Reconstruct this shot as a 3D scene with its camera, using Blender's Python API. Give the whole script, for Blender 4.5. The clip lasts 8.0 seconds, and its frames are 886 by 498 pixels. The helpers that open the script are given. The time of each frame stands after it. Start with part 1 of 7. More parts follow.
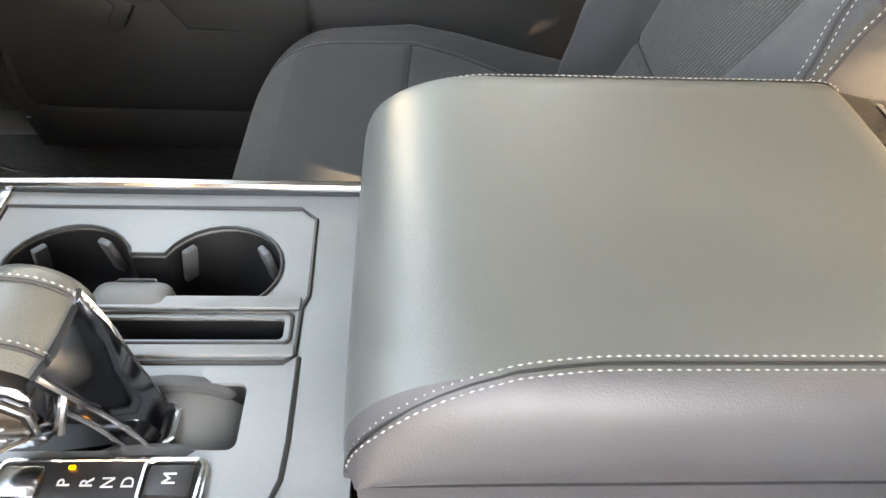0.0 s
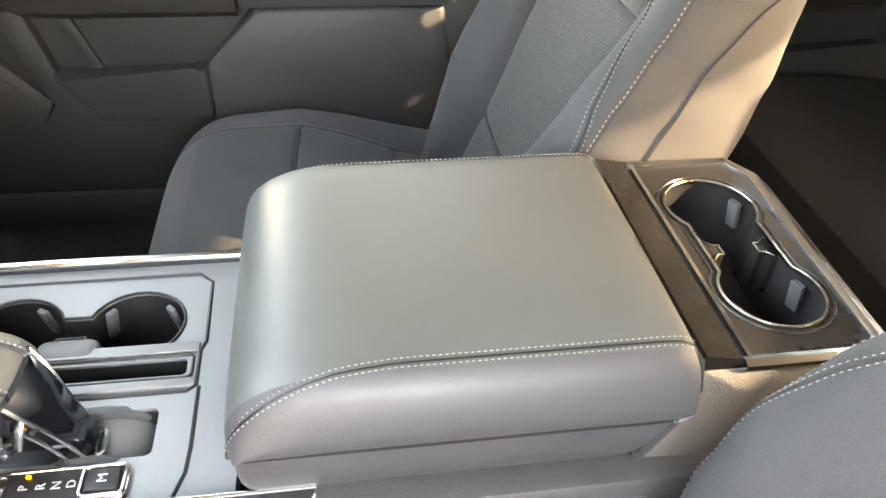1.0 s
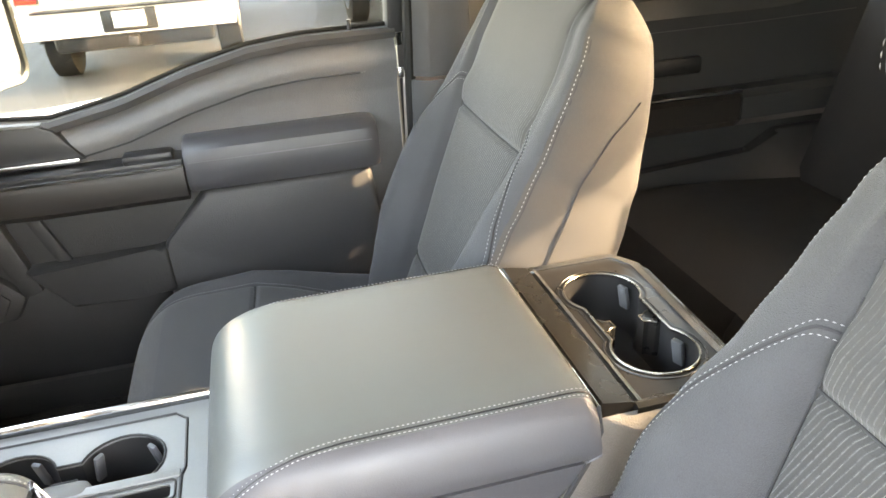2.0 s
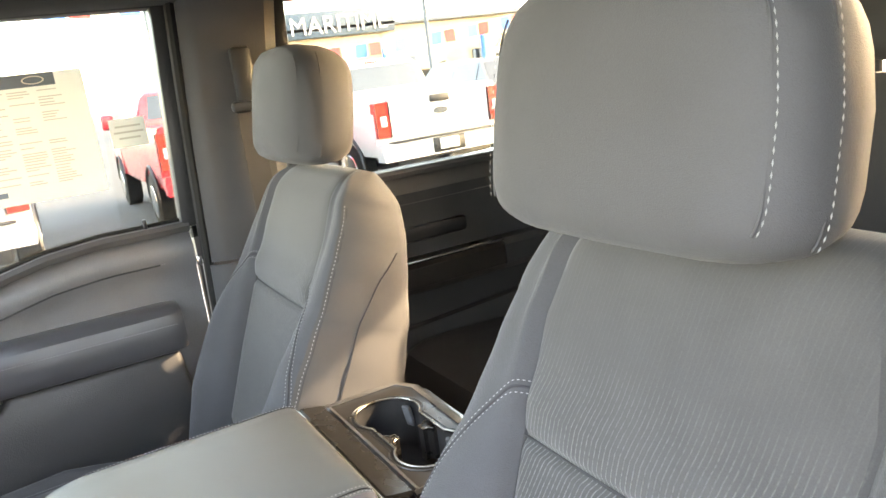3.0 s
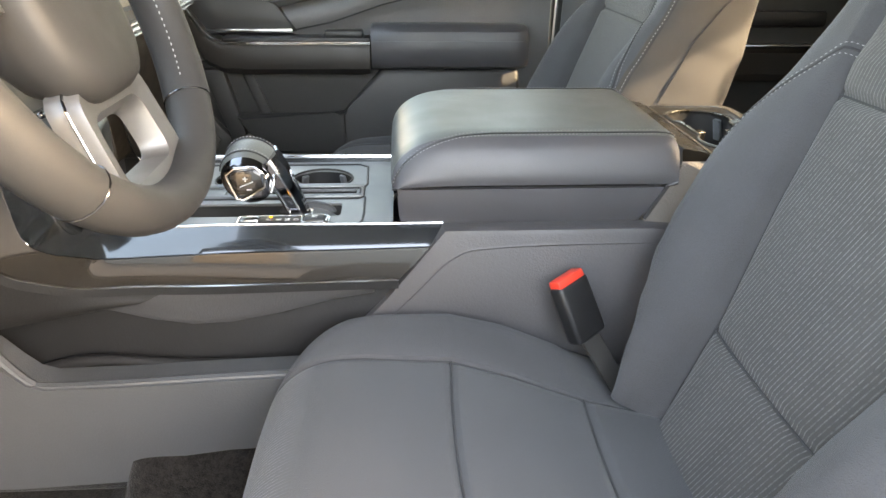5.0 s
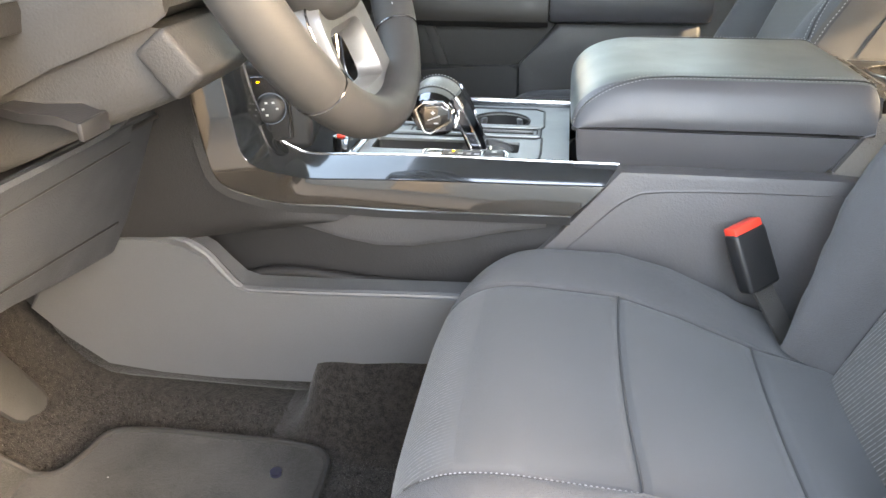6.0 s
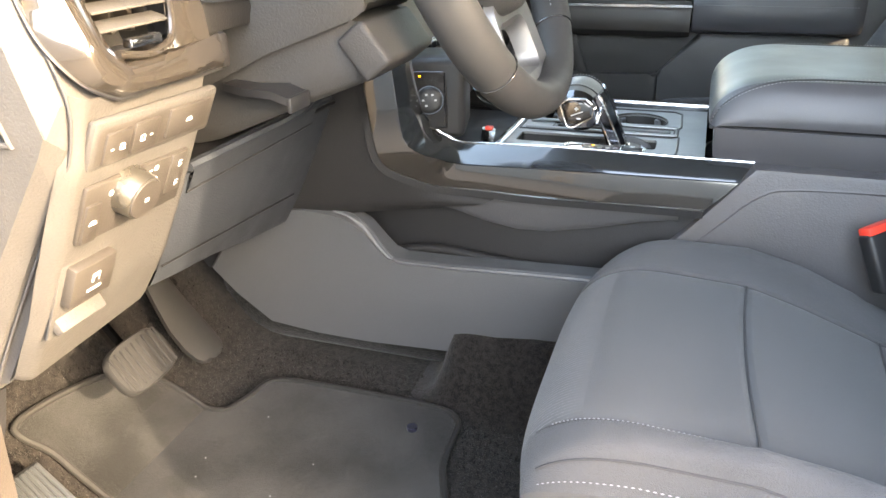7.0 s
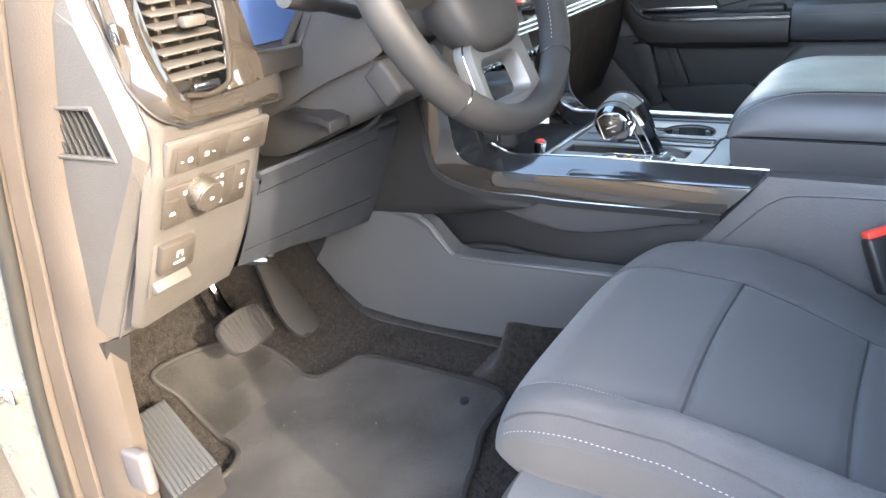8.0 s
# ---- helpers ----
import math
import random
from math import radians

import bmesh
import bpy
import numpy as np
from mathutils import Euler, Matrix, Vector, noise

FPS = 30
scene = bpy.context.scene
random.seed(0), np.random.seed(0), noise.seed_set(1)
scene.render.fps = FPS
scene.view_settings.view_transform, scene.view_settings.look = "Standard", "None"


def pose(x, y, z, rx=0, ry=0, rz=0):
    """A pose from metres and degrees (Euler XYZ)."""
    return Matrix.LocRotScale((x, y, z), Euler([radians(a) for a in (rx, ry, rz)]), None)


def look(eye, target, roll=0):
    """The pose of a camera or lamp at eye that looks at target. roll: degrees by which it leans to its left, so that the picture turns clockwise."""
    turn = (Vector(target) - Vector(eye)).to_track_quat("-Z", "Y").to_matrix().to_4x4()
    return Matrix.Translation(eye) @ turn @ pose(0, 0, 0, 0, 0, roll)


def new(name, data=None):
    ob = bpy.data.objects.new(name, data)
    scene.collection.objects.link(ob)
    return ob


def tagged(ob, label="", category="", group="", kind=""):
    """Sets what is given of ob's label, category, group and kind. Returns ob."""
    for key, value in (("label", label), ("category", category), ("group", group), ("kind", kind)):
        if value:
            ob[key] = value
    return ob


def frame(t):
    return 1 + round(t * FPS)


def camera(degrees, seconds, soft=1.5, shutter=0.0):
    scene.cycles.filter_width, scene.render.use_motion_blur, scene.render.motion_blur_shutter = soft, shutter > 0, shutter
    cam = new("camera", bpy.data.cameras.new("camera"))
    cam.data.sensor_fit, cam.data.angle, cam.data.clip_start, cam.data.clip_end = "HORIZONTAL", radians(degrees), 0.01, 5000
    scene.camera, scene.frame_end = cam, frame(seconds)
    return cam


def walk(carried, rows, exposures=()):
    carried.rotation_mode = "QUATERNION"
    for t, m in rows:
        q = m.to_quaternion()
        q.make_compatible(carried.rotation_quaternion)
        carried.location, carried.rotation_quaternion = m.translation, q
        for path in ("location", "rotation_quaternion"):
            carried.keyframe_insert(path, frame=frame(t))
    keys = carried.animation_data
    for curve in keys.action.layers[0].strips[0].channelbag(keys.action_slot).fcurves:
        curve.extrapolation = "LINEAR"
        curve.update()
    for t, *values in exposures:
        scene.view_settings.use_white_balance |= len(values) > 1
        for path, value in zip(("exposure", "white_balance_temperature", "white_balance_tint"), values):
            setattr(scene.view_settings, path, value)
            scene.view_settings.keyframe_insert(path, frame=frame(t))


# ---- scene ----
cam = camera(61.7, 8.0)
PATH = [
    (0, (-0.046, -0.351, 1.552), (0.061, 1.123, 0.204), 3.3),
    (0.5, (-0.004, -0.439, 1.633), (0.187, 1.064, 0.328), 3.8),
    (1, (0.018, -0.495, 1.677), (0.288, 1.043, 0.429), 2.8),
    (1.5, (0.017, -0.553, 1.692), (0.313, 1.081, 0.577), 1.1),
    (2, (0.028, -0.644, 1.712), (0.438, 1.098, 0.82), -3.6),
    (2.2, (0.038, -0.697, 1.718), (0.601, 1.063, 0.953), -5.8),
    (3.3, (0.035, -0.875, 1.709), (0.968, 0.834, 1.252), -7.2),
    (3.5, (0.002, -0.906, 1.693), (0.879, 0.829, 1.223), -5.0),
    (4, (-0.041, -0.959, 1.619), (0.573, 0.839, 0.995), -1.5),
    (4.5, (-0.063, -0.997, 1.563), (0.303, 0.824, 0.821), -0.4),
    (4.7, (-0.064, -1.01, 1.542), (0.194, 0.819, 0.776), 0.1),
    (5.8, (-0.081, -1.058, 1.492), (-0.289, 0.728, 0.616), -0.2),
    (6, (-0.092, -1.081, 1.494), (-0.379, 0.694, 0.617), -0.6),
    (6.5, (-0.111, -1.141, 1.499), (-0.597, 0.599, 0.641), -1.7),
    (7, (-0.096, -1.186, 1.494), (-0.695, 0.527, 0.653), -1.3),
    (7.5, (-0.043, -1.216, 1.494), (-0.736, 0.461, 0.654), -1.7),
    (8, (0.156, -1.253, 1.533), (-0.877, 0.269, 0.747), -6.1),
]
EXPOSURES = [(0.0, 6.33, 12900, 17), (1.5, 6.52, 12500, 15), (3.5, 5.94, 10600, 16), (4.5, 5.6, 11100, 14), (6.0, 6.02, 10250, 12), (7.5, 5.5, 8650, 11), (8.0, 5.48, 7800, 11)]
walk(cam, [(t, look(eye, target, roll)) for t, eye, target, roll in PATH], EXPOSURES)

# ---- world, sun ----
SUN = Vector((0.8655, -0.2812, 0.4147)).normalized()
world = bpy.data.worlds.new("sky")
scene.world = world
world.use_nodes = True
wn = world.node_tree.nodes
sky = wn.new("ShaderNodeTexSky")
sky.sky_type = "NISHITA"
sky.sun_disc = False
sky.sun_elevation = math.asin(SUN.z)
sky.sun_rotation = math.atan2(SUN.x, SUN.y)
sky.air_density, sky.dust_density, sky.ozone_density = 0.8, 1.2, 0.4
wn["Background"].inputs["Strength"].default_value = 0.15
world.node_tree.links.new(sky.outputs[0], wn["Background"].inputs["Color"])
sun_data = bpy.data.lights.new("sun", "SUN")
sun_data.energy, sun_data.angle, sun_data.color = 0.4, radians(0.7), (1.0, 0.93, 0.85)
sun = new("sun", sun_data)
sun.rotation_euler = SUN.to_track_quat("Z", "Y").to_euler()

# ---- materials ----


def pbr(name, base, rough=0.5, metal=0.0, var=0.12, scale=25.0, bump=0.05, bscale=500.0, sheen=0.0, coat=0.0, dust=0.0, spec=0.5):
    """A painted, moulded or woven surface with soft stains, fine grain and relief."""
    m = bpy.data.materials.new(name)
    m.use_nodes = True
    nt = m.node_tree
    n, l = nt.nodes, nt.links
    b = n["Principled BSDF"]
    co = n.new("ShaderNodeTexCoord")
    big = n.new("ShaderNodeTexNoise")
    big.inputs["Scale"].default_value, big.inputs["Detail"].default_value = scale, 5
    fine = n.new("ShaderNodeTexNoise")
    fine.inputs["Scale"].default_value, fine.inputs["Detail"].default_value = bscale, 3
    l.new(co.outputs["Object"], big.inputs["Vector"])
    l.new(co.outputs["Object"], fine.inputs["Vector"])
    ramp = n.new("ShaderNodeValToRGB")
    lo, hi = [tuple(c * k for c in base) + (1,) for k in (1 - var, 1 + var)]
    ramp.color_ramp.elements[0].color, ramp.color_ramp.elements[1].color = lo, hi
    ramp.color_ramp.elements[0].position, ramp.color_ramp.elements[1].position = 0.3, 0.7
    mix = n.new("ShaderNodeMix")
    mix.data_type = "FLOAT"
    mix.inputs[0].default_value = 0.45
    l.new(big.outputs["Fac"], mix.inputs[2])
    l.new(fine.outputs["Fac"], mix.inputs[3])
    l.new(mix.outputs[0], ramp.inputs[0])
    l.new(ramp.outputs[0], b.inputs["Base Color"])
    rr = n.new("ShaderNodeMapRange")
    rr.inputs[1].default_value, rr.inputs[2].default_value = 0.3, 0.7
    rr.inputs[3].default_value, rr.inputs[4].default_value = max(0.02, rough - 0.07), min(1, rough + 0.07)
    l.new(big.outputs["Fac"], rr.inputs[0])
    l.new(rr.outputs[0], b.inputs["Roughness"])
    b.inputs["Metallic"].default_value = metal
    b.inputs["Specular IOR Level"].default_value = spec
    b.inputs["Sheen Weight"].default_value = sheen
    b.inputs["Sheen Roughness"].default_value = 0.5
    b.inputs["Coat Weight"].default_value = coat
    b.inputs["Coat Roughness"].default_value = 0.06
    if bump:
        bp = n.new("ShaderNodeBump")
        bp.inputs["Strength"].default_value, bp.inputs["Distance"].default_value = bump, 0.002
        l.new(fine.outputs["Fac"], bp.inputs["Height"])
        l.new(bp.outputs[0], b.inputs["Normal"])
    return m


def ribbed(name, base, thread, pitch, axis, rough=0.85, fade=None, run=2):
    """Woven seat cloth: rows of thick light threads on a dark ground, broken up along their length."""
    m = pbr(name, base, rough, var=0.2, scale=18, bump=0.0, bscale=900, sheen=0.15, spec=0.2)
    nt = m.node_tree
    n, l = nt.nodes, nt.links
    b = n["Principled BSDF"]
    co = n["Texture Coordinate"]
    mp = n.new("ShaderNodeMapping")
    mp.inputs["Rotation"].default_value = axis
    l.new(co.outputs["Object"], mp.inputs["Vector"])
    wave = n.new("ShaderNodeTexWave")
    wave.wave_type, wave.bands_direction = "BANDS", "X"
    wave.inputs["Scale"].default_value = 0.314 / pitch
    wave.inputs["Distortion"].default_value, wave.inputs["Detail"].default_value = 0.25, 1
    wave.inputs["Detail Scale"].default_value = 3
    l.new(mp.outputs[0], wave.inputs["Vector"])
    cross = n.new("ShaderNodeTexNoise")
    cross.inputs["Scale"].default_value, cross.inputs["Detail"].default_value = 260, 2
    l.new(co.outputs["Object"], cross.inputs["Vector"])
    mul = n.new("ShaderNodeMath")
    mul.operation = "MULTIPLY"
    pw = n.new("ShaderNodeMath")
    pw.operation = "POWER"
    pw.inputs[1].default_value = 9.0
    l.new(wave.outputs["Fac"], pw.inputs[0])
    sel = n.new("ShaderNodeMapRange")
    sel.inputs[1].default_value, sel.inputs[2].default_value = 0.25, 0.6
    l.new(cross.outputs["Fac"], sel.inputs[0])
    l.new(pw.outputs[0], mul.inputs[0])
    l.new(sel.outputs[0], mul.inputs[1])
    if fade:
        # the ribs are pressed flatter and flatter towards one end of the panel
        geo, sep, fd, mul2 = (n.new("ShaderNode" + k) for k in ("NewGeometry", "SeparateXYZ", "MapRange", "Math"))
        l.new(geo.outputs["Position"], sep.inputs[0])
        l.new(sep.outputs[run], fd.inputs[0])
        fd.inputs[1].default_value, fd.inputs[2].default_value = fade
        fd.inputs[3].default_value, fd.inputs[4].default_value = 1.0, 0.08
        mul2.operation = "MULTIPLY"
        l.new(mul.outputs[0], mul2.inputs[0])
        l.new(fd.outputs[0], mul2.inputs[1])
        mul = mul2
    old = b.inputs["Base Color"].links[0].from_socket
    mx = n.new("ShaderNodeMix")
    mx.data_type = "RGBA"
    l.new(mul.outputs[0], mx.inputs[0])
    l.new(old, mx.inputs[6])
    mx.inputs[7].default_value = thread + (1,)
    l.new(mx.outputs[2], b.inputs["Base Color"])
    bp = n.new("ShaderNodeBump")
    bp.inputs["Strength"].default_value, bp.inputs["Distance"].default_value = 0.6, 0.0015
    l.new(mul.outputs[0], bp.inputs["Height"])
    l.new(bp.outputs[0], b.inputs["Normal"])
    return m


def glass(name, tint, rough=0.0, clear=0.9):
    """A thin pane: mostly clear, with a mirror's gloss over it."""
    m = bpy.data.materials.new(name)
    m.use_nodes = True
    n, l = m.node_tree.nodes, m.node_tree.links
    n.remove(n["Principled BSDF"])
    tr, gl, mx, fr = (n.new("ShaderNode" + k) for k in ("BsdfTransparent", "BsdfGlossy", "MixShader", "Fresnel"))
    tr.inputs[0].default_value = tint + (1,)
    gl.inputs["Roughness"].default_value = rough
    fr.inputs[0].default_value = 1.45
    l.new(fr.outputs[0], mx.inputs[0])
    l.new(tr.outputs[0], mx.inputs[1])
    l.new(gl.outputs[0], mx.inputs[2])
    l.new(mx.outputs[0], n["Material Output"].inputs[0])
    return m


def glow(name, colour, strength):
    m = pbr(name, colour, 0.5, bump=0)
    b = m.node_tree.nodes["Principled BSDF"]
    b.inputs["Emission Color"].default_value = colour + (1,)
    b.inputs["Emission Strength"].default_value = strength
    return m


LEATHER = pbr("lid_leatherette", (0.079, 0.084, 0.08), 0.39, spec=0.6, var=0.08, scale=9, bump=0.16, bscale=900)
# Lid sides wear a darker copy of the lid's leatherette: shade in the colour.
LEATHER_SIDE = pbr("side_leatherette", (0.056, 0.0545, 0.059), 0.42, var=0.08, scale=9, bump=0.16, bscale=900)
CLOTH = pbr("seat_cloth", (0.05, 0.05, 0.053), 0.78, var=0.2, scale=14, bump=0.55, bscale=850, sheen=0.1, spec=0.25)
# Seat cloth darkened for the headrests; the missing shade is in the colour.
CLOTH_HEAD = pbr("shaded_headrest_cloth", (0.039, 0.0385, 0.0405), 0.72, var=0.14, scale=14, bump=0.3, bscale=1100, sheen=0.05, spec=0.25)
CLOTH_SIDE = pbr("seat_side_cloth", (0.05, 0.0475, 0.0465), 0.75, var=0.14, scale=14, bump=0.3, bscale=1100, sheen=0.1, spec=0.3)
CLOTH_RIB = ribbed("seat_ribbed_cloth", (0.043, 0.0418, 0.0415), (0.125, 0.122, 0.118), 0.0056, (radians(-14), 0, radians(90)))
CLOTH_FADE = ribbed("seat_upper_ribbed_cloth", (0.046, 0.0447, 0.0447), (0.115, 0.112, 0.108), 0.0056, (radians(-8), 0, radians(90)), fade=(1.37, 1.46))
SEAM = pbr("seam_shadow_thread", (0.03, 0.03, 0.032), 0.9, bump=0)
THREAD = pbr("pale_thread", (0.27, 0.267, 0.26), 0.7, bump=0)
THREAD_GREY = pbr("grey_thread", (0.2, 0.2, 0.21), 0.7, bump=0)
PLASTIC = pbr("charcoal_plastic", (0.042, 0.0415, 0.043), 0.55, var=0.1, bump=0.3, bscale=420)
# Rear plastic and cloth darkened so that their colour carries the cab's shade.
REAR_DARK = pbr("rear_shaded_plastic", (0.038, 0.038, 0.039), 0.6, var=0.1, bump=0.25)
REAR_CLOTH = pbr("rear_shaded_cloth", (0.03, 0.0275, 0.028), 0.85, var=0.15, bump=0.3, bscale=1100, spec=0.2)
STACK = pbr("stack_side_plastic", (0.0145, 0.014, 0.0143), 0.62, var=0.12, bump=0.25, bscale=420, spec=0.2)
COLUMN = pbr("column_cover_plastic", (0.031, 0.0305, 0.0305), 0.6, var=0.1, bump=0.3, bscale=420, spec=0.3)
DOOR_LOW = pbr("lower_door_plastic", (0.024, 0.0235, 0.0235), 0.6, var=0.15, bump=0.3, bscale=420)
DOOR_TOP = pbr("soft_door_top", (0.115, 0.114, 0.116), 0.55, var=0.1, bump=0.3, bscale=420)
# Near-black copy of the plastic: shade of pockets and recesses put into colour.
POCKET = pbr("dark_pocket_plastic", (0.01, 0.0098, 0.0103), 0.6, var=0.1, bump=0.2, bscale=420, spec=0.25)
# Knee plastic darkened and blued: shade and sky tint put into the colour.
KNEE = pbr("shade_tinted_knee_plastic", (0.022, 0.0255, 0.0315), 0.62, var=0.1, bump=0.25, bscale=420, spec=0.2)
PLASTIC_WARM = pbr("console_plastic", (0.056, 0.053, 0.056), 0.5, var=0.1, bump=0.25, bscale=420)
PLASTIC_GREY = pbr("grey_moulding", (0.05, 0.0522, 0.0555), 0.5, var=0.08, bump=0.2, bscale=420)
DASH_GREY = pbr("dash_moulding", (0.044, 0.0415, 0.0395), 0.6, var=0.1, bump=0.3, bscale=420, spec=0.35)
BLACK = pbr("black_plastic", (0.012, 0.012, 0.013), 0.45, var=0.15, bump=0.1)
BEZEL = pbr("silver_grey_bezel", (0.2, 0.208, 0.212), 0.42, metal=0.35, var=0.06, bump=0.05)
# Foot rest grey lowered in place of the shadow missing there.
BEZEL_DARK = pbr("shaded_foot_rest_grey", (0.034, 0.038, 0.041), 0.5, var=0.1, bump=0.1)
GRIP_DARK = pbr("dark_brown_grip", (0.02, 0.017, 0.0155), 0.42, var=0.08, bump=0.03, spec=0.4)
GLOSS = pbr("dark_metallic_trim", (0.05, 0.055, 0.06), 0.17, metal=0.7, var=0.04, bump=0.0, coat=1.0)
TRAY = pbr("satin_brown_tray", (0.013, 0.012, 0.0115), 0.3, var=0.05, bump=0.02, spec=0.35)
CHAMPAGNE = pbr("champagne_trim", (0.2, 0.185, 0.16), 0.28, metal=0.9, var=0.05, bump=0.0)
BAND = pbr("dark_band_plastic", (0.008, 0.0075, 0.007), 0.26, var=0.06, bump=0.0, spec=0.25)
# Lid leatherette made lighter and warmer: sunlight put into the rear body's colour.
LEATHER_REAR = pbr("rear_sunlit_leatherette", (0.125, 0.115, 0.105), 0.42, var=0.1, scale=9, bump=0.5, bscale=480)
GRIP = pbr("cup_grip_rubber", (0.075, 0.078, 0.083), 0.5, var=0.08, bump=0.1)
DRUM = pbr("pale_grey_gate_plastic", (0.12, 0.122, 0.118), 0.5, var=0.06, bump=0.05)
BRONZE = pbr("bronze_gloss_trim", (0.055, 0.0475, 0.041), 0.12, metal=0.6, var=0.02, bump=0.0, coat=0.9)
CHROME = pbr("satin_chrome", (0.62, 0.62, 0.62), 0.2, metal=1.0, var=0.05, bump=0.0)
CHROME_DARK = pbr("smoked_chrome", (0.16, 0.165, 0.18), 0.12, metal=1.0, var=0.05, bump=0.0)
RUBBER = pbr("rubber", (0.014, 0.014, 0.014), 0.72, var=0.2, bump=0.2, spec=0.2)
CARPET = pbr("carpet", (0.0105, 0.009, 0.0082), 0.95, var=0.75, scale=110, bump=1.0, bscale=420, sheen=0.1, spec=0.1)
MAT_PILE = pbr("mat_pile", (0.0145, 0.0145, 0.0143), 0.95, var=0.97, scale=7, bump=0.9, bscale=900, sheen=0.1, spec=0.1)
for pile in (MAT_PILE, CARPET):
    tones = pile.node_tree.nodes["Color Ramp"].color_ramp.elements
    tones[0].position, tones[1].position = 0.4, 0.6
BELT = pbr("belt_webbing", (0.026, 0.0245, 0.0235), 0.8, var=0.15, bump=0.5, bscale=800)
RED = pbr("red_plastic", (0.75, 0.05, 0.03), 0.4, bump=0)
HEADLINER = pbr("headliner_cloth", (0.22, 0.22, 0.217), 0.9, var=0.1, bump=0.3, bscale=900)
PILLAR = pbr("pillar_trim", (0.038, 0.0375, 0.039), 0.65, var=0.08, bump=0.25)
WHITE_MARK = pbr("white_print", (0.42, 0.42, 0.42), 0.5, bump=0)
CLEAR = glass("clear_glass", (0.5, 0.52, 0.51))
DIM_GLASS = glass("sun_dimming_glass", (0.3, 0.31, 0.31))
WINDSCREEN = glass("windscreen_glass", (0.85, 0.88, 0.87))
TINTED = glass("tinted_glass", (0.92, 0.93, 0.92))
MIRROR = pbr("mirror_silver", (0.9, 0.9, 0.9), 0.02, metal=1.0, var=0.0, bump=0)
SCREEN = glow("blue_screen", (0.012, 0.03, 0.085), 0.018)
LED = glow("amber_led", (1.0, 0.42, 0.02), 0.35)
BODY_CREAM = pbr("cream_white_body_paint", (0.115, 0.113, 0.092), 0.3, var=0.03, bump=0, coat=0.6)
PAINT_WHITE = pbr("white_car_paint", (0.5, 0.5, 0.5), 0.3, var=0.03, bump=0, coat=0.8)
PAINT_RED = pbr("red_car_paint", (0.55, 0.02, 0.03), 0.3, var=0.05, bump=0, coat=0.8)
PAINT_DARK = pbr("dark_grey_car_paint", (0.06, 0.065, 0.07), 0.3, var=0.05, bump=0, coat=0.8)
LAMP_RED = pbr("red_lamp_lens", (0.6, 0.03, 0.02), 0.15, var=0.1, bump=0, coat=1.0)
CAR_GLASS = pbr("dark_car_glass", (0.02, 0.025, 0.028), 0.05, var=0.1, bump=0, coat=1.0)
ASPHALT = pbr("asphalt", (0.06, 0.06, 0.06), 0.9, var=0.3, scale=1.5, bump=0.6, bscale=60)
TAN_WALL = pbr("tan_render_wall", (0.42, 0.33, 0.22), 0.85, var=0.1, scale=0.6, bump=0.3, bscale=20)
GREY_WALL = pbr("grey_panel_wall", (0.13, 0.15, 0.17), 0.7, var=0.1, scale=0.6, bump=0.2, bscale=20)
SIGN_NAVY = pbr("navy_sign_board", (0.04, 0.07, 0.1), 0.5, var=0.08, bump=0)
FLAG_RED = pbr("red_pennant", (0.6, 0.05, 0.05), 0.7, bump=0)
FLAG_BLUE = pbr("blue_pennant", (0.05, 0.2, 0.6), 0.7, bump=0)
FLAG_WHITE = pbr("white_pennant", (0.8, 0.8, 0.8), 0.7, bump=0)
PAPER = pbr("sticker_paper", (0.66, 0.66, 0.62), 0.7, var=0.05, bump=0)
pn, pl = PAPER.node_tree.nodes, PAPER.node_tree.links
through_light, both = pn.new("ShaderNodeBsdfTranslucent"), pn.new("ShaderNodeMixShader")
through_light.inputs["Color"].default_value = (0.62, 0.62, 0.58, 1)
both.inputs[0].default_value = 0.6
pl.new(pn["Principled BSDF"].outputs[0], both.inputs[1])
pl.new(through_light.outputs[0], both.inputs[2])
pl.new(both.outputs[0], pn["Material Output"].inputs[0])
INK = pbr("sticker_ink", (0.4, 0.395, 0.35), 0.7, bump=0)
INK_DARK = pbr("sticker_ink_dark", (0.1, 0.14, 0.18), 0.7, bump=0)

# ---- building tools ----
ORIGIN = {}


def thing(name, origin, label, category, group="", kind=""):
    """An empty at the base of a thing, to which its parts belong."""
    ob = new(name)
    ob.location = origin
    ob.empty_display_size = 0.05
    ORIGIN[ob.name] = Vector(origin)
    return tagged(ob, label, category, group, kind)


def part(name, bm, material, parent=None, label="", smooth=True, kind=""):
    """Links a bmesh, given in world metres, as one mesh object under a thing or a part."""
    base = ORIGIN[parent.name] if parent else Vector()
    if base.length:
        bmesh.ops.translate(bm, verts=bm.verts, vec=-base)
    bmesh.ops.recalc_face_normals(bm, faces=bm.faces)
    me = bpy.data.meshes.new(name)
    bm.to_mesh(me)
    bm.free()
    if smooth:
        me.polygons.foreach_set("use_smooth", [True] * len(me.polygons))
        me.set_sharp_from_angle(angle=radians(38))
    me.materials.append(material)
    ob = new(name, me)
    if parent:
        ob.parent = parent
        ORIGIN[ob.name] = base
    return tagged(ob, label, kind=kind)


def join(*bms):
    out = bms[0]
    for b in bms[1:]:
        me = bpy.data.meshes.new("tmp")
        b.to_mesh(me)
        b.free()
        out.from_mesh(me)
        bpy.data.meshes.remove(me)
    return out


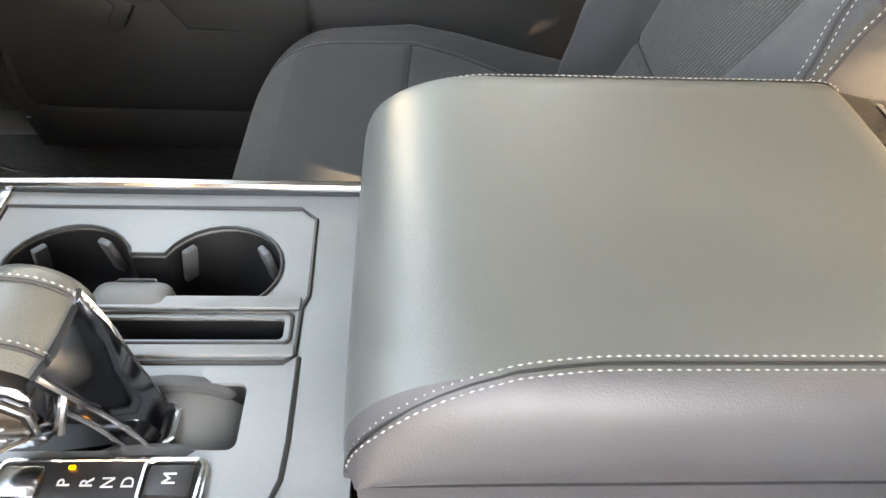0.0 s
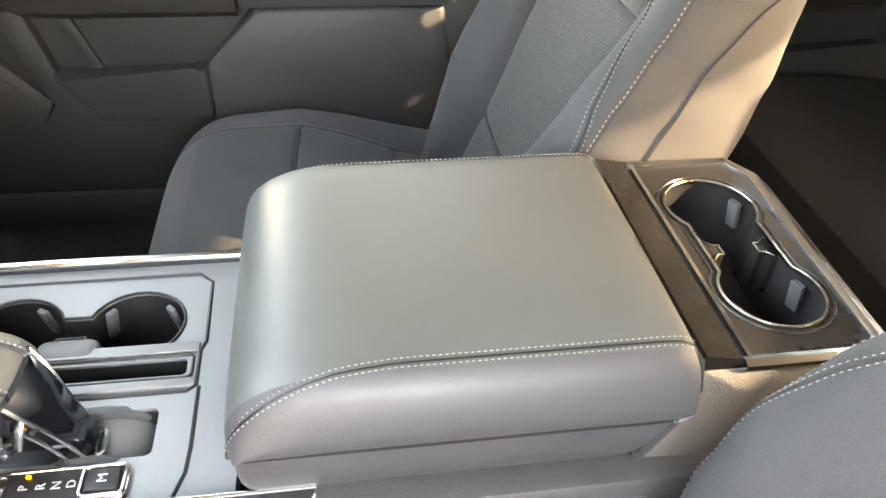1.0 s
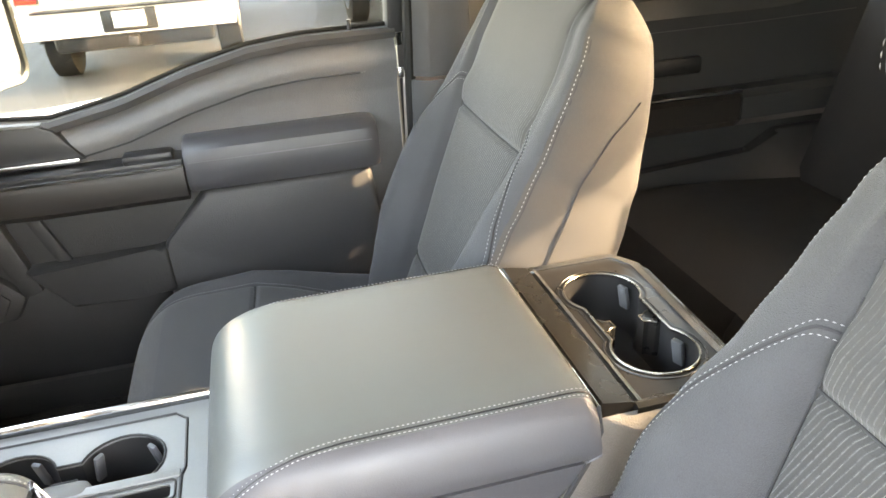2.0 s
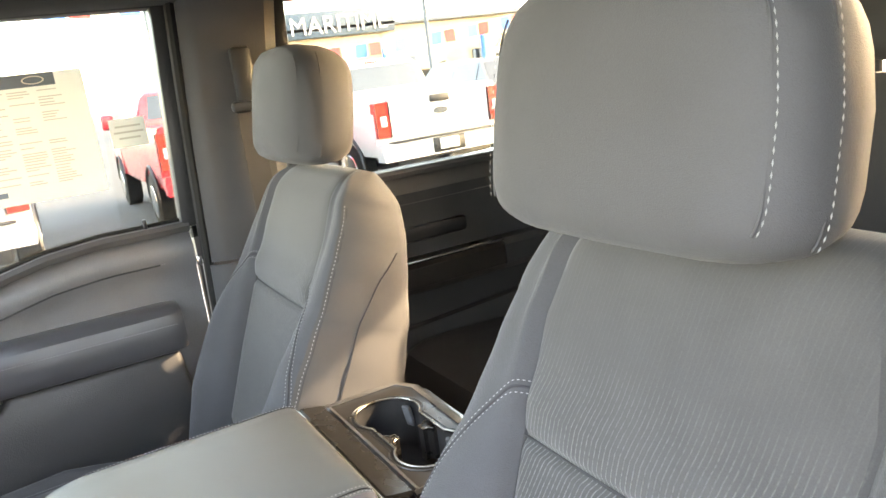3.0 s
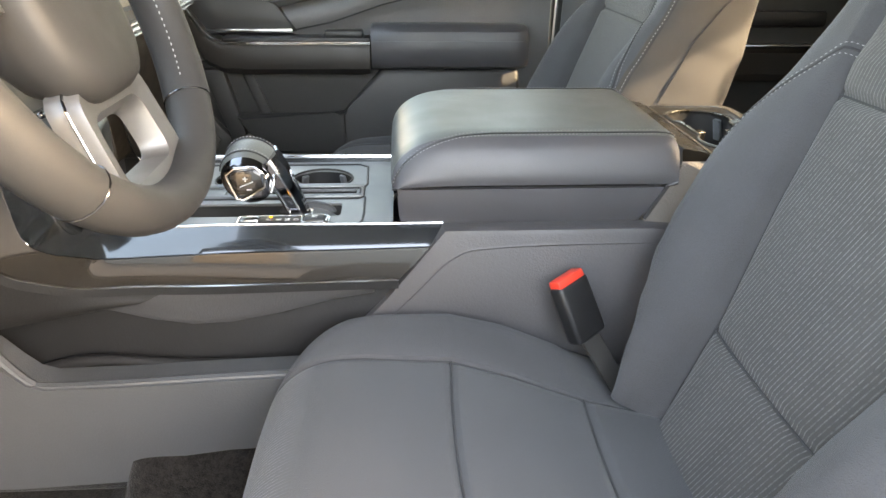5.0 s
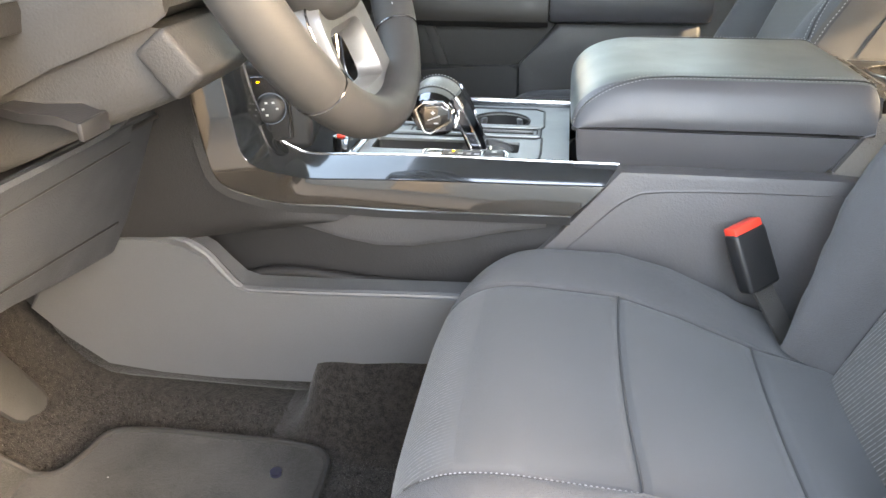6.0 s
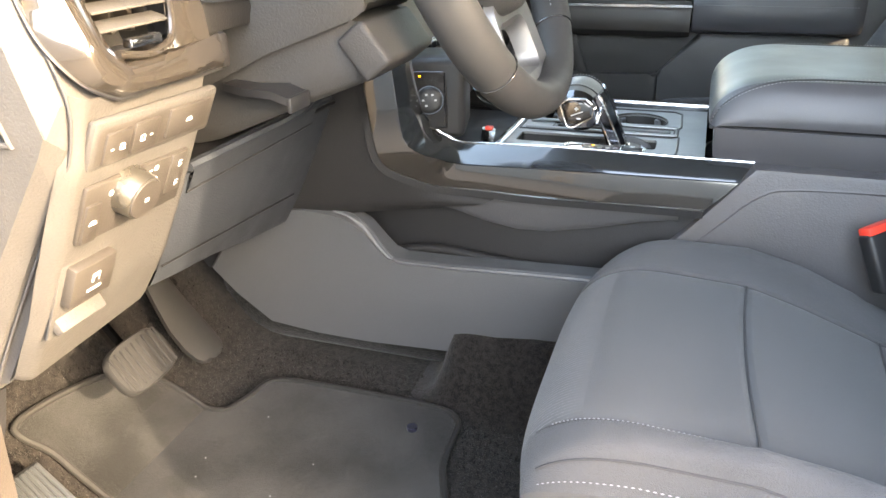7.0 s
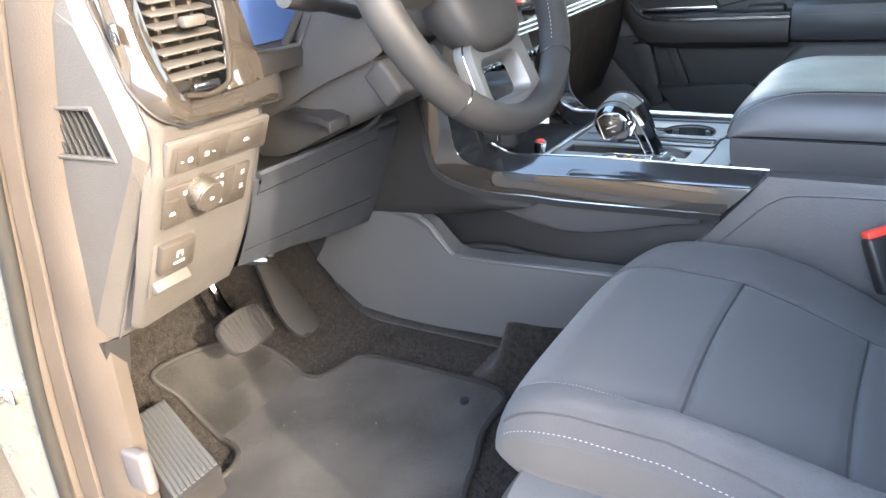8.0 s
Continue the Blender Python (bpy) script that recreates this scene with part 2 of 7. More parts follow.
def rbox(c, size, r=0.004, seg=2, m=None):
    """A box with rounded edges about c; m turns it first."""
    bm = bmesh.new()
    bmesh.ops.create_cube(bm, size=1)
    bmesh.ops.scale(bm, vec=size, verts=bm.verts)
    if r:
        bmesh.ops.bevel(bm, geom=bm.edges[:], offset=min(r, 0.49 * min(size)), segments=seg, profile=0.5, affect="EDGES")
    if m is not None:
        bmesh.ops.transform(bm, matrix=m, verts=bm.verts)
    bmesh.ops.translate(bm, verts=bm.verts, vec=c)
    return bm


def prism(poly, axis, a, b, r=0.0, seg=2):
    """A polygon pushed along x, y or z from a to b. Its points hold the other two coordinates, in order."""
    bm = bmesh.new()

    def at(p, v):
        return {"x": (v, p[0], p[1]), "y": (p[0], v, p[1]), "z": (p[0], p[1], v)}[axis]

    lo = [bm.verts.new(at(p, a)) for p in poly]
    hi = [bm.verts.new(at(p, b)) for p in poly]
    bm.faces.new(lo)
    bm.faces.new(hi[::-1])
    k = len(poly)
    for i in range(k):
        bm.faces.new((lo[i], hi[i], hi[(i + 1) % k], lo[(i + 1) % k]))
    if r:
        bmesh.ops.bevel(bm, geom=bm.edges[:], offset=r, segments=seg, profile=0.5, affect="EDGES", clamp_overlap=True)
    return bm


def loft(rings, closed=True, caps=True):
    bm = bmesh.new()
    vs = [[bm.verts.new(p) for p in ring] for ring in rings]
    k = len(rings[0])
    for a, b in zip(vs, vs[1:]):
        for i in range(k if closed else k - 1):
            j = (i + 1) % k
            bm.faces.new((a[i], a[j], b[j], b[i]))
    if caps and closed:
        bm.faces.new(vs[0][::-1])
        bm.faces.new(vs[-1])
    return bm


def spline(pts, n=8, closed=False):
    """A smooth run of points through pts."""
    pts = [Vector(p) for p in pts]
    out, k = [], len(pts)
    for i in range(k if closed else k - 1):
        if closed:
            p0, p1, p2, p3 = (pts[(i + j) % k] for j in (-1, 0, 1, 2))
        else:
            p0, p1, p2, p3 = pts[max(i - 1, 0)], pts[i], pts[i + 1], pts[min(i + 2, k - 1)]
        for s in range(n):
            t = s / n
            out.append(0.5 * (2 * p1 + (p2 - p0) * t + (2 * p0 - 5 * p1 + 4 * p2 - p3) * t * t + (3 * p1 - p0 - 3 * p2 + p3) * t**3))
    if not closed:
        out.append(pts[-1])
    return out


def tube(pts, r, n=8, closed=False, caps=True):
    """A round rod along pts; r is one radius or one for each point."""
    pts = [Vector(p) for p in pts]
    k = len(pts)
    rs = r if isinstance(r, (list, tuple)) else [r] * k
    rings, side = [], None
    for i, p in enumerate(pts):
        a = pts[i - 1] if i or closed else p
        b = pts[(i + 1) % k] if i < k - 1 or closed else p
        t = (b - a).normalized()
        if side is None:
            side = t.orthogonal().normalized()
        side = (side - t * side.dot(t)).normalized()
        up = t.cross(side)
        rings.append([p + rs[i] * (math.cos(u) * side + math.sin(u) * up) for u in (2 * math.pi * j / n for j in range(n))])
    if closed:
        rings.append(rings[0])
    bm = loft(rings, caps=caps and not closed)
    if closed:
        bmesh.ops.remove_doubles(bm, verts=bm.verts, dist=1e-6)
    return bm


def sweep(pts, section, up=(0, 0, 1), closed=False, caps=True):
    """Sweeps a section, given as (sideways, upwards), along pts."""
    pts, rings, k = [Vector(p) for p in pts], [], len(pts)
    for i, p in enumerate(pts):
        a = pts[i - 1] if i or closed else p
        b = pts[(i + 1) % k] if i < k - 1 or closed else p
        t = (b - a).normalized()
        s = t.cross(Vector(up)).normalized()
        u = s.cross(t)
        rings.append([p + s * q[0] + u * q[1] for q in section])
    if closed:
        rings.append(rings[0])
    return loft(rings, caps=caps and not closed)


def resample(pts, step):
    pts = [Vector(p) for p in pts]
    out, left = [pts[0]], step
    for a, b in zip(pts, pts[1:]):
        d = (b - a).length
        at = 0.0
        while d - at >= left:
            at += left
            out.append(a.lerp(b, at / d))
            left = step
        left -= d - at
    return out


def stitches(pts, normal=(0, 0, 1), pitch=0.0062, fill=0.68, w=0.0011, lift=0.0004):
    """Separate sewn stitches along a run of points."""
    bm = bmesh.new()
    run = resample(pts, pitch)
    nz = Vector(normal)
    for a, b in zip(run, run[1:]):
        t = (b - a).normalized()
        s = t.cross(nz).normalized() * w
        u = s.cross(t).normalized() * w * 0.8
        e = a.lerp(b, fill)
        m = (a + e) / 2
        a, e, m = a + u * 0.1, e + u * 0.1, m + nz * lift
        va, vb = bm.verts.new(a), bm.verts.new(e)
        ring = [bm.verts.new(m + q) for q in (s, u, -s, -u)]
        for i in range(4):
            bm.faces.new((va, ring[i], ring[(i + 1) % 4]))
            bm.faces.new((vb, ring[(i + 1) % 4], ring[i]))
    return bm


def plate(outer, holes, top, thick, depths):
    """A flat plate in xy with holes whose walls and floors go down by depths."""
    bm = bmesh.new()
    edges, loops = [], []
    for loop in [outer] + holes:
        vs = [bm.verts.new((p[0], p[1], top)) for p in loop]
        loops.append(vs)
        edges += [bm.edges.new((vs[i], vs[(i + 1) % len(vs)])) for i in range(len(vs))]
    bmesh.ops.triangle_fill(bm, use_beauty=True, use_dissolve=False, edges=edges)
    for vs, d in zip(loops, [thick] + depths):
        low = [bm.verts.new((v.co.x, v.co.y, top - d)) for v in vs]
        for i in range(len(vs)):
            j = (i + 1) % len(vs)
            bm.faces.new((vs[i], vs[j], low[j], low[i]))
        if vs is not loops[0]:
            bm.faces.new(low)
    return bm


def circle(cx, cy, r, n=28, a0=0.0, a1=2 * math.pi, ends=False):
    k = n if not ends else n - 1
    return [(cx + r * math.cos(a0 + (a1 - a0) * i / k), cy + r * math.sin(a0 + (a1 - a0) * i / k)) for i in range(n)]


def round_rect(x0, y0, x1, y1, r, n=4):
    out = []
    for cx, cy, a in ((x1 - r, y1 - r, 0), (x0 + r, y1 - r, 90), (x0 + r, y0 + r, 180), (x1 - r, y0 + r, 270)):
        out += [(cx + r * math.cos(radians(a + 90 * i / n)), cy + r * math.sin(radians(a + 90 * i / n))) for i in range(n + 1)]
    return out


def grid(f, nu, nv):
    """A sheet f(u, v) over the unit square."""
    bm = bmesh.new()
    vs = [[bm.verts.new(f(i / nu, j / nv)) for j in range(nv + 1)] for i in range(nu + 1)]
    for i in range(nu):
        for j in range(nv):
            bm.faces.new((vs[i][j], vs[i + 1][j], vs[i + 1][j + 1], vs[i][j + 1]))
    return bm


def lerp_table(x, table):
    """Linear look-up in rows of (x, value)."""
    xs, ys = [r[0] for r in table], [r[1] for r in table]
    return float(np.interp(x, xs, ys))


def smooth_table(x, table):
    """Look-up in rows of (x, value) with eased steps."""
    for (a, va), (b, vb) in zip(table, table[1:]):
        if x <= b:
            t = min(max((x - a) / (b - a), 0), 1)
            t = t * t * (3 - 2 * t)
            return va + (vb - va) * t
    return table[-1][1]


def text_mesh(body, size, m, depth=0.001):
    """Letters as a bmesh, laid out in the plane of m."""
    cu = bpy.data.curves.new("letters", "FONT")
    cu.body, cu.size, cu.extrude, cu.align_x, cu.align_y = body, size, depth, "CENTER", "CENTER"
    cu.resolution_u = 3
    ob = bpy.data.objects.new("letters", cu)
    scene.collection.objects.link(ob)
    me = bpy.data.meshes.new_from_object(ob.evaluated_get(bpy.context.evaluated_depsgraph_get()))
    bm = bmesh.new()
    bm.from_mesh(me)
    bpy.data.objects.remove(ob)
    bpy.data.curves.remove(cu)
    bpy.data.meshes.remove(me)
    bmesh.ops.transform(bm, matrix=m, verts=bm.verts)
    return bm

# ---- the cab: floor, roof, pillars, doors ----
FLOOR_Z = 0.77
DRIVER_Y, PASSENGER_Y = -0.437, 0.432

ground = tagged(part("ground", grid(lambda u, v: (-300 + 600 * u, -300 + 600 * v, 0.0), 2, 2), ASPHALT, smooth=False), "pale worn asphalt of the sales yard", "ground", kind="structure")

# The carpet rises under the dash as a toe board.
TOE = [(-0.77, 0.77), (-0.82, 0.804), (-0.9, 0.889), (-1.0, 1.034), (-1.1, 1.19)]
carpet_profile = [(1.5, FLOOR_Z)] + TOE
bm = loft([[(x, y, z) for x, z in carpet_profile] + [(x, y, z - 0.03) for x, z in reversed(carpet_profile)] for y in (-0.8, -0.6, -0.3, 0.0, 0.3, 0.6, 0.8)])
floor = tagged(part("floor", bm, CARPET), "dark brown-black loop-pile carpet", "floor", kind="structure")

rng = np.random.default_rng(5)
count = 26000
px, py = rng.uniform(-1.02, -0.2, count), rng.uniform(-0.79, -0.2, count)
pz = np.interp(-px, [-x for x, z in TOE], [z for x, z in TOE])
ang, high = rng.uniform(0, 2 * math.pi, count), rng.uniform(0.003, 0.008, count)
lean = rng.normal(0, 0.0025, (count, 2))
half = 0.0011
verts = np.stack([np.stack([px - half * np.cos(ang), py - half * np.sin(ang), pz - 0.001], 1), np.stack([px + half * np.cos(ang), py + half * np.sin(ang), pz - 0.001], 1), np.stack([px + lean[:, 0], py + lean[:, 1], pz + high], 1)], 1).reshape(-1, 3)
fuzz = bpy.data.meshes.new("carpet_tufts")
fuzz.from_pydata(verts.tolist(), [], [(3 * k, 3 * k + 1, 3 * k + 2) for k in range(count)])
fuzz.materials.append(CARPET)
tufts = new("carpet_tufts", fuzz)
tufts.parent = floor
tagged(tufts, "short dark carpet fibres", kind="stuff")

bm = rbox((0.61, 0, 1.955), (2.08, 1.66, 0.05), 0.02)
ceiling = tagged(part("ceiling", bm, HEADLINER), "pale grey cloth headliner", "ceiling", kind="structure")

roof_skin = tagged(part("roof", rbox((0.62, 0, 2.0), (2.12, 1.74, 0.03), 0.012), BODY_CREAM), "cream-white painted steel roof", "roof", kind="structure")
firewall = tagged(part("wall_front", rbox((-1.24, 0, 1.0), (0.04, 1.66, 0.7), 0.01), BLACK), "black bulkhead under the dash", "wall", kind="structure")
back_low = tagged(part("wall_back", rbox((1.62, 0, 1.12), (0.06, 1.7, 0.72), 0.02), PILLAR), "dark grey trim panel behind the rear seat", "wall", kind="structure")
for n, y in ((1, -0.47), (2, 0.47)):
    # Passenger-side pillar made wider only to block light from the rear door.
    wide = 0.13 if y < 0 else 0.34
    tagged(part("wall_back_window_pillar", loft([[(1.62 - 0.391 * (z - 1.46) + dx, math.copysign(q, y), z) for dx, q in ((-0.05, 0.873), (-0.05, 0.873 - wide + 0.02), (-0.02, 0.873 - wide), (0.035, 0.873 - wide), (0.035, 0.873))] for z in (1.44, 1.7, 1.94)]), PILLAR), "dark moulded rear pillar trim", "pillar", kind="structure")
bm = loft([[(1.64, y, 1.46), (1.46, y, 1.92), (1.466, y, 1.923), (1.646, y, 1.463)] for y in (-0.75, 0.75)])
w = tagged(part("window_back", bm, TINTED), "tinted back window", "window", kind="structure")

tagged(part("wall_back_header", loft([[(1.40, y, 1.94), (1.405, y, 1.915), (1.43, y, 1.9), (1.47, y, 1.905), (1.7, y, 1.94)] for y in (-0.83, 0.83)]), PILLAR), "dark cloth header over the back window", "trim", kind="structure")

# Windscreen and its header.
ws = tagged(part("window_front", loft([[(-1.38, y, 1.42), (-0.44, y, 1.93), (-0.44, y, 1.936), (-1.38, y, 1.426)] for y in (-0.74, 0.0, 0.74)]), WINDSCREEN), "clear windscreen", "window", kind="structure")
ws.visible_shadow = False
for s in (-1, 1):
    pts = spline([(-1.42, 0.8 * s, 1.4), (-0.92, 0.785 * s, 1.69), (-0.44, 0.77 * s, 1.93), (-0.3, 0.76 * s, 1.95)], 5)
    tagged(part("windscreen_pillar", tube(pts, 0.045, 10), PILLAR), "dark moulded windscreen pillar trim", "pillar", kind="structure")
    tagged(part("roof_rail", tube(spline([(-0.5, 0.785 * s, 1.935), (0.3, 0.79 * s, 1.945), (1.5, 0.785 * s, 1.93)], 5), 0.045, 10), PILLAR), "dark cloth-covered roof rail", "trim", kind="structure")

# Pillars between the front and rear doors.
for s, yy in ((1, 0.83), (-1, -0.83)):
    up = loft([[(x0, (yy - 0.055 * s), z), (x0 + 0.03, yy - 0.075 * s, z), (x1 - 0.03, yy - 0.075 * s, z), (x1, yy - 0.05 * s, z), (x1, yy + 0.03 * s, z), (x0, yy + 0.03 * s, z)] for z, x0, x1 in ((1.37, 0.325, 0.52), (1.6, 0.335, 0.53), (1.8, 0.35, 0.55), (1.94, 0.36, 0.57))])
    p = thing("door_pillar", (0.42, yy, 0.8), "dark grey moulded pillar with a belt guide, between front and rear door", "pillar", kind="structure")
    part("upper_trim", up, PILLAR, p)
    low = loft([[(x0, (yy - 0.06 * s), z), (x0 + 0.03, yy - 0.08 * s, z), (x1 - 0.03, yy - 0.08 * s, z), (x1, yy - 0.05 * s, z), (x1, yy + 0.03 * s, z), (x0, yy + 0.03 * s, z)] for z, x0, x1 in ((0.8, 0.31, 0.52), (1.1, 0.31, 0.52), (1.364, 0.32, 0.52))])
    part("lower_trim", low, PLASTIC_GREY, p)
    part("door_seal", tube(spline([(0.315, yy - 0.04 * s, 0.82), (0.318, yy - 0.045 * s, 1.3), (0.335, yy - 0.045 * s, 1.7), (0.35, yy - 0.045 * s, 1.93)], 5), 0.011, 8), RUBBER, p)
    # belt guide, loop and webbing
    part("belt_guide", rbox((0.46, yy - 0.085 * s, 1.745), (0.045, 0.02, 0.12), 0.01), BLACK, p)
    part("belt_loop", rbox((0.455, yy - 0.1 * s, 1.685), (0.07, 0.025, 0.022), 0.008), BLACK, p)
    strap = [(0.452, yy - 0.1 * s, 1.69), (0.45, yy - 0.105 * s, 1.4), (0.44, yy - 0.105 * s, 1.1), (0.43, yy - 0.1 * s, 0.88)]
    part("belt_webbing", sweep(spline(strap, 6), [(-0.0235, -0.001), (0.0235, -0.001), (0.0235, 0.001), (-0.0235, 0.001)], up=(0, s, 0.2)), BELT, p)
    part("release_button", rbox((0.302, yy - 0.045 * s, 1.378), (0.012, 0.01, 0.02), 0.003), CHROME, p)

# Passenger front door.
BELT_LINE = [(-0.8, 1.372), (-0.53, 1.366), (-0.35, 1.352), (-0.22, 1.378), (-0.1, 1.418), (0.02, 1.447), (0.12, 1.457), (0.3, 1.458)]


def belt(x):
    return float(np.interp(x, [p[0] for p in BELT_LINE], [p[1] for p in BELT_LINE]))


DY = 0.80
door = thing("door_1", (-0.2, 0.85, 0.8), "dark grey moulded front passenger door, closed, with padded armrest", "door", kind="structure")
xs = [p.x for p in spline([(x, 0, 0) for x in np.linspace(-0.8, 0.3, 12)], 3)]


def card(u, v):
    """The door's inner face: a soft roll at the sill, a shallow scoop above the armrest."""
    x = -0.8 + 1.1 * u
    top = belt(x)
    z = 0.84 + (top - 0.84) * v
    roll = 0.022 * max(0, (v - 0.86) / 0.14) ** 2
    bulge = 0.02 * math.exp(-(((z - top + 0.05) / 0.035) ** 2))
    low = 0.02 * smooth_table(z, [(0.9, 1), (1.0, 0.4), (1.12, 0), (1.2, 0)])
    return Vector((x, DY + 0.02 - bulge - low + roll, z))


bm = grid(card, 44, 36)
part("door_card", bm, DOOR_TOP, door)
line = [card((x + 0.8) / 1.1, 1 - 0.075 / (belt(x) - 0.84)) + Vector((0, -0.004, 0)) for x in np.linspace(-0.34, 0.24, 40)]
part("door_card_stitching", stitches(line, (0, -1, 0.3), pitch=0.005, w=0.0009), THREAD_GREY, door)
part("door_card_seam", tube(line[::2], 0.002, 6), SEAM, door)
part("outer_shell", rbox((-0.25, 0.9, 1.05), (1.1, 0.05, 0.62), 0.02), BODY_CREAM, door)
# sill cap under the glass, following the belt line
bm = sweep([Vector((x, DY + 0.035, belt(x) - 0.004)) for x in np.linspace(-0.8, 0.3, 40)], [(-0.035, -0.012), (0.03, -0.012), (0.034, 0.0), (0.028, 0.009), (-0.03, 0.009)])
part("sill_cap", bm, PLASTIC, door)
part("glass_seal", tube([Vector((x, DY + 0.03, belt(x) + 0.008)) for x in np.linspace(-0.8, 0.3, 40)], 0.005, 6), RUBBER, door)
part("lock_pin", tube([(0.215, DY + 0.02, 1.455), (0.215, DY + 0.02, 1.482)], 0.004, 8), BLACK, door)
# upper forward panel with a speaker grille, below the mirror
part("tweeter_panel", prism([(-0.62, 1.28), (-0.3, 1.282), (-0.345, 1.343), (-0.37, 1.356), (-0.62, 1.362)], "y", DY - 0.006, DY + 0.03, 0.006), BLACK, door)
part("tweeter_trim", tube(spline([(-0.62, DY - 0.006, 1.366), (-0.45, DY - 0.006, 1.362), (-0.36, DY - 0.006, 1.357)], 4), 0.005, 6), BEZEL, door)
# armrest pad
pad_sec = [(DY + 0.03, 1.205), (DY - 0.03, 1.2), (DY - 0.052, 1.208), (DY - 0.062, 1.23), (DY - 0.062, 1.262), (DY - 0.055, 1.288), (DY - 0.035, 1.301), (DY + 0.0, 1.303), (DY + 0.03, 1.3)]
rings = []
for x, k in ((-0.128, 0.93), (-0.122, 1.0), (0.0, 1.0), (0.15, 1.0), (0.21, 1.0), (0.232, 0.97), (0.24, 0.9)):
    rings.append([Vector((x, DY + (y - DY) * k, 1.25 + (z - 1.25) * k)) for y, z in pad_sec])
part("armrest_pad", loft(rings), LEATHER_SIDE, door, "padded leatherette armrest")
line = [Vector((x, DY - 0.0635, 1.268)) for x in np.linspace(-0.12, 0.232, 30)]
part("armrest_stitching", stitches(line, (0, -1, 0), pitch=0.0055, w=0.0009), THREAD_GREY, door)
# glossy grip in front of the pad, with its chrome line
rings = []
for x, dz, k in ((-0.131, 0.0, 1.0), (-0.25, 0.0, 1.0), (-0.4, 0.0, 1.0), (-0.47, 0.003, 0.97), (-0.505, 0.02, 0.9), (-0.53, 0.055, 0.8), (-0.56, 0.09, 0.6)):
    rings.append([Vector((x, DY + (y - DY) * k, z + dz)) for y, z in ((DY + 0.03, 1.2), (DY - 0.045, 1.192), (DY - 0.06, 1.205), (DY - 0.064, 1.25), (DY - 0.058, 1.262), (DY + 0.03, 1.262))])
part("door_grip", loft(rings), GRIP_DARK, door, "dark brown satin grip")
part("grip_line", sweep(spline([(-0.13, DY - 0.06, 1.2645), (-0.4, DY - 0.06, 1.2645), (-0.47, DY - 0.058, 1.267), (-0.505, DY - 0.054, 1.284), (-0.53, DY - 0.048, 1.319), (-0.56, DY - 0.036, 1.354)], 5), [(-0.004, -0.003), (0.004, -0.003), (0.004, 0.003), (-0.004, 0.003)]), CHROME, door)
part("switch_plinth", rbox((-0.3, DY - 0.02, 1.268), (0.34, 0.06, 0.014), 0.004), BLACK, door)
part("handle_line", rbox((-0.41, DY - 0.012, 1.286), (0.2, 0.012, 0.01), 0.003), CHROME, door, "satin chrome door release")
part("window_switch", rbox((-0.19, DY - 0.03, 1.281), (0.09, 0.04, 0.02), 0.007), BLACK, door)
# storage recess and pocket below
# Flush dark slab stands for the hollow; its shade is in the colour.
part("door_recess", prism([(-0.76, 1.04), (-0.2, 1.06), (-0.11, 1.15), (-0.09, 1.215), (-0.76, 1.215)], "y", DY - 0.004, DY + 0.018, 0.004), DOOR_LOW, door, "slab coloured dark like the shaded hollow above the ledge")
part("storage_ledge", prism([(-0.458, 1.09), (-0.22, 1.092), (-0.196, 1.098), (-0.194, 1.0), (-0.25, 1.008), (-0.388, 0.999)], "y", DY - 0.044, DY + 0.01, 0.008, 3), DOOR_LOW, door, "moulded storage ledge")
part("lower_card", prism([(-0.208, 0.86), (0.25, 0.86), (0.25, 1.0), (0.222, 1.2), (-0.105, 1.2), (-0.188, 1.108), (-0.205, 1.09)], "y", DY - 0.034, DY + 0.012, 0.012, 3), PLASTIC, door)
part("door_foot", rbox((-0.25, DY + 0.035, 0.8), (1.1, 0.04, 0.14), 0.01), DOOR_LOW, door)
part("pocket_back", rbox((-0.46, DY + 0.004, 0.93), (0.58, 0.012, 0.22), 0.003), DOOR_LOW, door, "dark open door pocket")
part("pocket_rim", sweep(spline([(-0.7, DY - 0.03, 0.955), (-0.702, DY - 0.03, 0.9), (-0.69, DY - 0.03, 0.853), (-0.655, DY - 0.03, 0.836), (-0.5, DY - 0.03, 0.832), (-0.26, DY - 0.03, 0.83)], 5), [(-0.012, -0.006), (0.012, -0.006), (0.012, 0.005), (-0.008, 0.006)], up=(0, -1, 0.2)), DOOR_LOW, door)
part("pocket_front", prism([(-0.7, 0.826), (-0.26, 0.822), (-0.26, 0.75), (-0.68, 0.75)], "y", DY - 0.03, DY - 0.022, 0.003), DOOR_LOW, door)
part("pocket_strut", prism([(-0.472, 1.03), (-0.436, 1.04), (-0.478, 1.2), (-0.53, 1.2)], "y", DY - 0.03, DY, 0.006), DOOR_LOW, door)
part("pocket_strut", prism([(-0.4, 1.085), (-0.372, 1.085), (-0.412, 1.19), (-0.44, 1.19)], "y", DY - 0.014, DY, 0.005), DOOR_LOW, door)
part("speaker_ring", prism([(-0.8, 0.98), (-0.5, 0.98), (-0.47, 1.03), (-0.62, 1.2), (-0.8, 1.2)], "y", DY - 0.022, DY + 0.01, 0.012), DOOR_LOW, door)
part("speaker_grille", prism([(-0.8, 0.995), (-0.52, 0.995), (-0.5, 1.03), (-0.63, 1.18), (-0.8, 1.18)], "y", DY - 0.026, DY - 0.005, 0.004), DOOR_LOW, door)
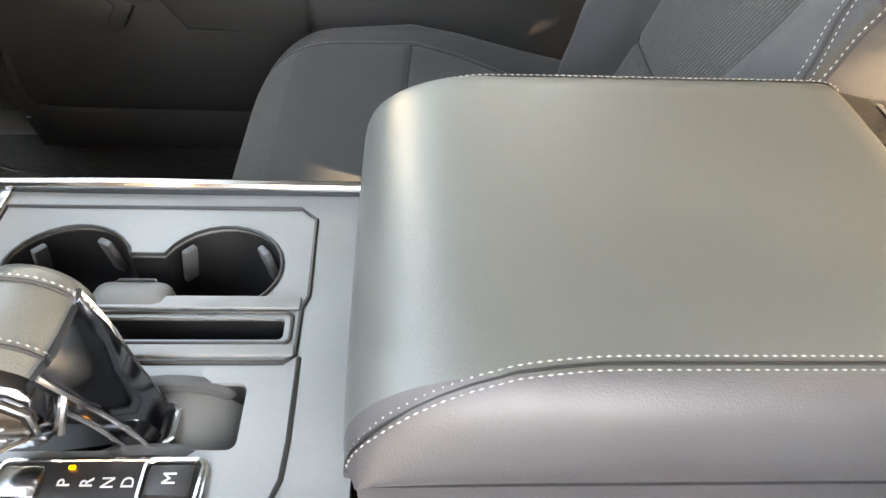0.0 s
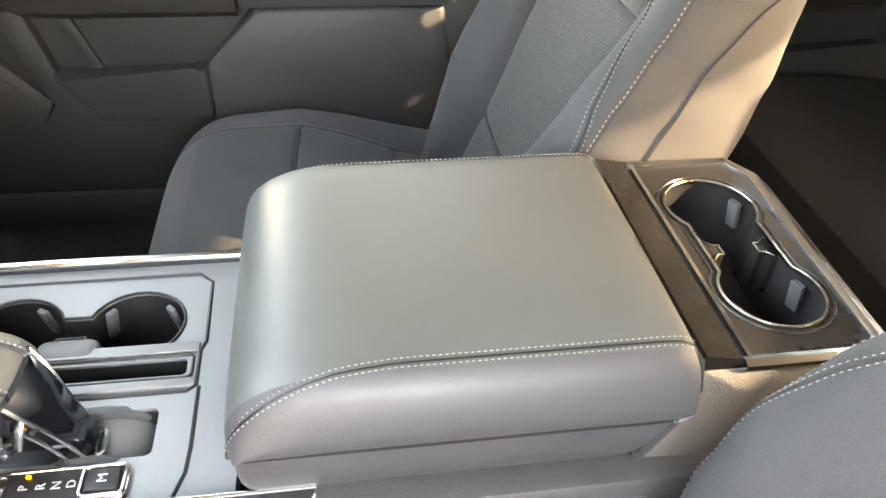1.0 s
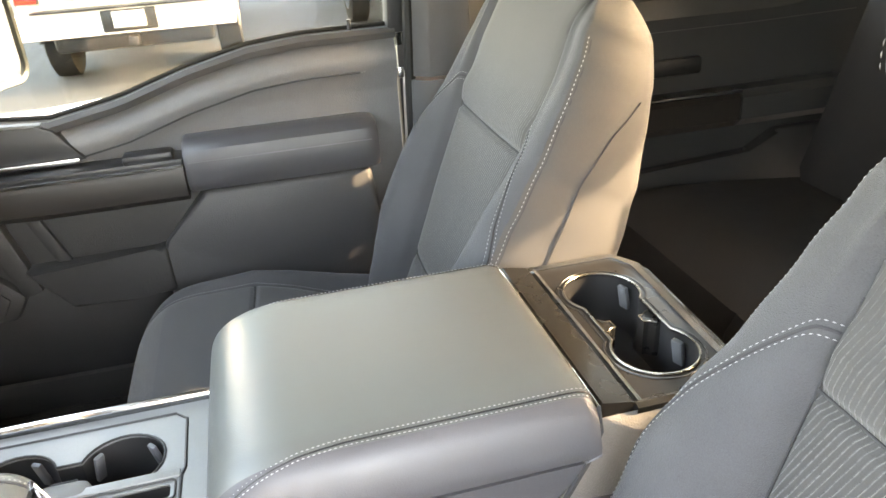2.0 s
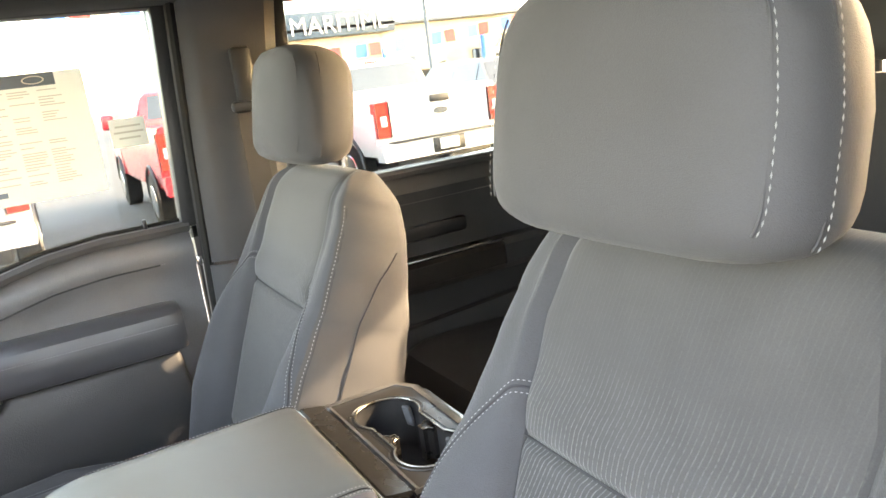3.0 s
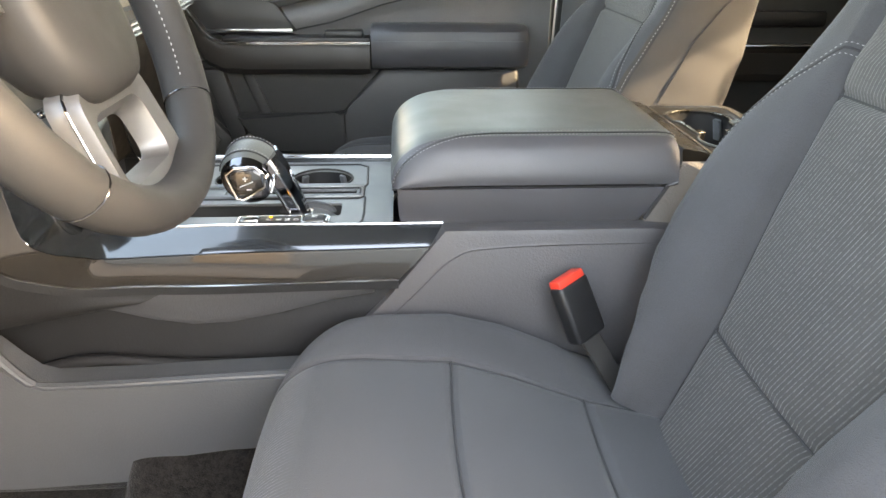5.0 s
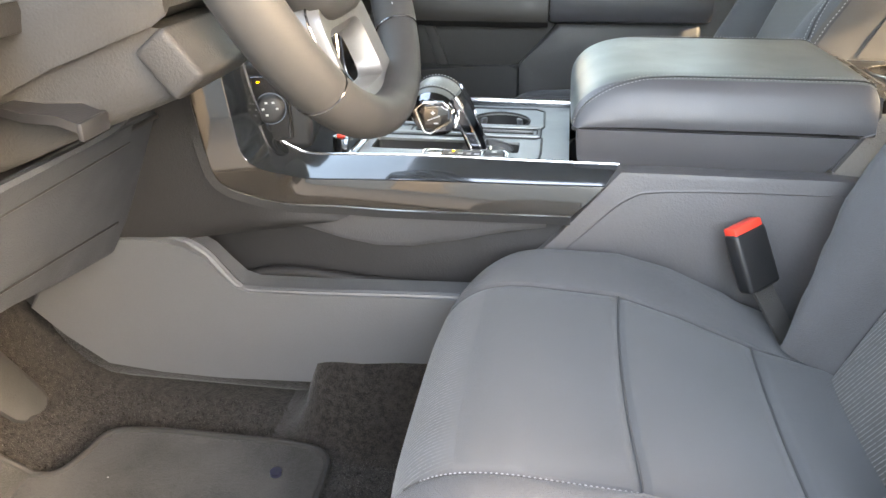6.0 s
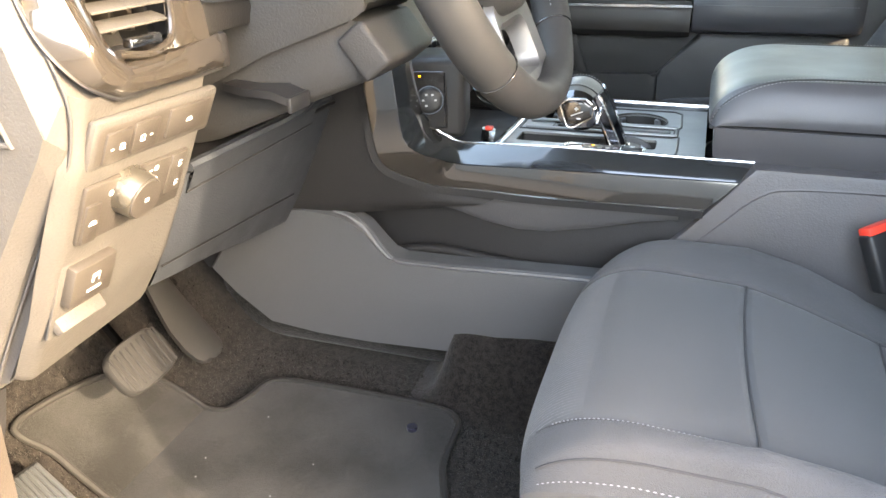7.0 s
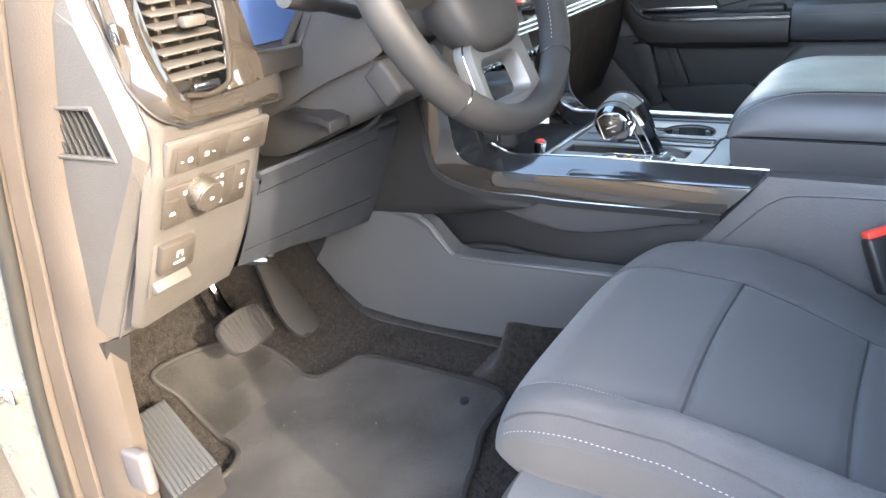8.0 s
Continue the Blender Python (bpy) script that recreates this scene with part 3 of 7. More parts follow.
# door frame and glass
for name, poly in (("frame_rear", [(0.285, 1.45), (0.33, 1.45), (0.352, 1.93), (0.315, 1.93)]), ("frame_top", [(-0.62, 1.9), (0.345, 1.9), (0.345, 1.94), (-0.62, 1.94)])):
    part(name, prism(poly, "y", DY + 0.005, DY + 0.06, 0.006), BLACK, door)
g = part("door_glass", prism([(-0.85, 1.34), (0.32, 1.42), (0.335, 1.92), (-0.45, 1.92)], "y", DY + 0.042, DY + 0.046), CLEAR, door, "clear side glass")
g.visible_shadow = False

# price sheet and a small card inside the passenger glass
sheet = thing("price_sheet", (-0.06, DY + 0.03, 1.5), "large printed price sheet taped inside the side glass", "paper sheet")
SY = DY + 0.036
part("paper", rbox((-0.07, SY, 1.6785), (0.47, 0.0012, 0.245), 0), PAPER, sheet)
part("heading_band", rbox((-0.085, SY - 0.0012, 1.788), (0.4, 0.001, 0.024), 0), INK_DARK, sheet)
part("badge_oval", prism([(0.077 + 0.02 * math.cos(a), 1.788 + 0.008 * math.sin(a)) for a in np.linspace(0, 2 * math.pi, 17)[:-1]], "y", SY - 0.0028, SY - 0.0012), PAPER, sheet)
part("badge_centre", prism([(0.077 + 0.017 * math.cos(a), 1.788 + 0.006 * math.sin(a)) for a in np.linspace(0, 2 * math.pi, 17)[:-1]], "y", SY - 0.0034, SY - 0.0024), INK_DARK, sheet)
rng = random.Random(4)
for col in range(8):
    bars = bmesh.new()
    z = 1.768
    while z > 1.585:
        w = rng.uniform(0.022, 0.046)
        if rng.random() < 0.85:
            bars = join(bars, rbox((-0.285 + 0.052 * col + w / 2, SY - 0.0012, z), (w, 0.0008, 0.0022), 0))
        z -= rng.choice((0.005, 0.005, 0.006, 0.013))
    part("print_column", bars, INK, sheet, kind="stuff")
part("print_box", rbox((-0.045, SY - 0.0012, 1.578), (0.062, 0.001, 0.01), 0), INK_DARK, sheet)
part("print_box", rbox((-0.235, SY - 0.0012, 1.575), (0.11, 0.001, 0.014), 0), INK, sheet)
slip = thing("window_card", (0.21, DY + 0.03, 1.6), "small printed card stuck inside the side glass", "paper card")
part("paper", rbox((0.227, SY, 1.664), (0.07, 0.0012, 0.058), 0), PAPER, slip)
for k, w in enumerate((0.05, 0.058, 0.042)):
    part("print_bar", rbox((0.227, SY - 0.0012, 1.677 - 0.012 * k), (w, 0.001, 0.004), 0), INK, slip)

# passenger door mirror
mir = thing("door_mirror", (-0.62, 0.98, 1.4), "cream-white door mirror with a rounded chrome-edged glass", "mirror")
mt = pose(0, 0, 0, 0, 0, -29)
mc = Vector((-0.488, 1.0, 1.507))


def mirror_ring(d, k):
    """A rounded outline across the mirror, its inner side slanting; d is the depth, k the size."""
    return [mc + mt.to_3x3() @ Vector((d, k * (y + 0.12 * z * (y < 0)), k * z)) for y, z in round_rect(-0.104, -0.12, 0.104, 0.12, 0.035, 5)]


part("housing", loft([mirror_ring(d, k) for d, k in ((-0.12, 0.55), (-0.105, 0.78), (-0.08, 0.94), (-0.045, 1.04), (-0.014, 1.06), (0.0, 1.06))]), BODY_CREAM, mir)
part("rim", loft([mirror_ring(d, k) for d, k in ((-0.004, 1.05), (0.008, 1.06), (0.012, 1.03), (0.01, 0.97), (0.002, 0.96))], caps=False), BODY_CREAM, mir)
part("mirror_glass", loft([mirror_ring(d, 0.965) for d in (0.0, 0.004)]), MIRROR, mir)
part("foot", rbox((-0.54, 0.93, 1.372), (0.07, 0.15, 0.03), 0.012, 3), BLACK, mir)

# Rear passenger door.
rdoor = thing("door_2", (0.95, 0.86, 0.8), "dark moulded rear passenger door, closed, with chrome-lined grip", "door", kind="structure")
RY = 0.835
bm = grid(lambda u, v: Vector((0.5 + 1.0 * u, RY - 0.018 * math.exp(-(((v - 0.92) / 0.05) ** 2)) + (0.03 * max(0, (v - 0.94) / 0.06) ** 2), 0.84 + (1.47 + 0.06 * max(0, (u - 0.6) / 0.4) ** 2 - 0.84) * v)), 24, 24)
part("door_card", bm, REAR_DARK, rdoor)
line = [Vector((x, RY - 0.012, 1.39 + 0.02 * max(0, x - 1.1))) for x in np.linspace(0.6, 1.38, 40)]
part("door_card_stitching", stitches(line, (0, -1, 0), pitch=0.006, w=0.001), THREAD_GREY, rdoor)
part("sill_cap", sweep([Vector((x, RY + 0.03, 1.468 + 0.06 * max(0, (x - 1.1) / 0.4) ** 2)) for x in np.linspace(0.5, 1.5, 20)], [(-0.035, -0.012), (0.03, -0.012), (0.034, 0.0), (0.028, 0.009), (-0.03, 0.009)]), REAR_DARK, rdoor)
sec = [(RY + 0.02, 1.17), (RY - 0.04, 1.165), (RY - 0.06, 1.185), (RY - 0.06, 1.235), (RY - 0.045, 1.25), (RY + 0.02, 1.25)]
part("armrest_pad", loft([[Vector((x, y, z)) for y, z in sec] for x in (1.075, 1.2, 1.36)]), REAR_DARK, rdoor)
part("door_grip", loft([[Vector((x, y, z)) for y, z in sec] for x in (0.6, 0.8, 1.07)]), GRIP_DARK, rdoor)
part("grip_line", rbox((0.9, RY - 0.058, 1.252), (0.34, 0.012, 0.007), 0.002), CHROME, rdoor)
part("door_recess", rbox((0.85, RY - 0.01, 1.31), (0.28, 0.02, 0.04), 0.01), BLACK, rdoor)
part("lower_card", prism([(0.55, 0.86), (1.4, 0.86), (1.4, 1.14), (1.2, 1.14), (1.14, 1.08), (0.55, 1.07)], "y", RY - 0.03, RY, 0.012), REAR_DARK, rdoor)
part("outer_shell", rbox((1.0, 0.91, 1.05), (1.1, 0.05, 0.65), 0.02), BODY_CREAM, rdoor)
for name, poly in (("frame_front", [(0.54, 1.46), (0.575, 1.46), (0.6, 1.93), (0.565, 1.93)]), ("frame_rear", [(1.4, 1.53), (1.5, 1.53), (1.5, 1.93), (1.3, 1.93)]), ("frame_top", [(0.56, 1.9), (1.5, 1.9), (1.5, 1.95), (0.56, 1.95)])):
    part(name, prism(poly, "y", RY - 0.02, RY + 0.06, 0.008), BLACK, rdoor)
g = part("door_glass", prism([(0.55, 1.45), (1.45, 1.5), (1.4, 1.92), (0.59, 1.92)], "y", RY + 0.03, RY + 0.034), CLEAR, rdoor, "clear side glass")
g.visible_shadow = False
tagged(part("wall_rear_quarter", rbox((1.56, 0.86, 1.2), (0.16, 0.06, 0.8), 0.03), PILLAR), "dark rear quarter trim", "pillar", kind="structure")

# Driver's side: rear door, sill, and the jamb ahead of the open front door.
rd = thing("door_3", (0.95, -0.86, 0.8), "dark moulded rear door behind the driver, closed", "door", kind="structure")
part("door_card", rbox((1.0, -0.85, 1.15), (1.0, 0.06, 0.64), 0.02), PLASTIC, rd)
part("outer_shell", rbox((1.0, -0.91, 1.05), (1.1, 0.05, 0.65), 0.02), BODY_CREAM, rd)
for name, poly in (("frame_front", [(0.54, 1.46), (0.575, 1.46), (0.6, 1.93), (0.565, 1.93)]), ("frame_rear", [(1.4, 1.46), (1.5, 1.46), (1.5, 1.93), (1.3, 1.93)]), ("frame_top", [(0.56, 1.9), (1.5, 1.9), (1.5, 1.95), (0.56, 1.95)])):
    part(name, prism(poly, "y", -0.89, -0.82, 0.008), BLACK, rd)
# Unseen pane tinted dark only to weaken sun from behind the driver.
g = part("door_glass", prism([(0.55, 1.45), (1.45, 1.45), (1.4, 1.92), (0.59, 1.92)], "y", -0.87, -0.866), DIM_GLASS, rd, "unseen side glass, tinted to dim the sun")
tagged(part("wall_rear_quarter", rbox((1.56, -0.86, 1.2), (0.16, 0.06, 0.8), 0.03), PILLAR), "dark rear quarter trim", "pillar", kind="structure")
sill = thing("door_sill", (-0.2, -0.85, 0.74), "scuffed plastic sill plate with a cream-white painted edge", "sill", kind="structure")
part("sill_clip", rbox((-0.715, -0.795, 0.872), (0.05, 0.02, 0.07), 0.008, 3), PLASTIC_WARM, sill, "moulded sill end")
part("sill_plate", rbox((-0.2, -0.82, 0.775), (1.1, 0.1, 0.03), 0.01), PLASTIC, sill)
part("sill_body", rbox((-0.2, -0.9, 0.7), (1.3, 0.1, 0.12), 0.03), BODY_CREAM, sill)

jamb = thing("door_jamb", (-0.8, -0.86, 0.8), "cream-white painted door jamb with a sunlit rubber seal", "door jamb", kind="structure")
# Kick panel given near-black plastic in place of the shadow that falls there.
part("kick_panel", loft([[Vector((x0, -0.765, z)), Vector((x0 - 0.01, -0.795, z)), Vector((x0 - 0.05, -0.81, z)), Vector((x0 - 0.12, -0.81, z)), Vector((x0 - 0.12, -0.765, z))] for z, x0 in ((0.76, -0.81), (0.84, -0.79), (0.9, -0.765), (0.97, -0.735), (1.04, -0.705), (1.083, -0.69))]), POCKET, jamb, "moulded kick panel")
JAMB = [(1.62, -0.555, -0.66), (1.51, -0.596, -0.715), (1.334, -0.664, -0.768), (1.19, -0.692, -0.806), (1.08, -0.71, -0.836), (0.95, -0.725, -0.862), (0.85, -0.735, -0.875), (0.77, -0.74, -0.885)]
WARM_TRIM = pbr("sunned_trim", (0.03, 0.0245, 0.021), 0.6, var=0.15, scale=12, bump=0.25)
rings = []
for p in spline([(z, a, b) for z, a, b in JAMB], 4):
    z, a, b = p
    w = a - b
    rings.append([Vector((a - w * t, y, z)) for t, y in ((-0.06, -0.79), (0.05, -0.806), (0.2, -0.815), (0.38, -0.818), (0.42, -0.808), (0.46, -0.82), (0.62, -0.83), (0.66, -0.822), (0.7, -0.836), (0.86, -0.845), (0.92, -0.834), (1.02, -0.835), (1.02, -0.79), (-0.06, -0.77))])
part("pillar_trim", loft(rings), WARM_TRIM, jamb, "sunlit ridged trim and seal")
seal = [Vector((p.z, -0.842, p.x)) for p in spline([(z, a, b) for z, a, b in JAMB], 4)]
part("seal", tube([p + Vector((0.03, 0, 0)) for p in seal], 0.011, 10), RUBBER, jamb, "rubber door seal")
bm = loft([[p + Vector((0.006, 0.0, 0)), p + Vector((-0.12, -0.02, 0)), p + Vector((-0.3, -0.05, 0)), p + Vector((-0.3, 0.03, 0)), p + Vector((0.006, 0.03, 0))] for p in seal])
part("painted_jamb", bm, BODY_CREAM, jamb)
part("bolt", join(rbox((-0.893, -0.85, 0.985), (0.03, 0.012, 0.03), 0.004), tube([(-0.893, -0.852, 0.985), (-0.893, -0.868, 0.985)], 0.008, 6)), CHROME, jamb, "hinge bolt")
tagged(part("wall_door_gap", rbox((0.335, 0.885, 1.4), (0.045, 0.03, 1.1), 0.01), BLACK), "dark rubber-sealed door gap", "trim", kind="structure")

# The driver's own door, standing wide open ahead of the camera's way.
HINGE, SWING = Vector((-0.8, -0.9, 0.0)), radians(-72)


def swung(bm):
    """Turns a door built along x from its hinge into its open place."""
    m = Matrix.Translation(HINGE) @ Matrix.Rotation(SWING, 4, "Z")
    bmesh.ops.transform(bm, matrix=m, verts=bm.verts)
    return bm


open_door = thing("door_4", HINGE, "dark moulded driver's door standing wide open", "door", kind="structure")
part("outer_shell", swung(prism([(0.03, 0.78), (1.1, 0.78), (1.12, 1.44), (0.06, 1.36)], "y", -0.07, 0.0, 0.02)), BODY_CREAM, open_door)
part("door_card", swung(prism([(0.04, 0.82), (1.08, 0.82), (1.1, 1.44), (0.07, 1.36)], "y", 0.001, 0.05, 0.015)), PLASTIC, open_door)
part("armrest_pad", swung(rbox((0.75, 0.08, 1.24), (0.5, 0.07, 0.09), 0.02, 3)), LEATHER_SIDE, open_door)
for name, poly in (("frame_rear", [(1.08, 1.42), (1.12, 1.42), (1.13, 1.93), (1.09, 1.93)]), ("frame_top", [(0.5, 1.9), (1.12, 1.9), (1.12, 1.94), (0.48, 1.94)]), ("frame_front", [(0.06, 1.35), (0.11, 1.35), (0.52, 1.9), (0.48, 1.92)])):
    part(name, swung(prism(poly, "y", -0.05, 0.02, 0.006)), BLACK, open_door)
part("door_glass", swung(prism([(0.1, 1.34), (1.1, 1.4), (1.1, 1.91), (0.5, 1.91)], "y", -0.02, -0.016)), CLEAR, open_door, "clear side glass")

# ---- seats ----
TILT_BACK = radians(23.5)
THREAD_PALE = pbr("headrest_thread", (0.17, 0.168, 0.163), 0.7, bump=0)
UP = Vector((math.sin(TILT_BACK), 0, math.cos(TILT_BACK)))
OUT = Vector((-math.cos(TILT_BACK), 0, math.sin(TILT_BACK)))
SEAM_H = 0.285
HALF_W = [(-0.12, 0.15), (-0.05, 0.188), (0.0, 0.217), (0.05, 0.241), (0.1, 0.257), (0.16, 0.264), (0.22, 0.256), (0.29, 0.243), (0.37, 0.232), (0.43, 0.222), (0.48, 0.205), (0.53, 0.17)]
INSERT_W = [(-0.12, 0.105), (0.03, 0.115), (0.16, 0.142), (0.285, 0.156), (0.4, 0.165), (0.53, 0.14)]
BOLSTER = [(-0.12, 0.05), (0.05, 0.062), (0.2, 0.046), (0.3, 0.02), (0.42, 0.006), (0.53, 0.0)]
THICK = [(-0.12, 0.15), (0.1, 0.18), (0.3, 0.168), (0.42, 0.14), (0.53, 0.11)]
TOP_H = 0.528


def back_half(h):
    """Half of the backrest's section at the height h, from the middle of the front to the middle of the back: (sideways, forwards)."""
    W, I, B, T = (smooth_table(h, t) if t is HALF_W else lerp_table(h, t) for t in (HALF_W, INSERT_W, BOLSTER, THICK))
    I = min(I, W - 0.03)
    dip = 0.009 * math.exp(-(((h - SEAM_H) / 0.006) ** 2)) - 0.007 * math.exp(-(((h - SEAM_H - 0.035) / 0.022) ** 2)) + 0.005 * math.exp(-(((h - 0.012) / 0.007) ** 2))
    pts = [(0, 0.005 - dip), (I * 0.5, 0.004 - dip), (I - 0.012, 0.001 - dip), (I, -0.006), (I + 0.012, 0.006 + 0.25 * B), (I + 0.35 * (W - I), B * 0.82), (I + 0.62 * (W - I), B), (W - 0.012, 0.72 * B - 0.004), (W, 0.2 * B - 0.03), (W + 0.002, -0.5 * T), (W - 0.015, -0.85 * T), (W - 0.06, -T), (W * 0.5, -T - 0.004), (0, -T - 0.005)]
    if h > 0.46:
        q = math.sqrt(max(0.02, 1 - ((h - 0.46) / (TOP_H - 0.457)) ** 2))
        mid = -0.55 * T
        pts = [(w * (0.86 + 0.14 * q), mid + (d - mid) * q) for w, d in pts]
    return [(p.x, p.y) for p in spline([(w, d, 0) for w, d in pts], 3)]


SHIFT = {DRIVER_Y: 0.01, PASSENGER_Y: -0.012}
CSHIFT = {DRIVER_Y: 0.0, PASSENGER_Y: -0.03}


def back_point(c, h, w, d):
    return Vector((0.262 + SHIFT[c], c, 1.1)) + UP * h + Vector((0, w, 0)) + OUT * d


def split_loft(rings, key):
    """A lofted skin cut into several bmeshes by key(i, j)."""
    out = {}
    k = len(rings[0])
    for i in range(len(rings) - 1):
        for j in range(k):
            name = key(i, j)
            bm, seen = out.setdefault(name, (bmesh.new(), {}))
            quad = []
            for a, b in ((i, j), (i, (j + 1) % k), (i + 1, (j + 1) % k), (i + 1, j)):
                if (a, b) not in seen:
                    seen[a, b] = bm.verts.new(rings[a][b])
                quad.append(seen[a, b])
            bm.faces.new(quad)
    return {n: bm for n, (bm, _) in out.items()}


def seat(c, name, label, outboard):
    """A front seat about y = c; outboard is the side of its door, -1 or 1."""
    ob = thing(name, (0.05, c, FLOOR_Z), label, "car seat", "front seats")
    # backrest
    hs = sorted(set(np.round(np.concatenate([np.linspace(-0.12, 0.46, 42), np.linspace(0.46, TOP_H, 12), SEAM_H + np.linspace(-0.012, 0.012, 7), 0.012 + np.linspace(-0.012, 0.012, 7)]), 4)))
    rings, halves = [], []
    for h in hs:
        half = back_half(h)
        halves.append(half)
        ring = [(-w, d) for w, d in half[::-1]] + half[1:-1]
        rings.append([back_point(c, h, w, d) for w, d in ring])
    n = len(halves[0])

    def key(i, j):
        a = n - 2 - j if j < n - 1 else j - (n - 1)
        span, h = a // 3, (hs[i] + hs[i + 1]) / 2
        if span < 3:
            return "insert" if h < SEAM_H else "upper_panel"
        if span < 7:
            return ("bolster" if h < SEAM_H + 0.02 else "shoulder") + ("_a" if j < n - 1 else "_b")
        return "back_shell"

    skins = split_loft(rings, key)
    back = part("backrest", skins["back_shell"], CLOTH_SIDE, ob)
    part("insert", skins["insert"], CLOTH_RIB, back, "ribbed woven cloth insert")
    part("upper_panel", skins["upper_panel"], CLOTH_FADE, back, "ribbed woven cloth panel")
    for side in "ab":
        part("bolster", skins["bolster_" + side], CLOTH, back)
        part("shoulder", skins["shoulder_" + side], CLOTH, back)
    part("top_cap", loft([rings[-1], [p.lerp(sum(rings[-1], Vector()) / len(rings[-1]), 0.6) + UP * 0.002 for p in rings[-1]]]), CLOTH, back)

    def along(index, h0, h1, off, s):
        """Points on the skin at one place of the section, between two heights."""
        return [back_point(c, h, s * half[index][0], half[index][1]) + Vector((0, s * off[0], 0)) + OUT * off[1] for h, half in zip(hs, halves) if h0 <= h <= h1]

    for s in (-1, 1):
        part("insert_seam", tube(along(9, -0.1, SEAM_H + 0.1, (0, 0.0005), s)[::2], 0.0013, 6), SEAM, back)
        # the curved seam from the corner of the insert to the edge of the bolster, and on down its edge
        def skin(k, h, lift):
            half = back_half(h)
            a, f = int(k), k - int(k)
            w, d = (half[a][q] * (1 - f) + half[a + 1][q] * f for q in (0, 1))
            tw, td = half[a + 1][0] - half[a][0], half[a + 1][1] - half[a][1]
            ln = math.hypot(tw, td)
            w, d = w - td / ln * lift, d + tw / ln * lift
            return back_point(c, h, s * w, d)

        curve = spline([(9.6, 0.33, 0), (12.5, 0.326, 0), (15.5, 0.303, 0), (18.0, 0.262, 0), (20.0, 0.2, 0), (21.2, 0.12, 0), (21.5, 0.04, 0), (21.7, -0.05, 0)], 7)
        run = [skin(p.x, p.y, 0.0002) for p in curve]
        part("bolster_seam", tube(run, 0.0016, 6), SEAM, back)
        for off in (-0.0045, 0.0045):
            rowp = [skin(p.x + off * 80 * min(1, max(0, (p.x - 13) / 7)), p.y + off * (1 - min(1, max(0, (p.x - 13) / 7))) + off * 0.35, 0.0006) for p in curve]
            nrm = (OUT + Vector((0, s * 0.5, 0))).normalized()
            part("bolster_stitching", stitches(rowp, nrm, pitch=0.0056, w=0.0007), THREAD, back, "pale double stitching")
        edge = [skin(21.5, h, 0.0006) for h in np.linspace(0.16, 0.47, 40)]
        part("edge_stitching", stitches(edge, (OUT + Vector((0, s * 0.8, 0))).normalized(), w=0.0008), THREAD, back, "pale stitching")
        part("edge_seam", tube([p - OUT * 0.004 for p in edge][::2], 0.0016, 6), SEAM, back)
        # curved seam on the side of the backrest
        pts = []
        for t in np.linspace(0, 1, 30):
            h = -0.05 + 0.46 * t
            half = back_half(h)
            d = lerp_table(t, [(0, -0.03), (0.5, -0.04), (0.75, -0.052), (0.9, -0.075), (1, -0.1)])
            k = max(range(len(half)), key=lambda i: half[i][0])
            while k < len(half) - 2 and half[k + 1][1] > d:
                k += 1
            (w0, d0), (w1, d1) = half[k], half[k + 1]
            f = min(1, max(0, (d0 - d) / (d0 - d1))) if d0 != d1 else 0
            pts.append(back_point(c, h, s * (w0 + (w1 - w0) * f + 0.001), d))
        part("side_stitching", stitches(pts, (0, s, 0), w=0.0008), THREAD, back, "pale stitching")
        part("side_seam", tube(pts, 0.0013, 6), SEAM, back)
    # Dark tubes stand in for the shade in the backrest's cross seams.
    for hh, tag in ((SEAM_H, "seam"), (0.012, "seam")):
        half = back_half(hh)[:10]
        pts = [back_point(c, hh, -w, d + 0.002) for w, d in half[::-1]] + [back_point(c, hh, w, d + 0.002) for w, d in half[1:]]
        part("cross_seam", tube(pts, 0.0013, 6), SEAM, back)
    # headrest
    hc, ht = Vector((0.466 + (-0.036 if c < 0 else -0.008), c + (0.012 if c < 0 else 0), 1.664 if c < 0 else 1.678)), radians(10)
    hu, ho = Vector((math.sin(ht), 0, math.cos(ht))), Vector((-math.cos(ht), 0, math.sin(ht)))

    def head_ring(d, k, bow=0.0):
        pts = []
        for i in range(40):
            a = 2 * math.pi * i / 40
            ca, sa = math.cos(a), math.sin(a)
            e = 2 / (3.6 if sa > 0 else 5.4)
            w = (0.156 if c < 0 else 0.141) * k * math.copysign(abs(ca) ** e, ca)
            h = 0.1 * k * math.copysign(abs(sa) ** e, sa) * (1.0 if sa > 0 else 0.98)
            w *= 1 - 0.07 * max(0, h / 0.1)
            pts.append(hc + ho * (d - bow * (w / 0.136) ** 2) + Vector((0, w, 0)) + hu * h)
        return pts

    table = [(-0.064, 0.55), (-0.061, 0.72), (-0.052, 0.86), (-0.036, 0.95), (-0.01, 1.0), (0.02, 1.0), (0.036, 0.97), (0.048, 0.91), (0.056, 0.8), (0.06, 0.6), (0.0615, 0.3)]
    head = part("headrest", loft([head_ring(d, k, 0.012 if d > 0 else 0.004) for d, k in table]), CLOTH_HEAD, ob, "padded cloth headrest")
    for s in (-1, 1):
        HW = 0.156 if c < 0 else 0.141
        for dd, kk in ((0.049, 0.9), (0.018, 1.003)):
            pts = []
            for h in np.linspace(-0.82, 0.82, 34):
                q = 5.0 if h > 0 else 7.0
                w = HW * kk * (1 - abs(h) ** q) ** (1 / q)
                h *= 0.1 * kk
                w *= 1 - 0.07 * max(0, h / 0.1)
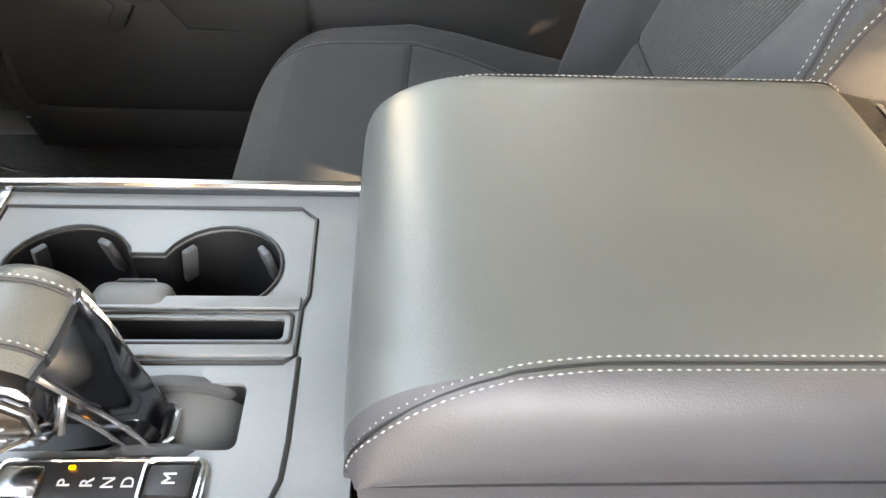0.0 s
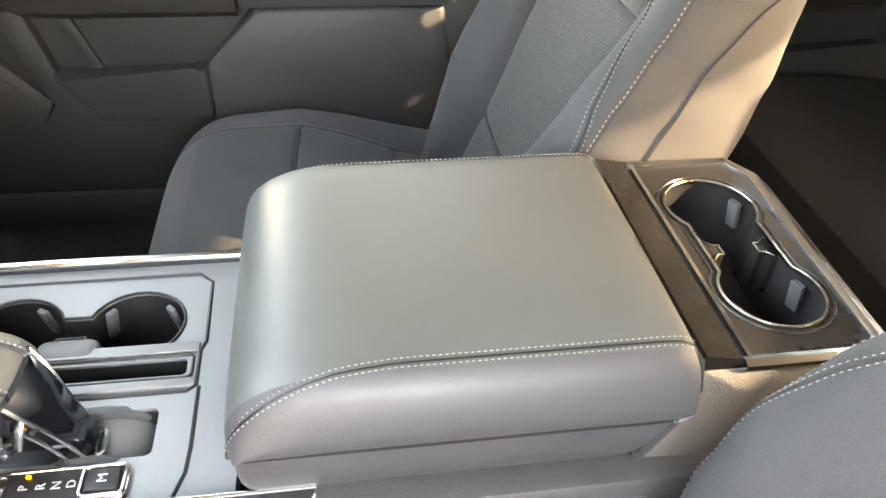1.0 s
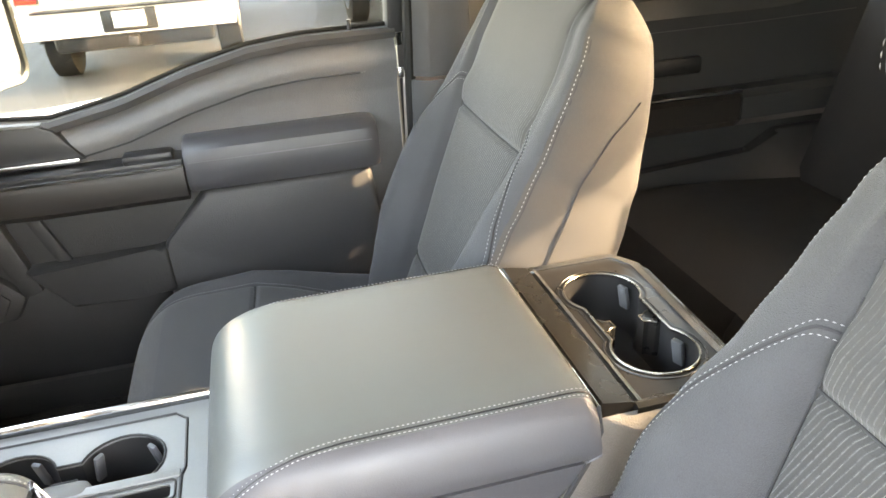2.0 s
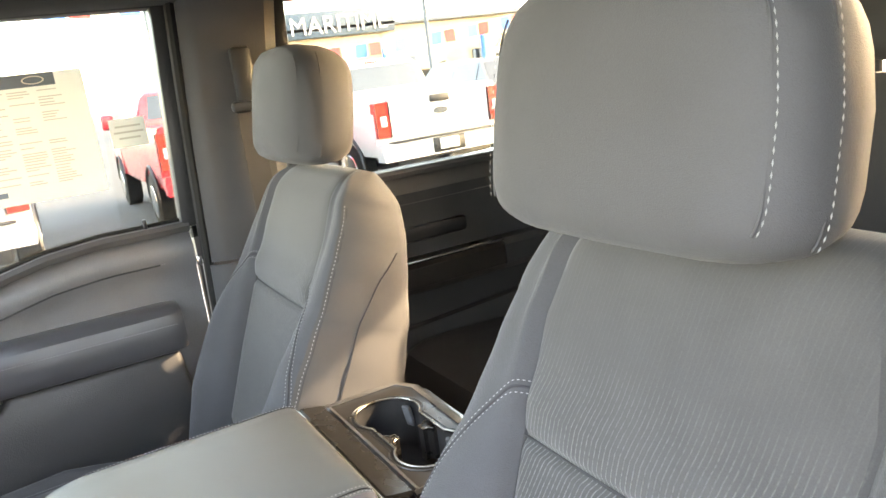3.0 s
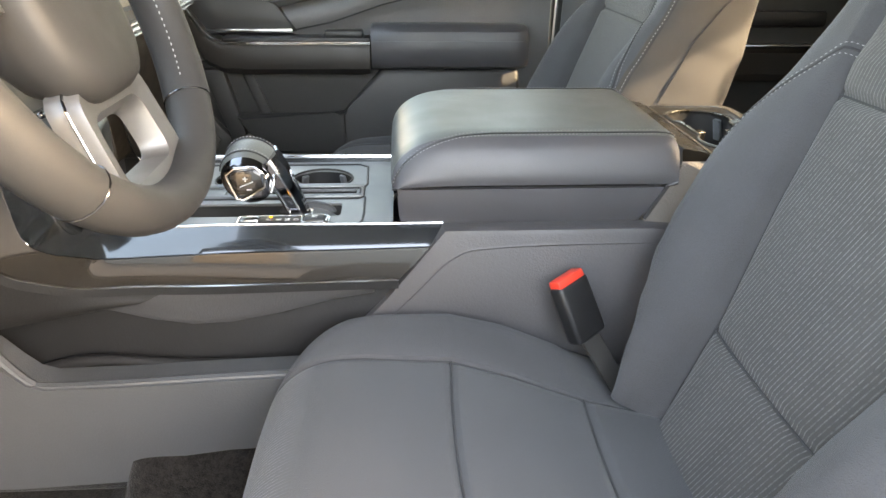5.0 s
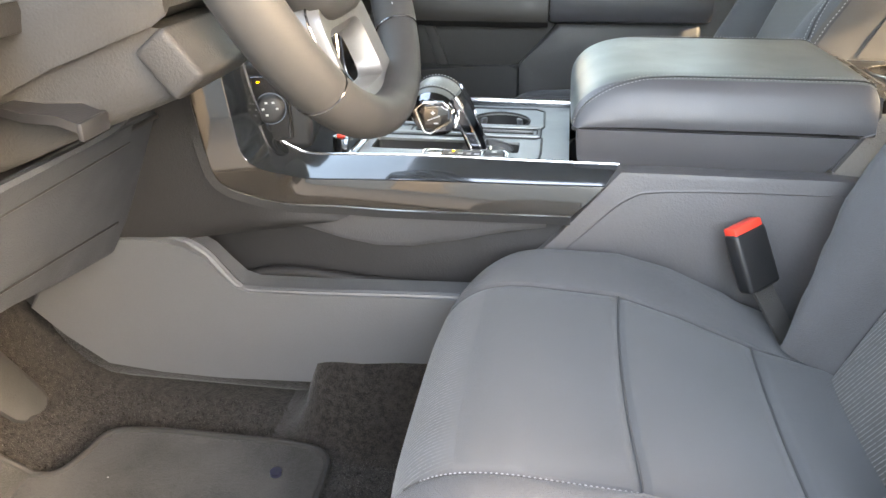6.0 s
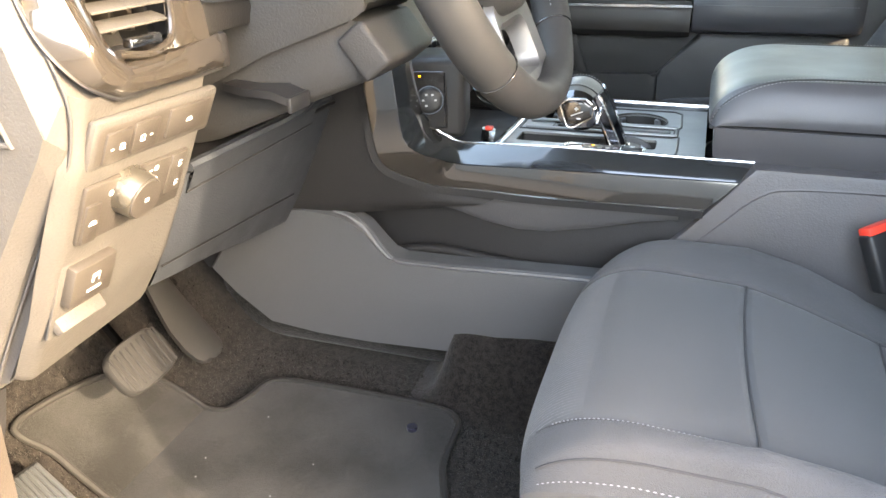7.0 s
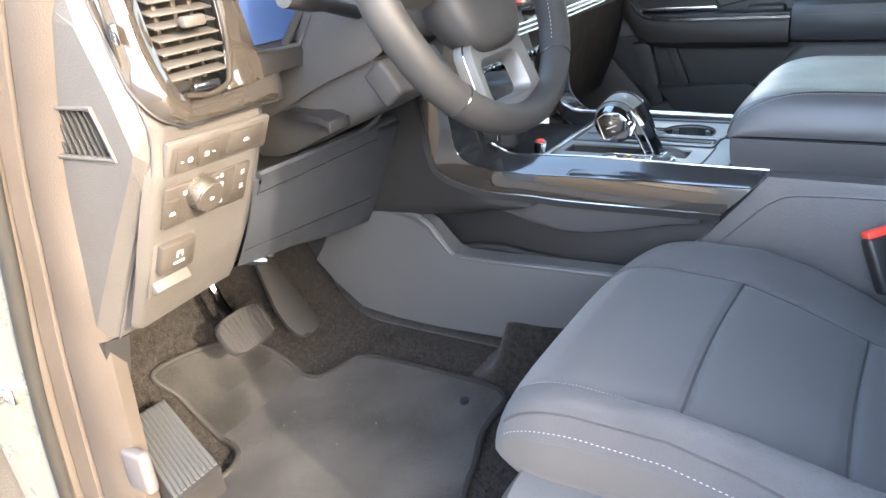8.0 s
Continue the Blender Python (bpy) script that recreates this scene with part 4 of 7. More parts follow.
                pts.append(hc + ho * (dd + 0.0015 - 0.012 * (w / 0.136) ** 2) + Vector((0, s * (w + 0.0008), 0)) + hu * h)
            part("headrest_stitching", stitches(pts, (ho + Vector((0, s * 0.6, 0))).normalized(), pitch=0.0068, fill=0.72, w=0.0006 if c < 0 else 0.0005), THREAD_PALE if c < 0 else SEAM, head, "stitching")
            part("headrest_seam", tube([p - Vector((0, s * 0.004, 0)) - ho * 0.001 for p in pts], 0.001, 6), SEAM, head)
        foot = hc + hu * (-0.112) + Vector((0.084 if c < 0 else 0.062, s * 0.072, -0.004))
        part("headrest_post", tube([foot + Vector((0, 0, 0.04)), foot], 0.006, 10), CHROME, ob, "chrome headrest post")
        part("post_collar", rbox(foot + Vector((0, 0, -0.002)), (0.016, 0.024, 0.006), 0.002), BLACK, ob)
    # cushion
    XS = sorted(set(np.round(np.concatenate([np.linspace(-0.228, -0.13, 14), np.linspace(-0.13, 0.34, 30), -0.008 + np.linspace(-0.012, 0.012, 7), 0.145 + np.linspace(-0.012, 0.012, 7)]), 4)))

    def cushion_half(x, side):
        """Half the cushion's section at x, towards the door (side = outboard) or the console."""
        door_side = side == outboard
        zt = lerp_table(x, [(-0.23, 1.05), (-0.12, 1.063), (-0.008, 1.062), (0.06, 1.046), (0.15, 1.014), (0.25, 0.99), (0.34, 0.975)])
        b = lerp_table(x, [(-0.23, 0.0), (-0.1, 0.008), (0.06, 0.02), (0.15, 0.03), (0.34, 0.036)]) if door_side else lerp_table(x, [(-0.23, 0.002), (-0.1, 0.012), (0.06, 0.012), (0.13, 0.004), (0.19, -0.02), (0.24, -0.04), (0.34, -0.06)])
        kw = lerp_table(x, [(-0.23, 0.965), (-0.15, 0.99), (0.0, 1.0), (0.34, 0.98)])
        I = lerp_table(x, [(-0.23, 0.172), (0.0, 0.182), (0.3, 0.16)]) if door_side else lerp_table(x, [(-0.23, 0.165), (-0.15, 0.152), (0.0, 0.137), (0.15, 0.122), (0.3, 0.115)])
        W = 0.222 if door_side else 0.25
        dip = 0.006 * sum(math.exp(-(((x - s) / 0.006) ** 2)) for s in (-0.008, 0.145))
        puff = 0.005 * math.sin(math.pi * min(max((x + 0.008) / 0.153, 0), 1))
        pts = [(0, zt - dip + puff), (I * 0.5, zt - dip + puff), (I - 0.012, zt - dip * 0.8), (I, zt - 0.004), (I + 0.008, zt + 0.001 + 0.3 * b), (I + 0.5 * (W - I), zt + b), (I + 0.85 * (W - I), zt + 0.8 * b - 0.002), (W, zt - 0.012 + 0.2 * b), (W + 0.009, zt - 0.045), (W + 0.007, zt - 0.1), (W - 0.03, zt - 0.135), (0.1, zt - 0.135), (0, zt - 0.135)]
        q = 1.0
        if x < -0.14:
            q = math.sqrt(max(0.0, 1 - ((-0.14 - x) / 0.09) ** 2))
            q = max(q, 0.12)
        mid = zt - 0.08
        return [(p.x * kw * (0.92 + 0.08 * q), mid + (p.y - mid) * q) for p in spline([(w, z, 0) for w, z in pts], 3)]

    def cushion_point(x, w, z):
        bow = 0.016 * (1 - (w / 0.16) ** 2) * max(0.0, 1 - abs(x - 0.06) / 0.12) if abs(w) < 0.16 else 0
        front = (0.03 * (w / 0.25) ** 4 if x < 0 else 0) * max(0, -x / 0.2)
        return Vector((x + CSHIFT[c] + front - bow, c + w, z))

    lows, highs = [cushion_half(x, -1) for x in XS], [cushion_half(x, 1) for x in XS]
    rings = []
    for x, lo, hi in zip(XS, lows, highs):
        ring = [(-w, z) for w, z in lo[::-1]] + hi[1:-1]
        rings.append([cushion_point(x, w, z) for w, z in ring])
    n = len(lows[0])

    def ckey(i, j):
        a = n - 2 - j if j < n - 1 else j - (n - 1)
        span, x = a // 3, (XS[i] + XS[i + 1]) / 2
        if span < 3:
            return "insert" if x > -0.165 else "front"
        return "bolster" if span < 8 else "under"

    skins = split_loft(rings, ckey)
    cush = part("cushion", join(skins["bolster"], loft([rings[0], [p.lerp(sum(rings[0], Vector()) / len(rings[0]), 0.7) for p in rings[0]]])), CLOTH, ob)
    part("insert", skins["insert"], CLOTH_SEAT, cush, "smooth woven cloth insert")
    part("front_roll", skins["front"], CLOTH_FRONT, cush, "cross-ribbed cloth front edge")
    part("underside", skins["under"], CLOTH_SIDE, cush)

    def run(index, x0, x1, s, up=0.001, side=0.0):
        return [rings[i][n - 1 - index if s < 0 else n - 1 + index] + Vector((0, s * side, up)) for i, x in enumerate(XS) if x0 <= x <= x1]

    for s in (-1, 1):
        outer_side = s == outboard
        part("insert_seam", tube(run(9, -0.215, 0.32, s, 0.0003)[::2], 0.0012, 6), SEAM, cush)
        if outer_side:
            part("insert_stitching", stitches(run(10, -0.2, 0.3, s, 0.002), (0, 0, 1), pitch=0.0045, fill=0.7, w=0.001), THREAD_GREY, cush, "coarse grey overcast stitching")
            part("edge_stitching", stitches(run(23, -0.215, 0.3, s, 0.0, 0.0012), (0, s * 0.8, 0.6), w=0.0007), THREAD_GREY, cush, "grey stitching")
        part("edge_seam", tube(run(21, -0.22, 0.32, s, 0.0), 0.0016, 6), SEAM, cush)
    for xs_ in (-0.008, 0.145):
        lo, hi = cushion_half(xs_, -1)[:10], cushion_half(xs_, 1)[:10]
        pts = [cushion_point(xs_, -w, z + 0.0015) for w, z in lo[::-1]] + [cushion_point(xs_, w, z + 0.0015) for w, z in hi[1:]]
        part("cross_seam", tube(pts, 0.0013, 6), SEAM, cush)
    # base, side shield and rails
    part("seat_base", rbox((0.06, c, 0.885), (0.42, 0.4, 0.09), 0.02), BLACK, ob)
    so = outboard
    part("side_shield", loft([[Vector((x, c + so * (0.232 + 0.035), z0)), Vector((x, c + so * (0.245 + 0.035), z0 + 0.02)), Vector((x, c + so * (0.24 + 0.035), z1 - 0.012)), Vector((x, c + so * (0.215 + 0.03), z1)), Vector((x, c + so * 0.2, z1)), Vector((x, c + so * 0.2, z0))] for x, z0, z1 in ((-0.185, 0.9, 0.94), (-0.17, 0.88, 0.962), (0.0, 0.86, 0.97), (0.25, 0.86, 0.985), (0.36, 0.88, 1.0))]), PLASTIC_GREY, ob, "moulded grey seat side shield")
    for s in (-1, 1):
        part("rail", rbox((0.05, c + s * 0.19, 0.805), (0.5, 0.035, 0.06), 0.006), CHROME_DARK, ob)
    part("hinge_cover", rbox((0.3, c - so * 0.24, 1.02), (0.09, 0.02, 0.06), 0.008), PLASTIC_GREY, ob)
    return ob


CLOTH_SEAT = pbr("seat_cushion_cloth", (0.053, 0.054, 0.057), 0.72, var=0.13, scale=12, bump=0.35, bscale=1300, sheen=0.1, spec=0.25)
CLOTH_FRONT = ribbed("seat_front_cloth", (0.053, 0.054, 0.057), (0.15, 0.148, 0.143), 0.0048, (0, 0, radians(90)), fade=(-0.218, -0.168), run=0)
seat(DRIVER_Y, "driver_seat", "dark grey cloth driver's seat with pale stitching, beside the console", -1)
seat(PASSENGER_Y, "passenger_seat", "dark grey cloth passenger seat with pale stitching, partly sunlit", 1)

# Buckle on its strap, between the driver's cushion and the console.
buckle = thing("seat_belt_buckle", (0.2, -0.235, 0.98), "black seat belt buckle with a red release button", "belt buckle")
bu = Vector((-0.36, 0.2, 0.9)).normalized()
side_b = Vector((0.5, -0.8, 0.36)).normalized()
side_b = (side_b - bu * side_b.dot(bu)).normalized()
mb = Matrix((side_b.cross(bu) * -1, side_b, bu)).transposed().to_4x4()
bc = Vector((0.152, -0.222, 1.082))
part("body", rbox(bc, (0.05, 0.024, 0.078), 0.006, 3, mb), BLACK, buckle)
part("release", rbox(bc + bu * 0.04, (0.044, 0.02, 0.014), 0.003, 2, mb), RED, buckle, "red release button")
part("stalk", sweep(spline([bc - bu * 0.03, bc - bu * 0.07 + Vector((0.008, 0, 0)), bc - bu * 0.13 + Vector((0.02, -0.01, 0))], 4), [(-0.014, -0.002), (0.014, -0.002), (0.014, 0.002), (-0.014, 0.002)], up=side_b), BELT, buckle)
part("anchor", rbox((0.23, -0.245, 0.985), (0.05, 0.008, 0.03), 0.003), CHROME, buckle)

# Rear bench.
bench = thing("rear_bench", (1.05, 0, FLOOR_Z), "dark cloth rear bench seat with three headrests", "car seat")
rings = []
for y, k in ((-0.72, 0.9), (-0.7, 1.0), (-0.25, 1.0), (-0.24, 0.985), (-0.23, 1.0), (0.23, 1.0), (0.24, 0.985), (0.25, 1.0), (0.66, 1.0), (0.69, 0.992), (0.715, 0.97), (0.735, 0.92), (0.745, 0.84)):
    prof = [(0.72, 0.93), (0.695, 0.97), (0.695, 1.02), (0.715, 1.055), (0.76, 1.07), (0.85, 1.074), (1.0, 1.066), (1.25, 1.04), (1.25, 0.93)]
    rings.append([Vector((0.97 + (x - 0.97) * k, y, 1.0 + (z - 1.0) * k)) for x, z in prof])
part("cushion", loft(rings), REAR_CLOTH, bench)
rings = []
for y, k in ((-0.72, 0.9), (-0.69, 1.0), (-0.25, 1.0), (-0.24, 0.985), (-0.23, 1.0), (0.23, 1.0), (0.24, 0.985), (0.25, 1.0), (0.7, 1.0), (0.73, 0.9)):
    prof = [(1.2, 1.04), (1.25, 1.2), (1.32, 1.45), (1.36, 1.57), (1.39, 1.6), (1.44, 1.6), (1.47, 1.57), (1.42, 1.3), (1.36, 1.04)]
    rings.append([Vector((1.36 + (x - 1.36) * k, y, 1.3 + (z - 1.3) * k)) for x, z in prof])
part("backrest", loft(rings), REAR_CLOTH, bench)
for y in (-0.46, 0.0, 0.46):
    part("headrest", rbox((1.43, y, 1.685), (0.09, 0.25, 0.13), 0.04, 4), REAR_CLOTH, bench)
    part("headrest_post", tube([(1.43, y, 1.56), (1.43, y, 1.64)], 0.008, 8), BLACK, bench)

# ---- centre console ----
console = thing("center_console", (0.0, 0.0, FLOOR_Z), "dark grey centre console with silver-grey tray and cup holders", "car console")


def twin_cups(c1, c2, r, half):
    """The outline of two cup holders joined by a channel; c1 and c2 in xy."""
    a, b = Vector(c1), Vector(c2)
    base = math.atan2(b.y - a.y, b.x - a.x)
    w = math.asin(half / r)
    out = circle(a.x, a.y, r, 26, base + w, base + 2 * math.pi - w, True)
    return out + circle(b.x, b.y, r, 26, base + math.pi + w, base + 3 * math.pi - w, True)


def shrink(loop, d):
    cx, cy = (sum(p[i] for p in loop) / len(loop) for i in (0, 1))
    out = []
    k = len(loop)
    for i, p in enumerate(loop):
        a, b = Vector(loop[i - 1]), Vector(loop[(i + 1) % k])
        t = (b - a).normalized()
        out.append((p[0] - t.y * d, p[1] + t.x * d))
    return out


def well(name, loop, top, depth, material, parent, label=""):
    """A cup or tray: a sunk wall and floor with a soft foot."""
    rings = [[Vector((x, y, top)) for x, y in loop]]
    for k, d in ((0.0, 0.6), (0.002, 0.85), (0.005, 0.97), (0.01, 1.0)):
        rings.append([Vector((x, y, top - depth * d)) for x, y in shrink(loop, k)])
    bm = loft(rings, caps=False)
    bm.faces.new([v for v in bm.verts][-len(loop):])
    return part(name, bm, material, parent, label)


TRAY_Z = 1.165
cups_f = twin_cups((-0.293, 0.049), (-0.181, 0.049), 0.0455, 0.014)
part("tray_front_floor", rbox((-0.44, -0.005, 1.135), (0.135, 0.285, 0.02), 0.004), POCKET, console)
part("tray_front_frame", prism([(-0.385, 1.158), (-0.372, 1.169), (-0.362, 1.169), (-0.366, 1.158)], "y", -0.15, 0.138, 0.0015), CHROME, console, "bright satin tray frame")
slot = round_rect(-0.305, -0.02, -0.127, 0.0, 0.004)
gate = round_rect(-0.352, -0.105, -0.144, -0.056, 0.006)
outer = [(-0.375, -0.152), (-0.075, -0.152), (-0.075, 0.14), (-0.375, 0.14)]
bm = plate(outer, [cups_f, slot, gate], TRAY_Z, 0.02, [0.004, 0.004, 0.004])
# the holes stay open: their floors go
bmesh.ops.delete(bm, geom=[f for f in bm.faces if len(f.verts) > 4], context="FACES")
tray = part("tray", bm, BEZEL, console, "silver-grey satin tray", smooth=False)
well("cup_well", cups_f, TRAY_Z - 0.003, 0.07, BLACK, tray)
well("phone_slot", slot, TRAY_Z - 0.003, 0.035, BLACK, tray)
well("gear_gate", gate, TRAY_Z - 0.003, 0.035, BLACK, tray)
part("cup_rim", tube([(x, y, TRAY_Z + 0.0006) for x, y in cups_f], 0.0016, 6, closed=True), BLACK, tray)
part("slot_rim", tube([(x, y, TRAY_Z + 0.001) for x, y in round_rect(-0.31, -0.024, -0.122, 0.004, 0.005)], 0.0014, 6, closed=True), BLACK, tray)
# raised panel lines round the cup area
frame_pts = [(-0.36, 0.118), (-0.128, 0.118), (-0.115, 0.105), (-0.113, 0.02), (-0.117, 0.008), (-0.117, -0.034), (-0.124, -0.04), (-0.36, -0.04)]
part("panel_gap", tube([(x, y, TRAY_Z + 0.0002) for x, y in frame_pts], 0.0019, 6, closed=True), BLACK, tray)
part("slot_ridge", rbox((-0.235, 0.012, TRAY_Z + 0.002), (0.235, 0.012, 0.004), 0.002), BEZEL, tray)
part("slot_ridge", rbox((-0.235, -0.031, TRAY_Z + 0.0015), (0.235, 0.01, 0.004), 0.002), BEZEL, tray)
for cx, cy, a in ((-0.293, 0.049, 60), (-0.293, 0.049, 140), (-0.181, 0.049, 40), (-0.181, 0.049, 140), (-0.181, 0.049, 300)):
    p = Vector((cx + 0.04 * math.cos(radians(a)), cy + 0.04 * math.sin(radians(a)), TRAY_Z - 0.02))
    part("cup_tab", rbox(p, (0.006, 0.012, 0.036), 0.002, 2, pose(0, 0, 0, 0, -12, a)), GRIP, tray, "grey rubber cup grip")
part("cup_hump", rbox((-0.237, 0.019, TRAY_Z - 0.008), (0.058, 0.03, 0.03), 0.012, 4), DRUM, tray)
# gear panel with its letters
plaque = part("gear_panel", rbox((-0.216, -0.128, TRAY_Z + 0.001), (0.118, 0.03, 0.006), 0.002), BLACK, tray, "gloss black gear panel")
lm = Matrix(((0, -1, 0, 0), (1, 0, 0, 0), (0, 0, 1, 0), (0, 0, 0, 1)))
for ch, x in zip("PRND", (-0.233, -0.2205, -0.209, -0.198)):
    part("letter", text_mesh(ch, 0.0098, Matrix.Translation((x, -0.128, TRAY_Z + 0.0045)) @ lm, 0.0003), WHITE_MARK, plaque, "white letter " + ch, smooth=False)
part("gear_led", rbox((-0.2318, -0.1182, TRAY_Z + 0.0045), (0.0032, 0.002, 0.0008), 0.0003), LED, plaque, "amber gear light")
part("mode_button", rbox((-0.175, -0.128, TRAY_Z + 0.004), (0.026, 0.02, 0.008), 0.003), BLACK, plaque)
part("letter", text_mesh("M", 0.0105, Matrix.Translation((-0.1745, -0.128, TRAY_Z + 0.0085)) @ lm, 0.0003), WHITE_MARK, plaque, "white letter M", smooth=False)
part("park_button", rbox((-0.257, -0.128, TRAY_Z + 0.004), (0.024, 0.02, 0.008), 0.003), CHROME, plaque)
part("button_rim", tube([(x, y, TRAY_Z + 0.005) for x, y in round_rect(-0.191, -0.141, -0.159, -0.115, 0.004)], 0.0016, 6, closed=True), CHROME, plaque)
part("panel_rim", tube([(x, y, TRAY_Z + 0.003) for x, y in round_rect(-0.272, -0.143, -0.157, -0.113, 0.006)], 0.0016, 6, closed=True), CHROME, plaque)
part("panel_gap", tube([(-0.114, -0.036, TRAY_Z), (-0.1135, -0.1, TRAY_Z), (-0.115, -0.125, TRAY_Z), (-0.122, -0.146, TRAY_Z)], 0.0018, 6), BLACK, tray)

# gear lever
lever = thing("gear_lever", (-0.19, -0.08, TRAY_Z), "leather-wrapped gear lever with smoked chrome stem, standing in the console gate", "gear lever")
STEM = [(-0.194, -0.086, 1.146, 0.0155, 0.0125), (-0.201, -0.085, 1.168, 0.0175, 0.0125), (-0.213, -0.083, 1.195, 0.0215, 0.0125), (-0.224, -0.081, 1.218, 0.028, 0.013), (-0.236, -0.08, 1.238, 0.031, 0.013)]
rings = []
for x, y, z, w, d in STEM:
    fw = Vector((0.88, 0, 0.47))
    rings.append([Vector((x, y + a * w, z)) + fw * (b * d) for a, b in ((-1, -0.6), (-0.72, -1), (0.72, -1), (1, -0.6), (1, 0.45), (0.62, 1), (-0.62, 1), (-1, 0.45))])
part("stem", loft(rings), CHROME_DARK, lever, "smoked chrome stem")
for k in (0, 4, 7):
    part("stem_edge", tube(spline([r[k] for r in rings], 4), 0.0018, 8), CHROME, lever, "bright chrome edge")
part("stem_foot", tube([rings[0][k] + Vector((0, 0, 0.012)) for k in (7, 0, 1, 2, 3, 4, 5, 6)], 0.0024, 8, closed=True), CHROME, lever, "bright chrome foot ring")
hx = Vector((-0.259, 0, 1.226))


def barrel(y, k, a):
    """A place on the grip's rounded barrel, which droops towards the driver."""
    drop = 0.012 * max(0, (-0.06 - y) / 0.06) ** 1.5
    return hx + Vector((0.035 * k * math.cos(a) - 0.004 * math.sin(a), y, 0.031 * k * math.sin(a) - drop))


def hoop(y, k):
    return [barrel(y, k, 2 * math.pi * i / 28) for i in range(28)]


grip = part("grip", loft([hoop(y, k) for y, k in ((-0.034, 0.45), (-0.035, 0.7), (-0.039, 0.86), (-0.047, 0.96), (-0.06, 1.0), (-0.08, 1.02), (-0.098, 1.0), (-0.108, 0.95))]), LEATHER, lever, "grey leather grip with pale stitching")
for y in (-0.053, -0.094):
    pts = [barrel(y, 1.035, a) for a in np.linspace(0.1, 3.0, 40)]
    part("stitching", stitches(pts, (0, 0, 1), pitch=0.0045, w=0.0009), THREAD, grip)
    part("grip_seam", tube([barrel(y - 0.003, 1.012, a) for a in np.linspace(0.1, 3.0, 24)], 0.0012, 6), SEAM, grip)
part("collar", tube(spline([barrel(-0.05, 1.03, 0.55), barrel(-0.07, 1.05, 0.35), barrel(-0.095, 1.05, 0.3), barrel(-0.11, 1.0, 0.1), barrel(-0.117, 0.9, -0.5)], 4), 0.0026, 8), CHROME, lever, "chrome collar")
part("end_cap", loft([hoop(y, k) for y, k in ((-0.106, 0.955), (-0.114, 0.9), (-0.119, 0.8), (-0.121, 0.5))]), CHROME_DARK, lever, "smoked chrome end of the grip")
bz = Vector((-0.258, -0.1215, 1.2155))
BTN = ((-1, 0.55), (-0.55, 0.95), (0.55, 1.0), (1.0, 0.6), (1.0, -0.15), (-0.2, -0.95), (-0.55, -0.85))
part("shift_button", prism([(bz.x + a * 0.02, bz.z + b * 0.0185) for a, b in BTN], "y", bz.y - 0.005, bz.y, 0.0012), BRONZE, lever, "bronze shift button")
part("button_rim", tube([(bz.x + a * 0.0235, bz.y - 0.003, bz.z + b * 0.022) for a, b in BTN], 0.0019, 8, closed=True), CHROME, lever, "chrome button rim")
part("plus_mark", join(rbox(bz + Vector((0, -0.0055, 0.008)), (0.006, 0.0006, 0.0014), 0), rbox(bz + Vector((0, -0.0055, 0.008)), (0.0014, 0.0006, 0.006), 0)), WHITE_MARK, lever)
part("divider_mark", rbox(bz + Vector((0.001, -0.0055, 0.001)), (0.018, 0.0006, 0.0012), 0, 1, pose(0, 0, 0, 0, -22, 0)), WHITE_MARK, lever)
part("minus_mark", rbox(bz + Vector((0.004, -0.0055, -0.006)), (0.006, 0.0006, 0.0014), 0), WHITE_MARK, lever)
part("gate_drum", loft([[Vector((-0.187 + 0.044 * math.cos(a), y, 1.124 + 0.036 * math.sin(a))) for a in np.linspace(-0.2, math.pi + 0.2, 20)] for y in (-0.1035, -0.0575)]), DRUM, lever, "pale grey gate drum")
for y in (-0.1055, -0.0555):
    part("gate_cheek", loft([[Vector((-0.192 + r * math.cos(a), y + dy, 1.152 + 0.42 * r * math.sin(a))) for a in np.linspace(0.05, math.pi - 0.05, 16)] + [Vector((-0.192, y + dy, 1.146))] for r, dy in ((0.037, -0.004), (0.04, 0.0), (0.037, 0.004))]), PLASTIC_GREY, lever)

# armrest bin with its lid
LIDP = [(0.266, 1.22), (0.2765, 1.2365), (0.283, 1.255), (0.2832, 1.27), (0.279, 1.278), (0.27, 1.2825), (0.255, 1.284), (0.2, 1.284), (0.14, 1.284), (0.09, 1.284), (0.05, 1.284)]
for a in np.linspace(0, math.pi / 2, 17):
    LIDP.append((0.02 - 0.097 * math.sin(a) ** 0.86, 1.22 + 0.064 * math.cos(a) ** 0.86 if a < 1.57 else 1.22))


def lid_section(y, drop, inset):
    """The lid's outline in xz at y, lowered at the top and drawn in at the front."""
    out = []
    for x, z in LIDP:
        k = (z - 1.22) / 0.064
        out.append(Vector((x + (inset if x < 0 else -inset * 0.15) * (0.4 + 0.6 * k), y, z - drop * k)))
    return out


lid_rows = []
for y, drop, inset in ((0.0, 0.0, 0.0), (0.06, 0.0005, 0.0), (0.11, 0.001, 0.001), (0.13, 0.002, 0.002), (0.138, 0.005, 0.003), (0.146, 0.0105, 0.006), (0.153, 0.0205, 0.011), (0.158, 0.034, 0.017), (0.162, 0.046, 0.021), (0.1628, 0.054, 0.0225), (0.1618, 0.0605, 0.023)):
    lid_rows.append((y, drop, inset))
full = [lid_section(-y, d, i) for y, d, i in lid_rows[:0:-1]] + [lid_section(y, d, i) for y, d, i in lid_rows]
box = thing("armrest_bin", (0.1, 0, 1.17), "grey leatherette armrest bin with closed lid and pale double stitching", "armrest")


def lid_part(rows):
    return loft(rows, closed=False)


